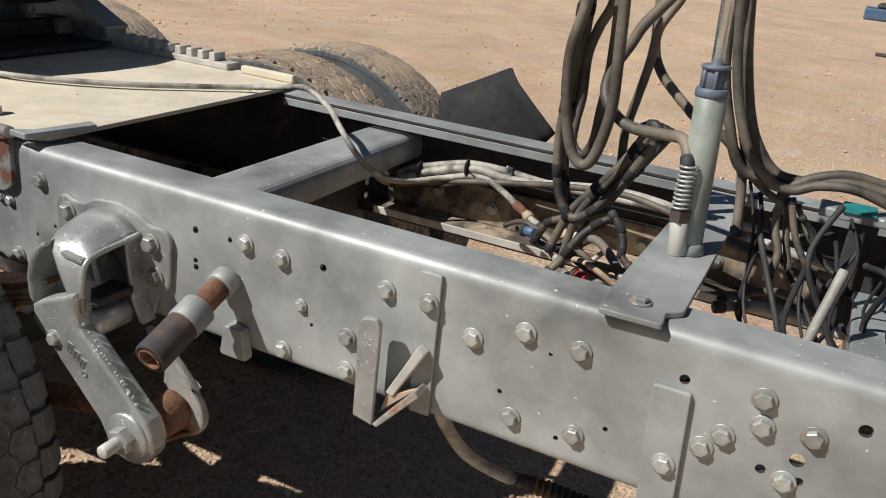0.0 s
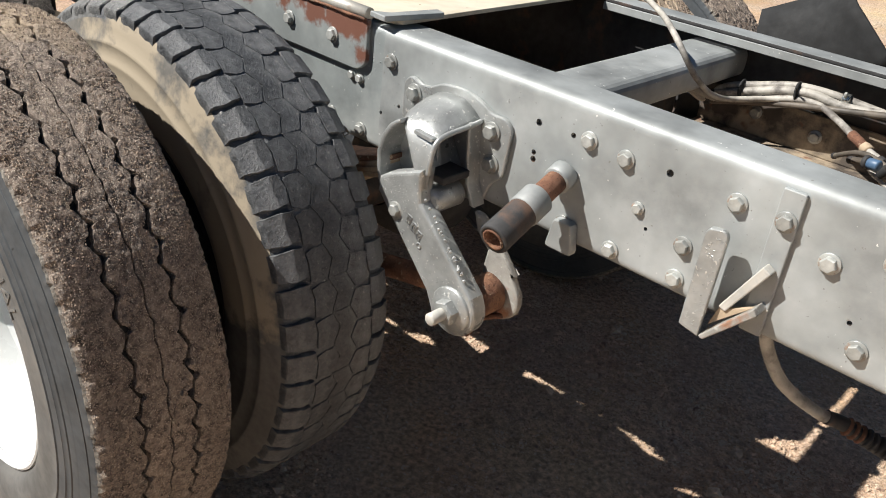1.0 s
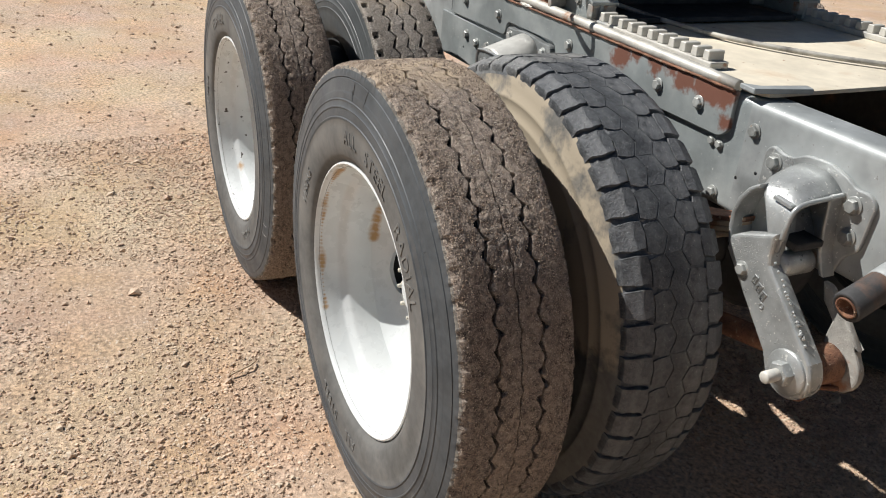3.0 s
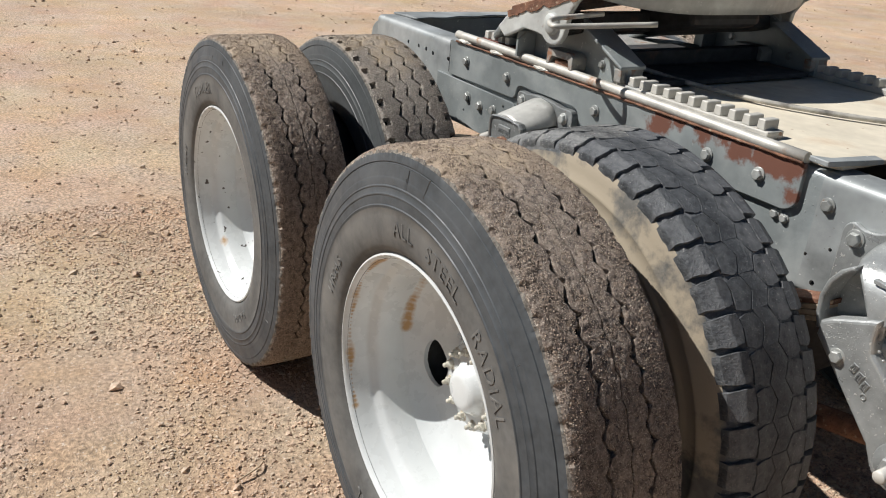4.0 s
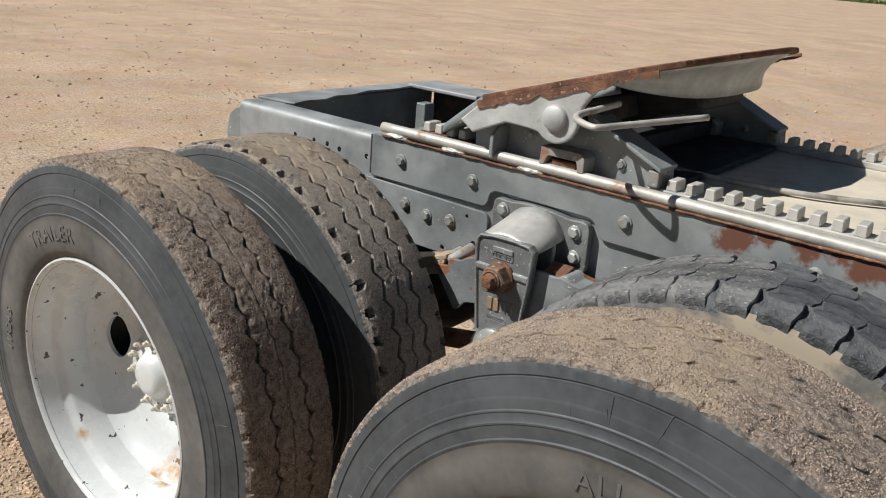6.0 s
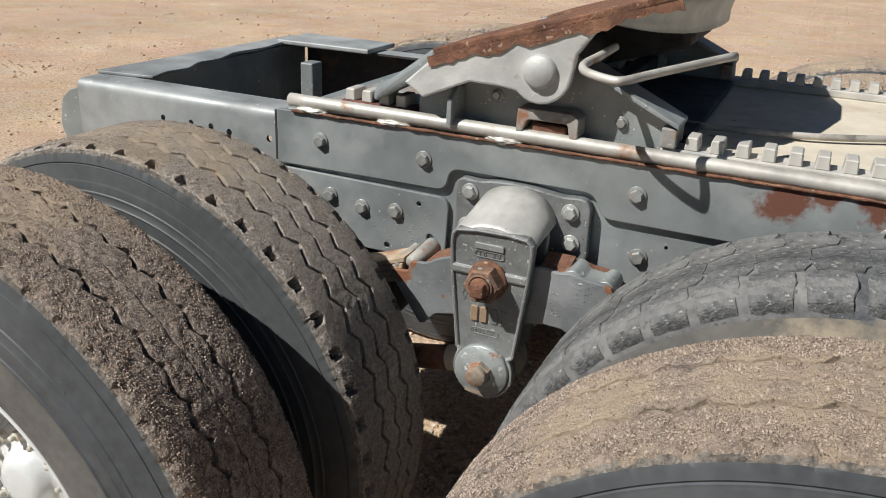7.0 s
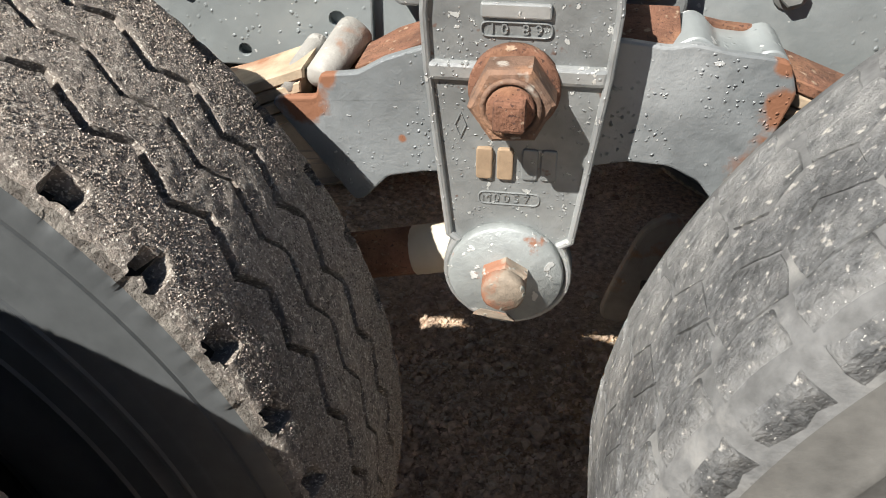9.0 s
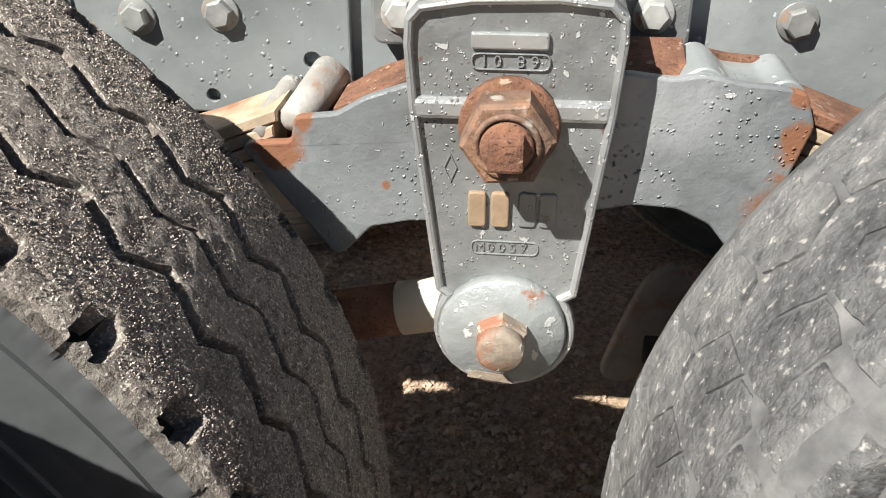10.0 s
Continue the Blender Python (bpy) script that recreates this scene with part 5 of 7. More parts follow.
def middle_hanger():
    h = thing("spring_hanger", "grey cast steel equaliser hanger with raised casting marks", "spring hanger", "spring hangers")
    o = rounded([(-0.120, 0.880), (0.148, 0.880), (0.146, 1.002), (0.09, 0.998), (0.03, 1.006), (-0.03, 1.007), (-0.075, 1.000), (-0.120, 1.004)], [0.012, 0.012, 0.026, 0.01, 0.02, 0.02, 0.01, 0.026], 5)
    base = part("base_plate", prism_bm(o, "y", -0.453, -0.4305, 0.003), m_cast, h)
    for x, z in ((-0.090, 0.977), (0.110, 0.971), (0.116, 0.912), (-0.094, 0.908)):
        part("bolt", bolt_m, m_bolt, base, m=pose(x, -0.453, z, 0, 15, 0))
    # dome
    prof = [(-0.078, 0.940)] + [(0.002 - 0.080 * math.cos(t), 0.935 + 0.052 * math.sin(t)) for t in np.linspace(0.15, math.pi - 0.15, 16)] + [(0.082, 0.940)]
    inner = [(0.002 + (x - 0.002) * 0.85, 0.905 + (z - 0.905) * 0.83) for x, z in prof]
    own = bmesh.new()
    rings = []
    for y, k in ((-0.454, 1.0), (-0.475, 1.0), (-0.50, 1.0), (-0.53, 1.0), (-0.541, 0.99), (-0.548, 0.96)):
        slope = (y + 0.454) / -0.096
        rings.append([own.verts.new((0.002 + (x - 0.002) * k, y, 0.905 + (z - 0.905) * k + (0.016 - 0.040 * slope) * max(0.0, min(1.0, (z - 0.925) / 0.05)))) for x, z in prof + inner[::-1]])
    m = len(rings[0])
    for a, c in zip(rings, rings[1:]):
        for i in range(m):
            f = own.faces.new((a[i], a[(i + 1) % m], c[(i + 1) % m], c[i]))
            f.smooth = True
    own.faces.new(rings[0])
    own.faces.new(rings[-1][::-1])
    part("dome", own, m_domepaint, h, "rounded cast dome in lighter silver paint")
    # front leg
    full = lower([(-0.0770, 0.935), (-0.0755, 0.955), (-0.066, 0.966), (-0.03, 0.972), (0.03, 0.974), (0.068, 0.970), (0.0795, 0.958), (0.0805, 0.940), (0.0775, 0.884), (0.0600, 0.712)])
    full += arc(0.001, 0.663, 0.060, 32, -212, 20) + lower([(-0.0565, 0.712), (-0.0745, 0.884)])
    leg = part("front_leg", prism_bm(full, "y", -0.5484, -0.531, 0.003), m_cast, h)
    part("rim_flange", ring_bm(full, inset(full, 0.0065), -0.5545, -0.5435), m_castsilver, leg)
    part("cross_rib", prism_bm(rounded(lower([(-0.071, 0.875), (0.073, 0.875), (0.075, 0.893), (-0.073, 0.893)]), 0.004, 2), "y", -0.554, -0.5435, 0.004), m_castsilver, leg)
    part("raised_bar", prism_bm(rounded([(-0.029, 0.9050), (0.026, 0.9050), (0.026, 0.9170), (-0.029, 0.9170)], 0.002, 2), "y", -0.5525, -0.548, 0.0015), m_castsilver, leg)
    frame_o = rounded([(-0.029, 0.889), (0.028, 0.889), (0.028, 0.9020), (-0.029, 0.9020)], 0.0062, 4)
    part("mark_frame", ring_bm(frame_o, inset(frame_o, 0.0016), -0.5505, -0.5482), m_cast, leg)
    for ch, x in (("1", -0.0195), ("0", -0.010), ("8", 0.0065), ("9", 0.0165)):
        part("cast_mark", text_mesh(ch, 0.0125, 0.0012), m_cast, leg, m=pose(x, -0.549, 0.8955))
    frame_o = rounded([(-0.028, 0.7345), (0.027, 0.7345), (0.027, 0.7480), (-0.028, 0.7480)], 0.0065, 4)
    part("mark_frame", ring_bm(frame_o, inset(frame_o, 0.0016), -0.5495, -0.5472), m_cast, leg)
    for k, ch in enumerate("M0057"):
        part("cast_mark", text_mesh(ch, 0.0115, 0.0012), m_cast, leg, m=pose(-0.0205 + 0.0088 * k, -0.5482, 0.7412))
    d = [(-0.0495, 0.811), (-0.044, 0.8235), (-0.0385, 0.811), (-0.044, 0.7985)]
    part("diamond_mark", ring_bm(d, inset(d, 0.0013), -0.5495, -0.5472), m_cast, leg)
    # raised block mark, worn to bare metal
    for x0, y0, mm in ((-0.030, -0.5525, m_letter), (-0.012, -0.5525, m_letter), (0.009, -0.5505, m_cast), (0.025, -0.5505, m_cast)):
        part("block_mark", prism_bm(rounded([(x0, 0.762), (x0 + 0.014, 0.762), (x0 + 0.014, 0.792), (x0, 0.792)], 0.003, 2), "y", y0, -0.547, 0.0012), mm, leg)
    back = [(x, z) for x, z in full]
    part("back_leg", prism_bm(back, "y", -0.468, -0.4545, 0.003), m_cast, h)
    # upper pin
    pin = part("upper_pin", to_mesh(lathe_bm([(-0.468, 0.0), (-0.468, 0.02), (-0.547, 0.02), (-0.547, 0.0375), (-0.556, 0.0375), (-0.559, 0.0355), (-0.555, 0.0)], 40)), m_rust, h, "rusty pin washer", m=pose(0.0, 0, 0.848))
    part("nut", to_mesh(hex_like(0.0345, -0.5545, -0.588, 0.08)), m_rustnut, pin, "big rusted hex nut")
    part("collar", to_mesh(lathe_bm([(-0.5875, 0.0), (-0.5875, 0.0245), (-0.5915, 0.0240), (-0.5915, 0.0205), (-0.5885, 0.0200), (-0.5885, 0.0)], 32)), m_rustnut, pin)
    part("stud", to_mesh(square_stud(0.0148, -0.589, -0.609)), m_rust, pin)
    # lower pin
    low_pin = part("lower_pin", to_mesh(lathe_bm([(-0.4545, 0.0), (-0.4545, 0.022), (-0.544, 0.022), (-0.544, 0.0535), (-0.557, 0.0535), (-0.560, 0.0515), (-0.561, 0.0)], 48)), m_cap, h, "grey pin cap with chipped paint", m=pose(0.0, 0, 0.663))
    part("bolt_head", to_mesh(hex_like(0.0235, -0.560, -0.575, 0.5)), m_rustpin, low_pin, "rust and cream hex bolt head")
    end = rod_bm((0, -0.573, 0), (0, -0.588, 0), 0.0205, 0.0198, 24, None, 0.003)
    for v in end.verts:
        v.co.y += 0.0015 * noise.noise(v.co * 120)
    part("bolt_end", end, m_rustpin, low_pin, "chipped round bolt end")
    part("scrape", prism_bm(rounded([(-0.030, -0.046), (0.012, -0.0512), (0.004, -0.043), (-0.022, -0.039)], 0.002, 2), "y", -0.5618, -0.5605, 0.0), m_rustpin, low_pin)
    for o in h.children:
        if o.name.startswith("dome"):
            o.matrix_basis = Matrix.Translation((0.004, -0.454, 0.001)) @ Matrix.Diagonal((1, 1.31, 1, 1)) @ Matrix.Translation((0, 0.454, 0))
        elif not o.name.startswith("base_plate"):
            o.matrix_basis = Matrix.Translation(HANGER_OUT) @ o.matrix_basis
    return h


def hex_like(r, y0, y1, turn=0.35):
    own = bmesh.new()
    rings = [[own.verts.new((r * k * math.cos(math.pi * i / 3 + turn), y, r * k * math.sin(math.pi * i / 3 + turn))) for i in range(6)] for y, k in ((y0, 1), (y1 + 0.003, 1), (y1, 0.9))]
    for a, c in zip(rings, rings[1:]):
        for i in range(6):
            own.faces.new((a[i], a[(i + 1) % 6], c[(i + 1) % 6], c[i]))
    own.faces.new(rings[-1])
    own.faces.new(rings[0][::-1])
    return own


def square_stud(r, y0, y1):
    bm = lathe_bm([(y0, 0.0), (y0, r * 1.25), (y0 - 0.003, r * 1.3), (y0 - 0.006, r * 1.22), (y0 - 0.006, 0)], 24)
    return box_bm((-r * 0.85, y1, -r * 0.85), (r * 0.85, y0 - 0.002, r * 0.85), 0.003, 2, bm)


middle_hanger()


def bent_strap(points, thick, y0, y1):
    """A bent steel strip: a line of (x, z) points with thickness, between two y."""
    pts = [Vector(p) for p in points]
    up, dn = [], []
    for i, p in enumerate(pts):
        d = (pts[min(i + 1, len(pts) - 1)] - pts[max(i - 1, 0)]).normalized()
        nrm = Vector((-d.y, d.x)) * thick / 2
        up.append(tuple(p + nrm))
        dn.append(tuple(p - nrm))
    return prism_bm(up + dn[::-1], "y", y0, y1, 0.0015, 1)


def equaliser():
    e = thing("equaliser_beam", "grey steel equaliser beam with rusty ends pivoting in the hanger", "suspension", m=Matrix.Translation(HANGER_OUT))
    o = [(-0.218, 0.806), (-0.215, 0.812), (-0.177, 0.815), (-0.172, 0.836), (-0.138, 0.840), (-0.114, 0.854), (-0.080, 0.866), (0.085, 0.880), (0.120, 0.876), (0.140, 0.880), (0.170, 0.874), (0.198, 0.872), (0.216, 0.868), (0.226, 0.842), (0.212, 0.790)]
    o += lower([(0.190, 0.746), (0.180, 0.748), (0.162, 0.772), (0.135, 0.786), (0.10, 0.788), (0.06, 0.778), (-0.05, 0.764), (-0.082, 0.762), (-0.115, 0.754), (-0.138, 0.727), (-0.148, 0.723)])
    o = rounded(o, 0.004, 2)
    for y in (-0.521, -0.4535):
        part("side_plate", prism_bm(o, "y", y, y + 0.010, 0.002), m_beam if y < -0.5 else m_rust, e)
    # straps folded over the ends
    for p0, r0, p1, r1 in (((-0.207, -0.5115, 0.818), 0.0100, (-0.192, -0.442, 0.834), 0.0125), ((-0.176, -0.5115, 0.826), 0.0145, (-0.156, -0.442, 0.848), 0.0175)):
        bm = rod_bm(p0, p1, r0, r1, 20, None, 0.005)
        for v in bm.verts:
            v.co += Vector((0.0016, 0.001, 0.0016)) * noise.noise(v.co * 55)
        part("end_roll", bm, m_rustpaint, e, "strap rolled over the beam end, chipped to white and rust")
    wavy = smooth_path([(0.122, 0.866, 0), (0.132, 0.873, 0), (0.143, 0.878, 0), (0.153, 0.873, 0), (0.162, 0.866, 0), (0.178, 0.864, 0), (0.190, 0.864, 0), (0.199, 0.869, 0), (0.207, 0.869, 0), (0.215, 0.860, 0), (0.218, 0.845, 0)], 4)
    strap = part("folded_strap", bent_strap([(p.x, p.y) for p in wavy], 0.009, -0.5115, -0.446), m_grey, e, "grey strap folded over the beam end")
    strap.data.set_sharp_from_angle(angle=radians(40))
    strap.data.polygons.foreach_set("use_smooth", [True] * len(strap.data.polygons))
    part("wear_pad", prism_bm([(-0.142, 0.841), (-0.072, 0.871), (-0.072, 0.861), (-0.142, 0.831)], "y", -0.511, -0.454, 0.001), m_rust, e, "orange rusted wear pad")
    part("wear_pad", prism_bm([(-0.5105, 0.872), (-0.454, 0.888), (-0.454, 0.878), (-0.5105, 0.862)], "x", 0.080, 0.132, 0.001), m_rust, e, "orange rusted wear pad")
    part("end_cap", prism_bm(rounded([(0.206, 0.790), (0.2235, 0.840), (0.218, 0.864), (0.208, 0.864), (0.196, 0.790)], 0.004, 2), "y", -0.5105, -0.444, 0.003), m_rust, e, "rusted end cap with flaking grey paint")
    return e


equaliser()


def leaf_spring(xc, lift, label, half=0.435):
    s = thing("leaf_spring", label, "leaf spring", "leaf springs", m=Matrix.Translation(HANGER_OUT))
    for k in range(6):
        L = half - 0.004 * min(k, 3) - 0.08 * max(0, k - 3)
        top = []
        bot = []
        for t in np.linspace(-1, 1, 13):
            dx = t * L
            z = 0.756 + lift + 0.47 * dx * dx - 0.0125 * k
            top.append((xc + dx, z))
            bot.append((xc + dx, z - 0.0112))
        part("leaf", prism_bm(top + bot[::-1], "y", -0.512 + 0.0006 * (k % 2), -0.444, 0.0015, 1), m_tan if k or lift < 0 else m_rust, s)
    part("seat_block", box_bm((xc - 0.09, -0.53, 0.60), (xc + 0.09, -0.43, 0.70), 0.008), m_black, s)
    for x in (xc - 0.06, xc + 0.06):
        part("u_bolt", tube_bm([(x, -0.526, 0.50), (x, -0.526, 0.78), (x, -0.51, 0.795), (x, -0.45, 0.795), (x, -0.434, 0.78), (x, -0.434, 0.50)], 0.010, 8, 3), m_black, s)
    return s


leaf_spring(-0.624, -0.006, "tan dusted multi-leaf spring over the rear axle")
leaf_spring(0.641, 0.014, "rusty multi-leaf spring over the front drive axle")
for x, _ in AXLES:
    ax = thing("drive_axle", "grimy black drive axle housing under the frame", "axle")
    bm = rod_bm((x, -0.62, AXLE_Z), (x, 0.62, AXLE_Z), 0.065, None, 20)
    part("tube", bm, m_black, ax)
    diff = lathe_bm([(-0.16, 0.07), (-0.12, 0.15), (-0.05, 0.20), (0.05, 0.20), (0.12, 0.15), (0.16, 0.07)], 24)
    part("differential", diff, m_black, ax, m=pose(x, 0, AXLE_Z))
    for s in (-1, 1):
        # Added black ring hides sunlit ground behind the hand holes, as shade would.
        part("rim_spacer", to_mesh(lathe_bm([(0.0, 0.270), (0.0, 0.2755), (0.20, 0.2755), (0.20, 0.270)], 48, True)), m_black, ax, m=pose(x, -1.035 if s < 0 else 0.835, AXLE_Z))
        part("brake_drum", to_mesh(lathe_bm([(0.0, 0.0), (0.0, 0.235), (0.012, 0.258), (0.18, 0.258), (0.36, 0.255), (0.372, 0.20), (0.372, 0.0)], 40)), m_black, ax, m=pose(x, -0.972 if s < 0 else 0.60, AXLE_Z))
t = thing("torque_rod", "rusty torque rod with a cream painted patch", "suspension", "torque rods", m=pose(0.010, -0.01, 0.004))
part("rod", rod_bm((0.0, -0.492, 0.655), (-0.52, -0.492, 0.545), 0.0255, None, 16), m_rust, t)
part("sleeve", rod_bm((-0.045, -0.492, 0.6455), (-0.107, -0.492, 0.6325), 0.0265, None, 18), m_deck, t, "cream painted patch on the rod")
t = thing("torque_rod", "rusty torque rod behind the front hanger", "suspension", "torque rods")
part("rod", rod_bm((1.28, -0.505, 0.650), (0.75, -0.505, 0.53), 0.024, None, 16), m_rust, t)
arm = thing("brake_bracket", "dark rusty bracket below the front spring", "bracket")
part("plate", prism_bm(rounded([(0.105, 0.505), (0.145, 0.500), (0.195, 0.62), (0.18, 0.66), (0.145, 0.64), (0.125, 0.58)], 0.02, 4), "y", -0.43, -0.415, 0.004), m_rustpaint, arm)
part("spacer", rod_bm((0.15, -0.423, 0.55), (0.60, -0.423, 0.56), 0.02, None, 12), m_black, arm)


def front_hanger():
    h = thing("spring_hanger", "bright silver cast spring hanger with a curved leg", "spring hanger", "spring hangers")
    o = rounded([(1.000, 0.805), (1.235, 0.797), (1.250, 0.850), (1.278, 0.872), (1.286, 0.972), (1.266, 0.990), (1.238, 0.986), (1.205, 1.004), (1.16, 1.014), (1.10, 1.008), (1.075, 0.992), (1.045, 0.990), (1.018, 1.001), (1.000, 0.984)], [0.01, 0.02, 0.02, 0.012, 0.02, 0.015, 0.015, 0.02, 0.02, 0.02, 0.015, 0.012, 0.012, 0.01], 4)
    base = part("base_plate", prism_bm(o, "y", -0.4405, -0.4305, 0.003), m_castsilver, h)
    for x, z in ((1.033, 0.967), (1.241, 0.955), (1.248, 0.892)):
        part("bolt", hex_bolt(0.0145, 0.015), m_bolt, base, m=pose(x, -0.4405, z, 0, 12, 0))
    # left flange, a curved wall standing out from the base plate
    wall = [(1.078, 0.818), (1.068, 0.850), (1.066, 0.885), (1.075, 0.920), (1.094, 0.948), (1.113, 0.962), (1.122, 0.966)]
    wall_in = [(1.122, 0.957), (1.116, 0.954), (1.102, 0.942), (1.084, 0.915), (1.075, 0.885), (1.077, 0.852), (1.086, 0.822)]
    part("side_flange", prism_bm(wall + wall_in, "y", -0.568, -0.438, 0.003), m_castsilver, h)
    # hood: a face that curls over into a dome and runs back to the base plate, open at the front
    own = bmesh.new()
    rows = ((-0.572, 0.855, 0.0, 1.206, 1.178), (-0.572, 0.885, 0.0, 1.208, 1.172), (-0.572, 0.908, 0.0, 1.210, 1.161), (-0.569, 0.930, 0.0, 1.210, 1.148), (-0.562, 0.950, 0.1, 1.211, 1.131), (-0.549, 0.966, 0.35, 1.212, 1.114),
            (-0.530, 0.977, 0.6, 1.212, 1.106), (-0.50, 0.987, 0.85, 1.212, 1.100), (-0.475, 0.993, 1.0, 1.212, 1.096), (-0.438, 0.997, 1.0, 1.212, 1.092))
    grid = []
    for y, z, dome, mouth, start in rows:
        line = []
        for k in range(13):
            u = k / 12
            x = start + (mouth - start) * u
            drop = 0.030 * max(0.0, (u - 0.55) / 0.45) ** 1.6 + 0.010 * max(0.0, (0.35 - u) / 0.35) ** 1.8
            out = 0.003 * max(0.0, (u - 0.6) / 0.4) ** 1.5 * (1 - dome)
            line.append(own.verts.new((x, y + out, z - drop * dome)))
        grid.append(line)
    for a, c in zip(grid, grid[1:]):
        for k in range(12):
            own.faces.new((a[k], a[k + 1], c[k + 1], c[k])).smooth = True
    left = [line[0] for line in grid]
    own.faces.new(left + [own.verts.new((1.178, -0.446, 0.855))])
    lip = [tuple(line[-1].co) for line in grid]
    hood = part("hood", own, m_castsilver, h, "rounded silver hood over the spring end")
    hood.modifiers.new("thick", "SOLIDIFY").thickness = 0.007
    hood.modifiers["thick"].offset = -1
    part("lip", tube_bm([(x + 0.001, y - 0.003, z) for x, y, z in lip[1:]], 0.0052, 10, 4), m_castsilver, hood)
    part("raised_bar", prism_bm(rounded([(1.160, 0.951), (1.206, 0.9475), (1.206, 0.9555), (1.160, 0.959)], 0.002, 2), "y", -0.5685, -0.555, 0.001), m_castsilver, hood)
    part("pocket_back", prism_bm([(1.072, 0.822), (1.185, 0.84), (1.165, 0.935), (1.14, 0.965), (1.098, 0.945), (1.075, 0.915)], "y", -0.512, -0.500, 0.002), m_castsilver, h)
    leg_o = [(1.088, 0.812), (1.090, 0.842), (1.112, 0.857), (1.200, 0.894), (1.200, 0.872), (1.200, 0.850), (1.205, 0.828), (1.352, 0.690)] + arc(1.308, 0.648, 0.058, 28, -150, 14) + [(1.240, 0.655)]
    leg = part("front_leg", prism_bm(leg_o, "y", -0.5805, -0.540, 0.008, 3), m_castsilver, h)
    part("side_rib", prism_bm([(1.204, 0.968), (1.212, 0.968), (1.219, 0.900), (1.226, 0.850), (1.246, 0.806), (1.236, 0.806), (1.216, 0.850), (1.210, 0.900)], "y", -0.474, -0.4385, 0.003), m_castsilver, h)
    for k, (w, hh) in enumerate(((0.014, 0.021), (0.015, 0.021), (0.014, 0.021))):
        o = rounded([(0, 0), (w, 0), (w, hh), (0, hh)], 0.002, 2)
        own = ring_bm(o, inset(o, 0.0035), -0.5825, -0.5775)
        box_bm((w * 0.42, -0.582, 0.004), (w * 0.60, -0.5775, hh - 0.004), 0.0008, 1, own)
        bmesh.ops.transform(own, matrix=pose(1.170, 0, 0.778, 0, 20, 0) @ Matrix.Translation((0.0175 * k, 0, -0.006 * k)), verts=own.verts)
        part("block_mark", own, m_castsilver, leg)
    dot = arc(1.212, 0.742, 0.007, 0, 345, 11)
    part("round_mark", ring_bm(dot, inset(dot, 0.0028), -0.5825, -0.5775), m_castsilver, leg)
    bm = None
    for k in range(26):
        u = rng.random()
        q = Vector((1.203, -0.574, 0.846)).lerp(Vector((1.345, -0.574, 0.700)), u)
        own = bmesh.new()
        bmesh.ops.create_icosphere(own, subdivisions=1, radius=0.0035 + 0.002 * abs(noise.noise((k * 1.7, 0, 0))))
        bm = join(bm, own, Matrix.Translation(q + Vector((0, 0.008 * noise.noise((k * 2.3, 1, 0)), 0))))
    tagged(part("weld_beads", bm, m_castsilver, leg), "spattered beads along the leg edge", kind="stuff")
    part("bolt", bolt_m, m_bolt, leg, m=pose(1.142, -0.578, 0.790))
    back = rounded([(1.250, 0.80), (1.268, 0.80), (1.302, 0.772), (1.340, 0.738), (1.374, 0.696)], [0, 0.01, 0.02, 0.03, 0.02], 4) + arc(1.335, 0.652, 0.052, 28, -150, 14) + [(1.290, 0.70), (1.295, 0.735), (1.262, 0.765)]
    part("back_leg", prism_bm(back, "y", -0.474, -0.456, 0.005), m_rustpaint, h, "silver back leg with rust at the pin")
    part("spring_pad", box_bm((1.165, -0.545, 0.862), (1.225, -0.470, 0.878), 0.004), m_black, h)
    part("rebound_roller", rod_bm((1.200, -0.552, 0.824), (1.200, -0.472, 0.824), 0.026, None, 24, None, 0.006), m_castsilver, h)
    pin = part("pin", to_mesh(lathe_bm([(-0.45, 0.0), (-0.45, 0.02), (-0.555, 0.02), (-0.568, 0.047), (-0.582, 0.047), (-0.586, 0.044), (-0.586, 0.0)], 40)), m_castsilver, h, m=pose(1.310, 0, 0.648))
    part("nut", to_mesh(hex_like(0.0255, -0.585, -0.606)), m_castsilver, pin)
    part("threaded_end", rod_bm((0, -0.604, 0), (0, -0.640, 0), 0.0125, None, 16), m_rack, pin, "cream painted thread end")
    part("bush", rod_bm((0.004, -0.551, 0.004), (0.012, -0.473, 0.008), 0.040, None, 24, None, 0.004), m_rust, pin, "rusty bush")
    part("strap", tube_bm([(0.046, -0.560, -0.012), (0.03, -0.560, -0.048), (-0.01, -0.55, -0.062), (0.0, -0.50, -0.055), (0.045, -0.47, -0.035)], 0.006, 6, 4), m_rust, pin)
    return h


front_hanger()
stub = thing("mounting_tube", "rusty pipe stub with a black rubber sleeve on the rail", "bracket")
a, c = Vector((1.410, -0.431, 0.933)), Vector((1.421, -0.630, 0.866))
d = (c - a)
part("collar", rod_bm(a, a + d * 0.14, 0.0265, None, 24), m_silver, stub)
part("pipe", rod_bm(a + d * 0.10, a + d * 0.45, 0.021, None, 24), m_rust, stub, "bare rusty pipe")
part("clamp", rod_bm(a + d * 0.40, a + d * 0.62, 0.0305, 0.0305, 24), m_silver, stub)
hollow = lathe_bm([(0.0, 0.0285), (0.083, 0.0290), (0.086, 0.0275), (0.086, 0.021), (0.06, 0.019), (0.06, 0.0)], 24)
part("sleeve", hollow, m_black, stub, "black rubber sleeve with a rusty bore", m=Matrix.Translation(a + d * 0.6) @ Vector((0, 1, 0)).rotation_difference(d).to_matrix().to_4x4())
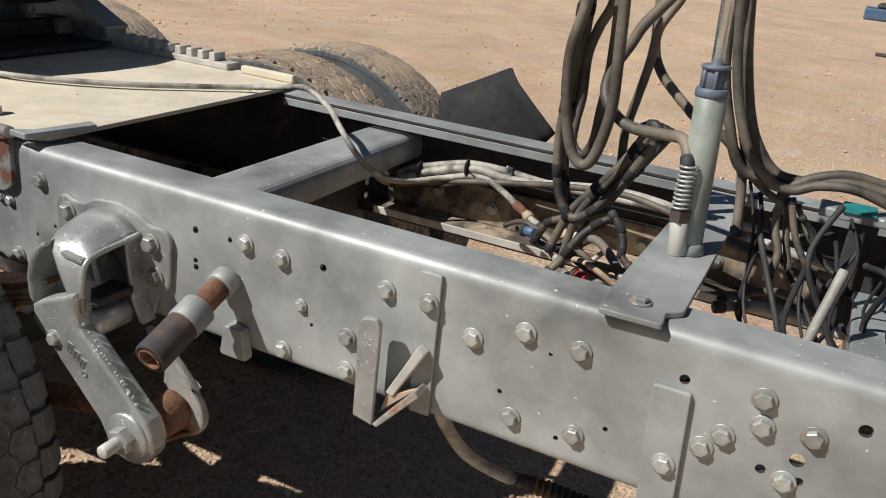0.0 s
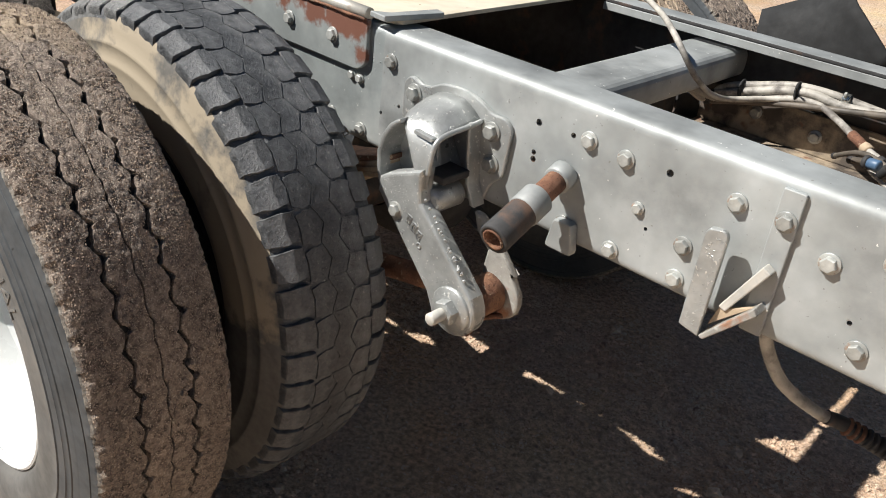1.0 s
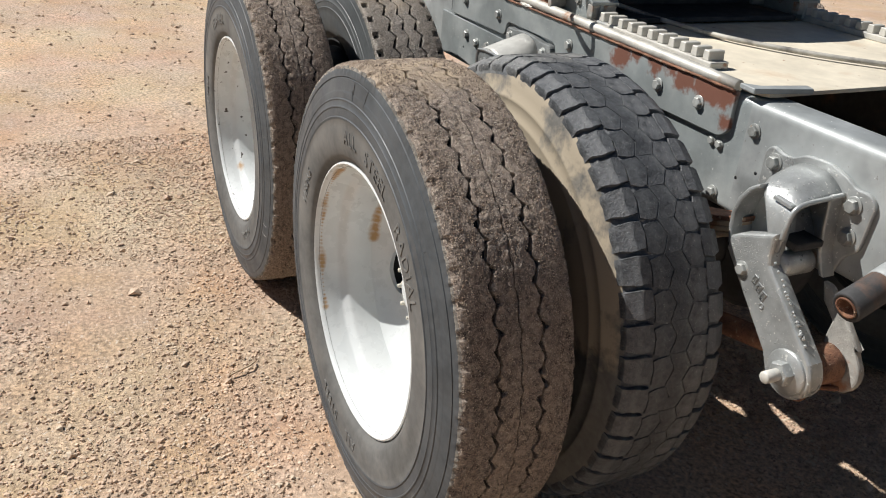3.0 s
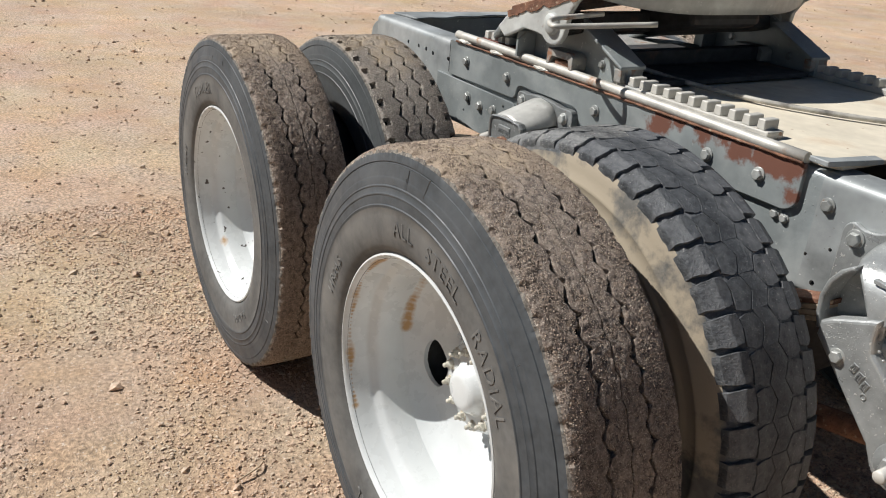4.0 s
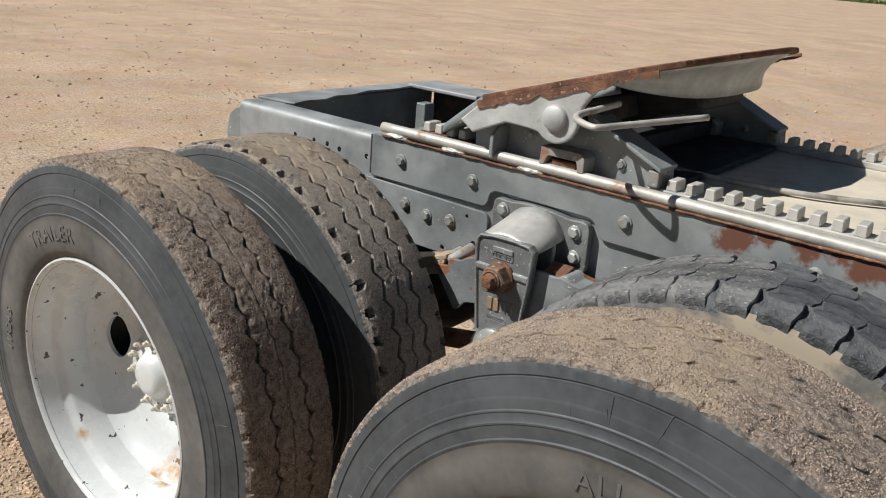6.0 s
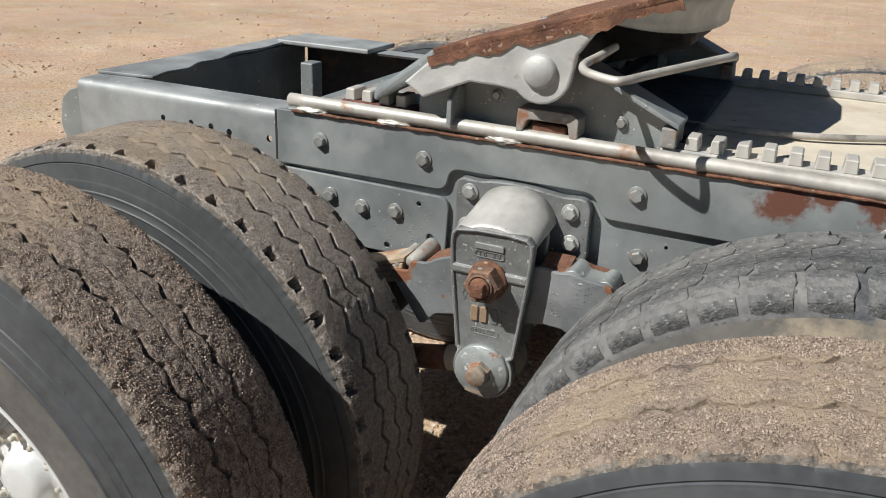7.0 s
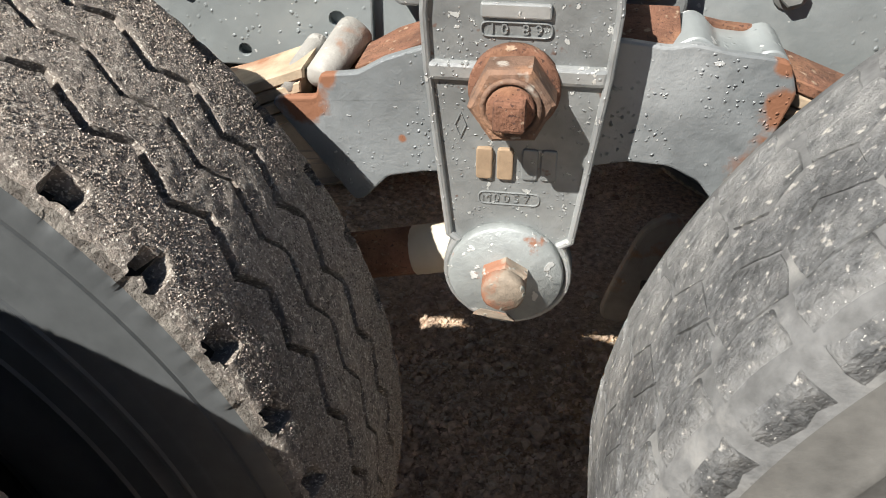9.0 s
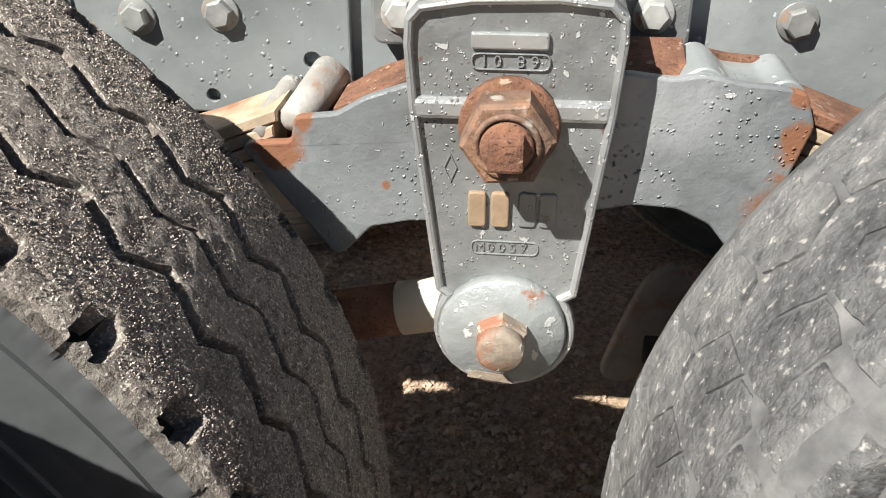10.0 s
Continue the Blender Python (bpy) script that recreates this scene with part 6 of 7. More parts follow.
part("bore", to_mesh(lathe_bm([(0.0, 0.0185), (0.084, 0.0205), (0.088, 0.0205), (0.088, 0.0165), (0.02, 0.0155), (0.02, 0.0)], 24)), m_rust, stub, m=Matrix.Translation(a + d * 0.6) @ Vector((0, 1, 0)).rotation_difference(d).to_matrix().to_4x4())
part("foot", prism_bm(rounded([(1.405, 0.79), (1.465, 0.79), (1.455, 0.85), (1.415, 0.85)], 0.008, 2), "y", -0.452, -0.4305, 0.003), m_silver, stub)

# ---- far mud flap ----
flap = thing("mud_flap", "black rubber mud flap curling up behind the far wheels", "mud flap")
vs, fs = [], []
corners = [Vector(p) for p in ((1.16, 0.84, 1.04), (1.375, 0.86, 1.152), (1.29, 0.80, 0.66), (1.575, 0.78, 1.005))]
for i in range(11):
    for j in range(9):
        u, w = i / 10, j / 8
        p = corners[0].lerp(corners[1], u).lerp(corners[2].lerp(corners[3], u), w)
        vs.append(p + Vector((0.008 * math.sin(math.pi * w) * u, 0.04 * math.sin(math.pi * u) - 0.03 * math.sin(math.pi * w) + 0.03 * max(0.0, 0.2 - w) / 0.2, 0.006 * math.sin(math.pi * w) * u)))
for i in range(10):
    for j in range(8):
        q = i * 9 + j
        fs.append((q, q + 1, q + 10, q + 9))
f = part("rubber_sheet", mesh("rubber_sheet", vs, fs, True), m_flap, flap)
f.modifiers.new("thick", "SOLIDIFY").thickness = 0.008
part("arm", rod_bm((1.25, 0.43, 0.90), (1.28, 0.84, 0.93), 0.015, None, 10), m_black, flap)

# ---- hose pole, hoses and cables behind the cab ----
pole = thing("hose_pole", "grey-green tubular hose support pole on the cross plate", "pole")
b0, b1 = Vector((2.119, -0.138, 1.081)), Vector((2.107, -0.138, 1.338))
ax = (b1 - b0).normalized()
part("tube", rod_bm(b0, b1, 0.0245, 0.0245, 24), m_green, pole)
part("cap", rod_bm(b1 - ax * 0.002, b1 + ax * 0.012, 0.0265, 0.0255, 24), m_polecap, pole, "blue plastic cap")
part("cap_top", rod_bm(b1 + ax * 0.01, b1 + ax * 0.042, 0.0185, 0.0175, 16), m_polecap, pole)
for k in range(6):
    u = ax.orthogonal().normalized()
    u = Matrix.Rotation(k * math.pi / 3, 3, ax) @ u
    part("rib", rod_bm(b1 + ax * 0.011 + u * 0.0195, b1 + ax * 0.040 + u * 0.0185, 0.0035, None, 8), m_polecap, pole)
part("cap_rim", rod_bm(b1 + ax * 0.040, b1 + ax * 0.047, 0.0225, None, 20), m_polecap, pole)
part("rod", rod_bm(b1, b1 + ax * 0.9, 0.0095, None, 16), m_chrome, pole, "bright steel rod")
part("base", rod_bm(b0 - ax * 0.001, b0 + ax * 0.018, 0.030, 0.027, 20), m_green, pole)
gland = thing("hose_fitting", "white-labelled hose fitting with a strain relief spring", "fitting")
coil = [(2.100 + 0.013 * math.cos(t), -0.165 + 0.013 * math.sin(t), 1.155 + 0.0012 * t) for t in np.linspace(0, 62.8, 160)]
part("body", rod_bm((2.109, -0.165, 1.081), (2.103, -0.165, 1.140), 0.015, None, 16), m_rack, gland, "cream taped fitting body")
part("hex", to_mesh(join(None, hex_like(0.018, 0.0, 0.016), Matrix.Rotation(radians(90), 4, "X"))), m_black, gland, m=pose(2.102, -0.165, 1.138))
part("spring", tube_bm(coil, 0.0022, 6, 1, smooth=False), m_bolt, gland, "grey steel strain relief spring")


m_tape = mat("black_taped_cable", (0.036, 0.034, 0.032), 0.55, scale=90, spread=0.35, blotch=14, blotch_amt=0.35, bump=0.4, bump_scale=110, bump_dist=0.003, second=(0.20, 0.168, 0.130), second_scale=9, second_low=0.42, second_high=0.68)
BLACK = "weathered black rubber hose hanging in a loop"
TAPED = "black cable bundled with tape in a loop"
CAB = "weathered black hose running forward to the cab"
THIN = "thin black cable hanging into the frame"


def hose(points, r, material, label, per=10, n=10):
    h = thing("hose", label, "hose", "hoses behind the cab")
    r *= 0.80 if label in (BLACK, CAB) else 1.0
    part("sleeve", tube_bm(points, r, n, per), material, h)
    line = smooth_path(points, 6)
    for i, k in ((0, 1), (len(line) - 1, -1)):
        a = line[i]
        part("end_collar", rod_bm(a, a + (line[i + k] - a).normalized() * r * 2.2, r * 1.22, None, 10), m_black, h)
    if label == TAPED:
        for i in range(5, len(line) - 5, 9):
            part("tape_band", rod_bm(line[i], line[i] + (line[i + 1] - line[i]).normalized() * r * 3.0, r * 1.16, None, 10), m_flap, h, "band of black tape")
    return h


hose([(1.863, -0.08, 1.502), (1.87, -0.08, 1.449), (1.855, -0.08, 1.372), (1.856, -0.08, 1.305), (1.867, -0.08, 1.237), (1.884, -0.08, 1.189), (1.907, -0.082, 1.171), (1.927, -0.085, 1.194), (1.943, -0.089, 1.273), (1.941, -0.093, 1.368), (1.936, -0.096, 1.458), (1.93, -0.1, 1.509)], 0.0125, m_hose, BLACK)
hose([(1.886, 0.02, 1.504), (1.888, 0.016, 1.443), (1.871, 0.011, 1.397), (1.86, 0.007, 1.346), (1.863, 0.002, 1.275), (1.859, -0.002, 1.227), (1.861, -0.007, 1.186), (1.885, -0.011, 1.17), (1.902, -0.016, 1.201), (1.907, -0.02, 1.255), (1.912, -0.02, 1.35), (1.905, -0.02, 1.52)], 0.0115, m_hose, BLACK)
hose([(2.032, 0.0, 1.52), (1.989, -0.008, 1.461), (1.956, -0.015, 1.416), (1.94, -0.022, 1.38), (1.916, -0.03, 1.329), (1.919, -0.048, 1.292), (1.947, -0.065, 1.265), (1.979, -0.083, 1.254), (2.017, -0.1, 1.255), (2.048, -0.116, 1.259), (2.076, -0.133, 1.262), (2.091, -0.149, 1.246), (2.098, -0.165, 1.223)], 0.0125, m_hose, BLACK)
hose([(2.006, 0.06, 1.499), (1.995, 0.057, 1.46), (1.981, 0.054, 1.434), (1.968, 0.051, 1.403), (1.964, 0.049, 1.348), (1.955, 0.046, 1.29), (1.949, 0.043, 1.253), (1.944, 0.04, 1.21), (1.948, 0.03, 1.14), (1.93, 0.01, 1.07), (1.90, 0.0, 1.0)], 0.0105, m_hose, BLACK)
hose([(1.949, 0.1, 1.482), (1.955, 0.09, 1.424), (1.963, 0.08, 1.365), (1.983, 0.07, 1.329), (2.011, 0.06, 1.304), (2.043, 0.05, 1.28), (2.066, 0.04, 1.265), (2.11, 0.03, 1.25), (2.16, 0.02, 1.20), (2.18, 0.0, 1.08)], 0.011, m_hose, BLACK)
hose([(1.858, -0.05, 1.53), (1.85, -0.04, 1.42), (1.842, -0.02, 1.30), (1.838, -0.02, 1.205), (1.845, -0.025, 1.137), (1.86, -0.029, 1.085), (1.889, -0.034, 1.054), (1.926, -0.038, 1.076), (1.966, -0.043, 1.13), (1.998, -0.048, 1.186), (2.021, -0.048, 1.236), (2.013, -0.043, 1.257), (2.0, -0.038, 1.247), (1.985, -0.034, 1.209), (1.948, -0.029, 1.149), (1.911, -0.025, 1.102), (1.879, -0.02, 1.053), (1.85, -0.02, 0.97)], 0.0085, m_tape, TAPED)
hose([(1.859, -0.03, 1.53), (1.851, -0.02, 1.42), (1.843, 0.0, 1.30), (1.839, 0.0, 1.196), (1.849, -0.003, 1.122), (1.867, -0.007, 1.064), (1.898, -0.01, 1.053), (1.935, -0.013, 1.074), (1.973, -0.017, 1.136), (2.008, -0.02, 1.192), (2.033, -0.023, 1.234), (2.029, -0.027, 1.249), (2.012, -0.03, 1.244), (1.99, -0.04, 1.20), (1.95, -0.03, 1.14), (1.90, -0.03, 1.06), (1.88, -0.03, 0.95)], 0.008, m_tape, TAPED)
hose([(1.862, -0.01, 1.53), (1.854, 0.0, 1.42), (1.846, 0.02, 1.30), (1.842, 0.02, 1.182), (1.852, 0.017, 1.106), (1.868, 0.013, 1.071), (1.895, 0.01, 1.07), (1.936, 0.007, 1.126), (1.974, 0.003, 1.186), (1.998, 0.0, 1.228), (2.012, -0.01, 1.24), (2.0, -0.02, 1.20), (1.95, -0.01, 1.12), (1.90, 0.0, 1.0)], 0.0075, m_tape, TAPED)
hose([(1.981, -0.05, 1.082), (1.951, -0.062, 1.066), (1.918, -0.075, 1.028), (1.896, -0.087, 0.985), (1.874, -0.1, 0.955)], 0.008, m_tape, TAPED)
hose([(1.967, -0.06, 1.092), (1.989, -0.07, 1.073), (2.003, -0.08, 1.047), (2.008, -0.09, 1.024), (2.032, -0.1, 1.009)], 0.007, m_tape, TAPED)
hose([(1.88, 0.0, 1.042), (1.839, 0.01, 1.021), (1.816, 0.02, 0.991), (1.808, 0.03, 0.964), (1.838, 0.04, 0.956), (1.897, 0.05, 0.976)], 0.008, m_tape, TAPED)
hose([(2.089, 0.0, 1.527), (2.094, 0.0, 1.475), (2.093, 0.0, 1.42), (2.104, 0.0, 1.347), (2.127, 0.0, 1.274), (2.155, 0.0, 1.209), (2.197, 0.005, 1.189), (2.239, 0.016, 1.182), (2.279, 0.027, 1.204), (2.329, 0.038, 1.217), (2.389, 0.049, 1.21), (2.453, 0.06, 1.203)], 0.0115, m_tape, CAB)
hose([(2.108, 0.02, 1.529), (2.114, 0.02, 1.476), (2.129, 0.02, 1.387), (2.154, 0.02, 1.295), (2.18, 0.02, 1.241), (2.217, 0.022, 1.202), (2.263, 0.027, 1.195), (2.332, 0.031, 1.206), (2.392, 0.036, 1.2), (2.455, 0.04, 1.194)], 0.0115, m_tape, CAB)
hose([(2.102, -0.02, 1.528), (2.105, -0.02, 1.477), (2.118, -0.02, 1.389), (2.139, -0.02, 1.308), (2.171, -0.02, 1.237), (2.211, -0.018, 1.198), (2.25, -0.013, 1.186), (2.291, -0.009, 1.202), (2.35, -0.004, 1.205), (2.423, 0.0, 1.182)], 0.0105, m_tape, CAB)
hose([(2.116, 0.03, 1.421), (2.129, 0.028, 1.338), (2.146, 0.027, 1.263), (2.174, 0.025, 1.198), (2.204, 0.023, 1.169), (2.241, 0.022, 1.152), (2.262, 0.02, 1.145)], 0.008, m_tape, CAB)
hose([(2.237, 0.0, 1.177), (2.239, -0.017, 1.121), (2.255, -0.033, 1.078), (2.249, -0.05, 1.03)], 0.007, m_tape, THIN)
hose([(2.253, 0.0, 1.171), (2.271, -0.012, 1.117), (2.296, -0.025, 1.076), (2.326, -0.038, 1.047), (2.363, -0.05, 1.026)], 0.006, m_tape, THIN)
hose([(2.263, 0.02, 1.158), (2.295, 0.007, 1.108), (2.332, -0.007, 1.07), (2.364, -0.02, 1.052)], 0.005, m_tape, THIN)
hose([(2.248, 0.02, 1.165), (2.26, 0.0, 1.101), (2.279, -0.02, 1.049)], 0.006, m_tape, THIN)
for k in range(15):
    x, y = 2.18 + 0.019 * k, 0.02 + 0.05 * math.sin(k * 2.1)
    q = [rng.uniform(-0.05, 0.05) for _ in range(6)]
    hose([(x, y, 1.18 - 0.03 * (k % 4)), (x + q[0], y - 0.04 + q[1], 1.10), (x + 0.02 + q[2], y - 0.09 + q[3], 1.00), (x + 0.06 + q[4], y - 0.13 + q[5], 0.93), (x + 0.14, y - 0.2 + q[1], 0.88)], 0.0028 + 0.0012 * (k % 3), (m_black, m_flap)[k % 2], THIN, 6, 8)
for k in range(7):
    y, z = 0.06 - 0.07 * k + 0.1, 0.90 + 0.02 * math.sin(k * 2.3)
    hose([(2.17, y - 0.08, z + 0.02), (2.27, y - 0.03, z + 0.05 * math.cos(k)), (2.41, y, z), (2.63, y + 0.04, z + 0.02)], 0.008 + 0.002 * (k % 2), (m_hose, m_greyhose, m_rustpaint)[k % 3], "grimy hose in the frame", 6, 8)
# air lines along the far rail
LINE = "dirty white air line clipped along the rail"
hose([(1.21, 0.33, 0.942), (1.25, 0.339, 0.911), (1.289, 0.347, 0.899), (1.331, 0.356, 0.94), (1.424, 0.361, 0.971), (1.5, 0.364, 0.99), (1.59, 0.367, 0.992), (1.731, 0.37, 0.982), (1.95, 0.36, 0.99), (2.3, 0.34, 1.0)], 0.0095, m_greyhose, LINE, 6, 8)
hose([(1.237, 0.33, 0.925), (1.312, 0.335, 0.91), (1.406, 0.34, 0.933), (1.496, 0.345, 0.961), (1.556, 0.35, 0.965), (1.618, 0.313, 0.956), (1.667, 0.275, 0.946), (1.716, 0.238, 0.936), (1.765, 0.2, 0.932)], 0.008, m_greyhose, LINE, 6, 8)
hose([(1.293, 0.34, 0.908), (1.37, 0.346, 0.939), (1.461, 0.351, 0.97), (1.535, 0.357, 0.982), (1.614, 0.351, 0.977), (1.741, 0.334, 0.996), (1.846, 0.317, 1.015), (1.967, 0.3, 1.021), (2.15, 0.28, 1.0), (2.4, 0.25, 0.98)], 0.0105, m_greyhose, LINE, 6, 8)
hose([(1.288, 0.35, 0.892), (1.404, 0.347, 0.925), (1.514, 0.343, 0.951), (1.634, 0.34, 0.974), (1.769, 0.31, 1.005), (1.907, 0.28, 1.025), (2.015, 0.25, 1.02), (2.2, 0.2, 0.99), (2.4, 0.18, 0.96)], 0.008, m_hose, LINE, 6, 8)
clamp = thing("hose_clamp", "bright steel clamp round the air lines on the rail", "clamp")
part("band", rod_bm((1.600, 0.362, 0.992), (1.618, 0.363, 0.992), 0.0135, None, 16), m_chrome, clamp)
part("screw", rod_bm((1.609, 0.345, 0.998), (1.609, 0.345, 1.012), 0.004, None, 8), m_bolt, clamp)
for x, y, z in ((1.50, 0.36, 0.976), (1.372, 0.352, 0.945)):
    tie = thing("cable_tie", "black tie round the air lines on the rail", "cable tie", "cable ties")
    part("loop", rod_bm((x, y, z), (x + 0.006, y, z + 0.001), 0.026, None, 16), m_flap, tie)
    part("tail", rod_bm((x + 0.003, y - 0.024, z + 0.01), (x + 0.01, y - 0.04, z + 0.022), 0.0022, None, 6), m_flap, tie)
coupling = thing("hose_coupling", "rusty coupling at the end of the white air line", "fitting")
part("sleeve", rod_bm((1.667, 0.275, 0.946), (1.708, 0.244, 0.938), 0.0115, 0.0105, 14), m_rust, coupling)
part("nut", rod_bm((1.706, 0.246, 0.938), (1.722, 0.233, 0.935), 0.0135, None, 6), m_tan, coupling)
for k in range(10):
    a = k * 1.3
    hose([(1.64 + 0.04 * k, 0.30 - 0.02 * k, 0.88 + 0.01 * (k % 3)), (1.74 + 0.03 * k, 0.16 + 0.03 * math.sin(a), 0.92 + 0.03 * math.cos(a)), (1.86 + 0.02 * k, 0.05 + 0.04 * math.cos(a), 0.93 + 0.02 * math.sin(a * 2)), (1.99 + 0.012 * k, 0.02 + 0.08 * math.sin(a * 0.7), 0.90 + 0.03 * math.sin(a))],
         0.006 + 0.0018 * (k % 3), (m_hose, m_hose, m_greyhose, m_tan)[k % 4], "tangled cable between the frame rails", 6, 8)
hose([(1.23, 0.05, 0.80), (1.30, 0.02, 0.855), (1.38, 0.0, 0.87), (1.47, -0.02, 0.80)], 0.010, m_hose, "black hose crossing under the cross member", 8, 8)
for x, y, z, mm, lab in ((1.755, 0.10, 0.955, m_bluecap, "small blue plastic connector"), (1.86, 0.11, 0.965, m_deck, "small cream plastic connector"), (1.90, 0.02, 0.92, m_red, "small red plastic connector"), (1.82, 0.15, 0.95, m_tan, "dusty brass elbow fitting")):
    fit_ = thing("connector", lab, "connector")
    part("body", rod_bm((x, y, z), (x + 0.028, y - 0.012, z + 0.004), 0.011, None, 12), mm, fit_)
    part("collar", rod_bm((x - 0.004, y + 0.0015, z - 0.0005), (x + 0.006, y - 0.0025, z + 0.001), 0.014, None, 12), m_black, fit_)
stud = thing("frame_stud", "silver stud bolt on the far rail", "bolt")
part("shank", rod_bm((1.315, 0.42, 0.985), (1.315, 0.33, 0.985), 0.009, None, 12), m_chrome, stud)
part("nut", to_mesh(hex_like(0.016, 0.33, 0.312)), m_chrome, stud, m=pose(1.315, 0, 0.985))
tbox = thing("valve_box", "silver painted steel box standing between the rails", "box")
part("body", box_bm((2.398, -0.27, 0.80), (2.72, 0.10, 0.985), 0.010), m_castsilver, tbox)
part("lid", box_bm((2.392, -0.275, 0.986), (2.726, 0.105, 1.0), 0.004), m_grey, tbox, "grey lid")
part("lever", rod_bm((2.31, -0.25, 0.91), (2.355, -0.16, 1.12), 0.008, None, 10), m_rustpaint, tbox)
tray = thing("cab_bracket", "mint and silver painted bracket on the far rail", "bracket")
part("arm", box_bm((2.30, 0.20, 1.095), (2.72, 0.26, 1.115), 0.004), m_silver, tray)
part("tab", box_bm((2.34, 0.195, 1.112), (2.40, 0.265, 1.118), 0.002), m_teal, tray)
part("post", box_bm((2.36, 0.215, 0.86), (2.41, 0.245, 1.095), 0.004), m_black, tray)
white = thing("silver_tank", "silver painted cylinder hanging under the near rail", "tank")
part("shell", to_mesh(lathe_bm([(0.0, 0.0), (0.002, 0.055), (0.010, 0.085), (0.024, 0.098), (0.04, 0.102), (0.20, 0.102), (0.22, 0.09), (0.23, 0.0)], 40)), m_bolt, white, m=pose(2.092, -0.31, 0.568, 0, 0, -90))
part("band", to_mesh(lathe_bm([(0.12, 0.1025), (0.12, 0.105), (0.155, 0.105), (0.155, 0.1025)], 40, True)), m_black, white, "black hanger strap", m=pose(2.092, -0.31, 0.568, 0, 0, -90))
part("hanger", box_bm((2.215, -0.345, 0.655), (2.245, -0.335, 0.81), 0.002), m_black, white)
tank = thing("air_tank", "dark air tank hanging under the frame", "tank")
part("shell", to_mesh(lathe_bm([(-0.36, 0.0), (-0.355, 0.08), (-0.33, 0.12), (-0.30, 0.135), (0.30, 0.135), (0.33, 0.12), (0.36, 0.0)], 32)), m_black, tank, m=pose(2.62, 0.10, 0.76))
# pipe hanging under the near rail
drop = thing("drain_hose", "grey hose with a ribbed end hanging under the rail", "hose")
part("sleeve", tube_bm([(1.806, -0.385, 0.83), (1.812, -0.36, 0.761), (1.84, -0.33, 0.692), (1.869, -0.30, 0.652), (1.912, -0.27, 0.622), (1.93, -0.255, 0.614)], 0.0115, 10, 8), m_greyhose, drop)
bm = tube_bm([(1.925, -0.26, 0.616), (1.952, -0.24, 0.606), (1.991, -0.22, 0.586), (2.029, -0.20, 0.568), (2.10, -0.17, 0.55), (2.26, -0.11, 0.55), (2.45, -0.03, 0.60), (2.56, 0.03, 0.68)], 0.0135, 12, 8)
part("ribbed_end", bm, m_black, drop)
for k in range(14):
    q = Vector((1.955, -0.2385, 0.604)).lerp(Vector((2.10, -0.17, 0.55)), k / 13)
    part("rib", rod_bm(q, q + Vector((0.005, 0.0025, -0.002)), 0.018, None, 14), m_rust if k < 3 else m_black, drop)

twig = thing("twig", "dry bent twig lying on the gravel", "twig")
part("stem", tube_bm([(0.078, -1.408, 0.008), (0.070, -1.378, 0.013), (0.054, -1.345, 0.012), (0.028, -1.321, 0.006)], 0.003, 6, 5), m_tan, twig)
# ---- far yard ----
trough = thing("trough", "small blue plastic trough far off on the yard", "trough")
part("tub", box_bm((2.2, 25.6, 0.0), (3.9, 26.6, 0.32), 0.05), m_bluecap, trough)
part("dark_load", box_bm((2.5, 25.7, 0.28), (3.7, 26.5, 0.46), 0.1), m_black, trough)
log = thing("stick", "dark stick lying far off on the sand", "stick")
part("stem", rod_bm((2.6, 15.4, 0.02), (3.5, 15.2, 0.06), 0.04, 0.025, 8), m_black, log)

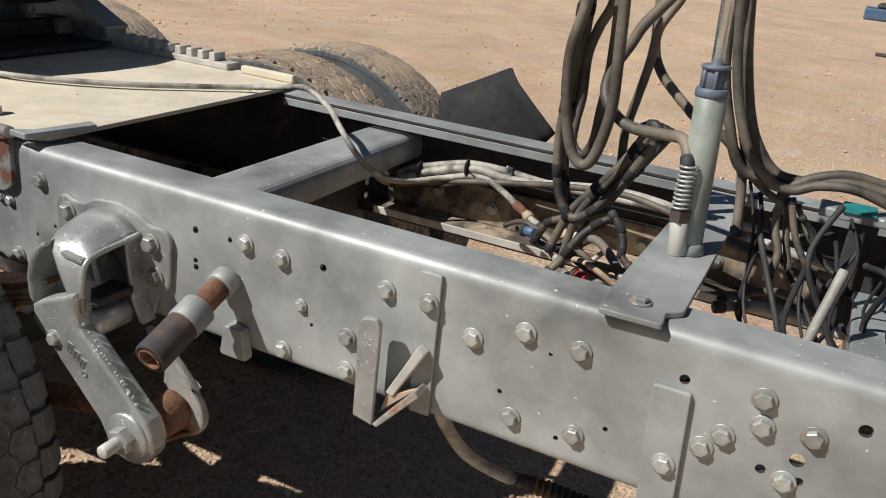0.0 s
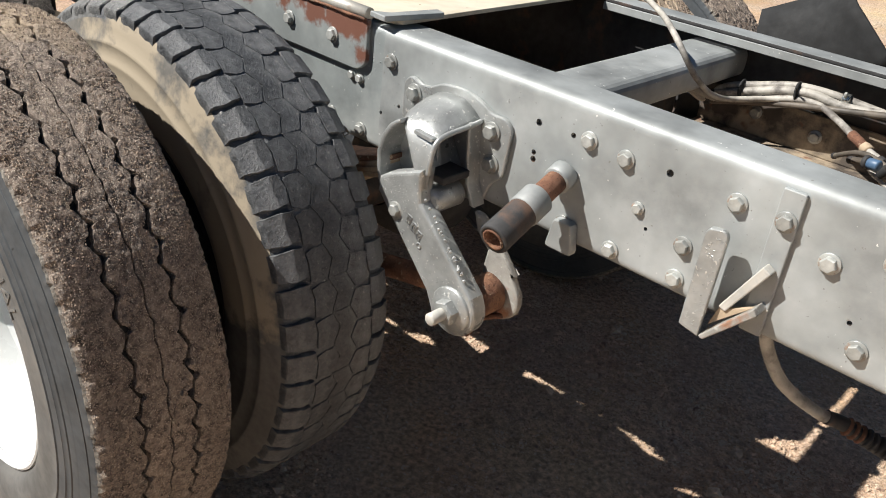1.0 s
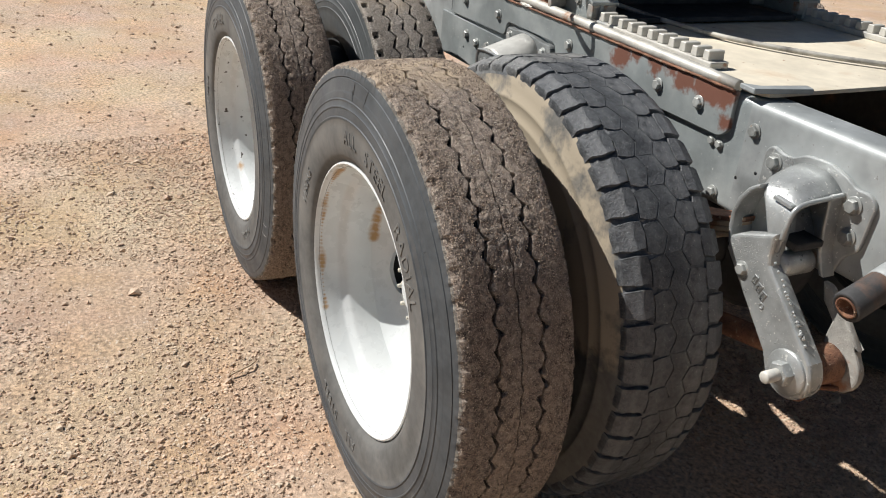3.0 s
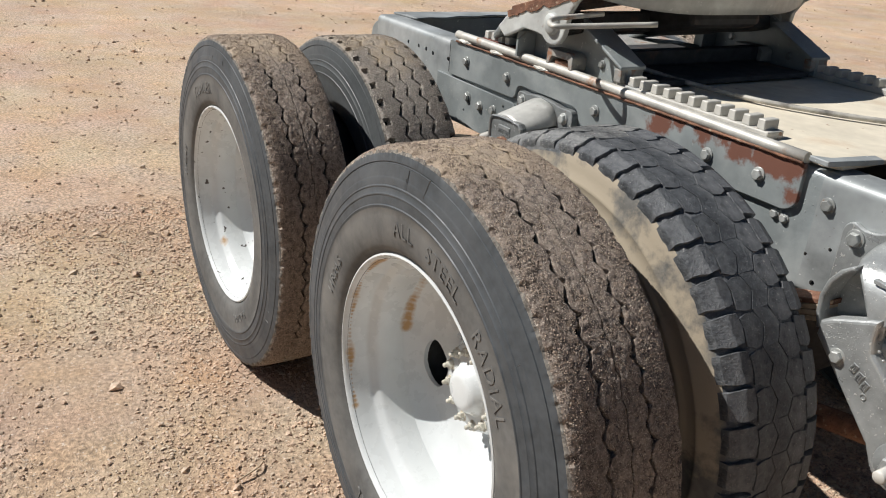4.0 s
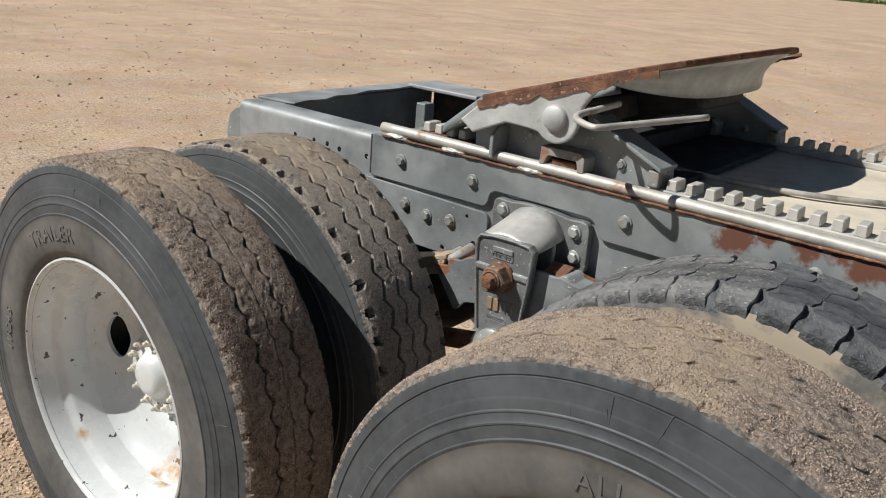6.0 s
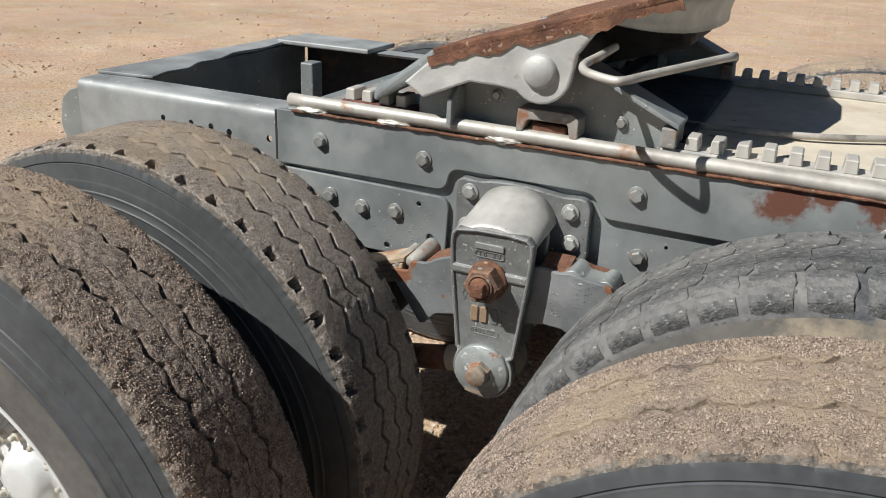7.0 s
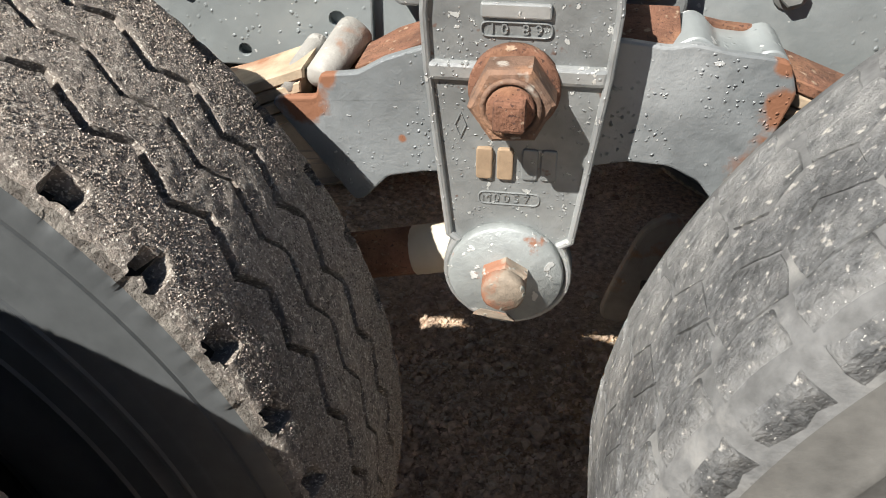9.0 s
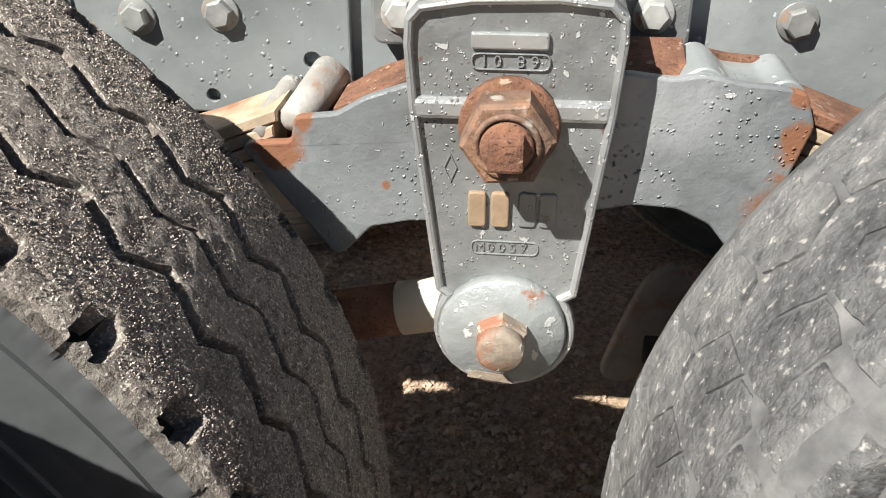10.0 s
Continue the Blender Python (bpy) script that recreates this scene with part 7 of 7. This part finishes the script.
# ---- lugs of the inner front tyre, last ----
lug_tyre_ob = [o for o in w_front_in.children if o.name.startswith("tyre")][0]
outs = [
    [(-0.028, -0.124), (0.024, -0.124), (0.029, -0.096), (0.0255, -0.0685), (-0.004, -0.0655), (-0.030, -0.0705), (-0.031, -0.096)],
    [(-0.0245, -0.0680), (-0.004, -0.0640), (0.028, -0.0668), (0.0345, -0.048), (0.0325, -0.0300), (0.0, -0.0140), (-0.0300, -0.0295), (-0.030, -0.048)],
    [(-0.0340, -0.0285), (0.0, -0.0118), (0.0340, -0.0285), (0.0340, 0.0118), (0.0, 0.0285), (-0.0340, 0.0118)],
    [(-0.0300, 0.0300), (0.0, 0.0140), (0.0325, 0.0300), (0.0345, 0.048), (0.028, 0.0668), (-0.004, 0.0640), (-0.0245, 0.0680), (-0.030, 0.048)],
    [(-0.031, 0.0705), (-0.004, 0.0655), (0.0255, 0.0685), (0.030, 0.095), (0.024, 0.124), (-0.026, 0.124), (-0.028, 0.095)],
]
LUGS = 50
for k, o in enumerate(outs):
    inner = k in (1, 2, 3)
    kinds = []
    for j in range(5):
        fine = [(u0 + (u1 - u0) * q / 4, v0 + (v1 - v0) * q / 4) for (u0, v0), (u1, v1) in zip(o, o[1:] + o[:1]) for q in range(4)]
        wob = [(u + 0.0016 * noise.noise((u * 90, v * 90, j * 3.1)) + 0.0009 * noise.noise((u * 300, v * 300, j * 7.7)), v + 0.0016 * noise.noise((u * 90, v * 90, j * 3.1 + 9)) + 0.0009 * noise.noise((u * 300, v * 300, j * 5.1 + 4))) for u, v in fine]
        kinds.append(tread_block(wob, 0.524 if inner else 0.497, 0.5452 + 0.0004 * (j % 3), 0.0010 if inner else 0.0026, (0.95, 0.982, 0.992, 0.982, 0.95)[k]))
    for me in kinds[:5]:
        kinds.append(me.copy())
        me.materials.append(m_lug)
        kinds[-1].materials.append(m_lug_dust_lit)
    for i in range(LUGS):
        a = 360.0 / LUGS * (i + (0.5, 0.60, 0.60, 0.10, 0.0)[k]) + rng.uniform(-0.12, 0.12)
        rear = 245 < a % 360 < 358
        pick = kinds[int(rng.integers(5)) + (5 if rear else 0)]
        part("tread_block", pick, None, lug_tyre_ob, m=pose(0, 0, 0, 0, a, 0))
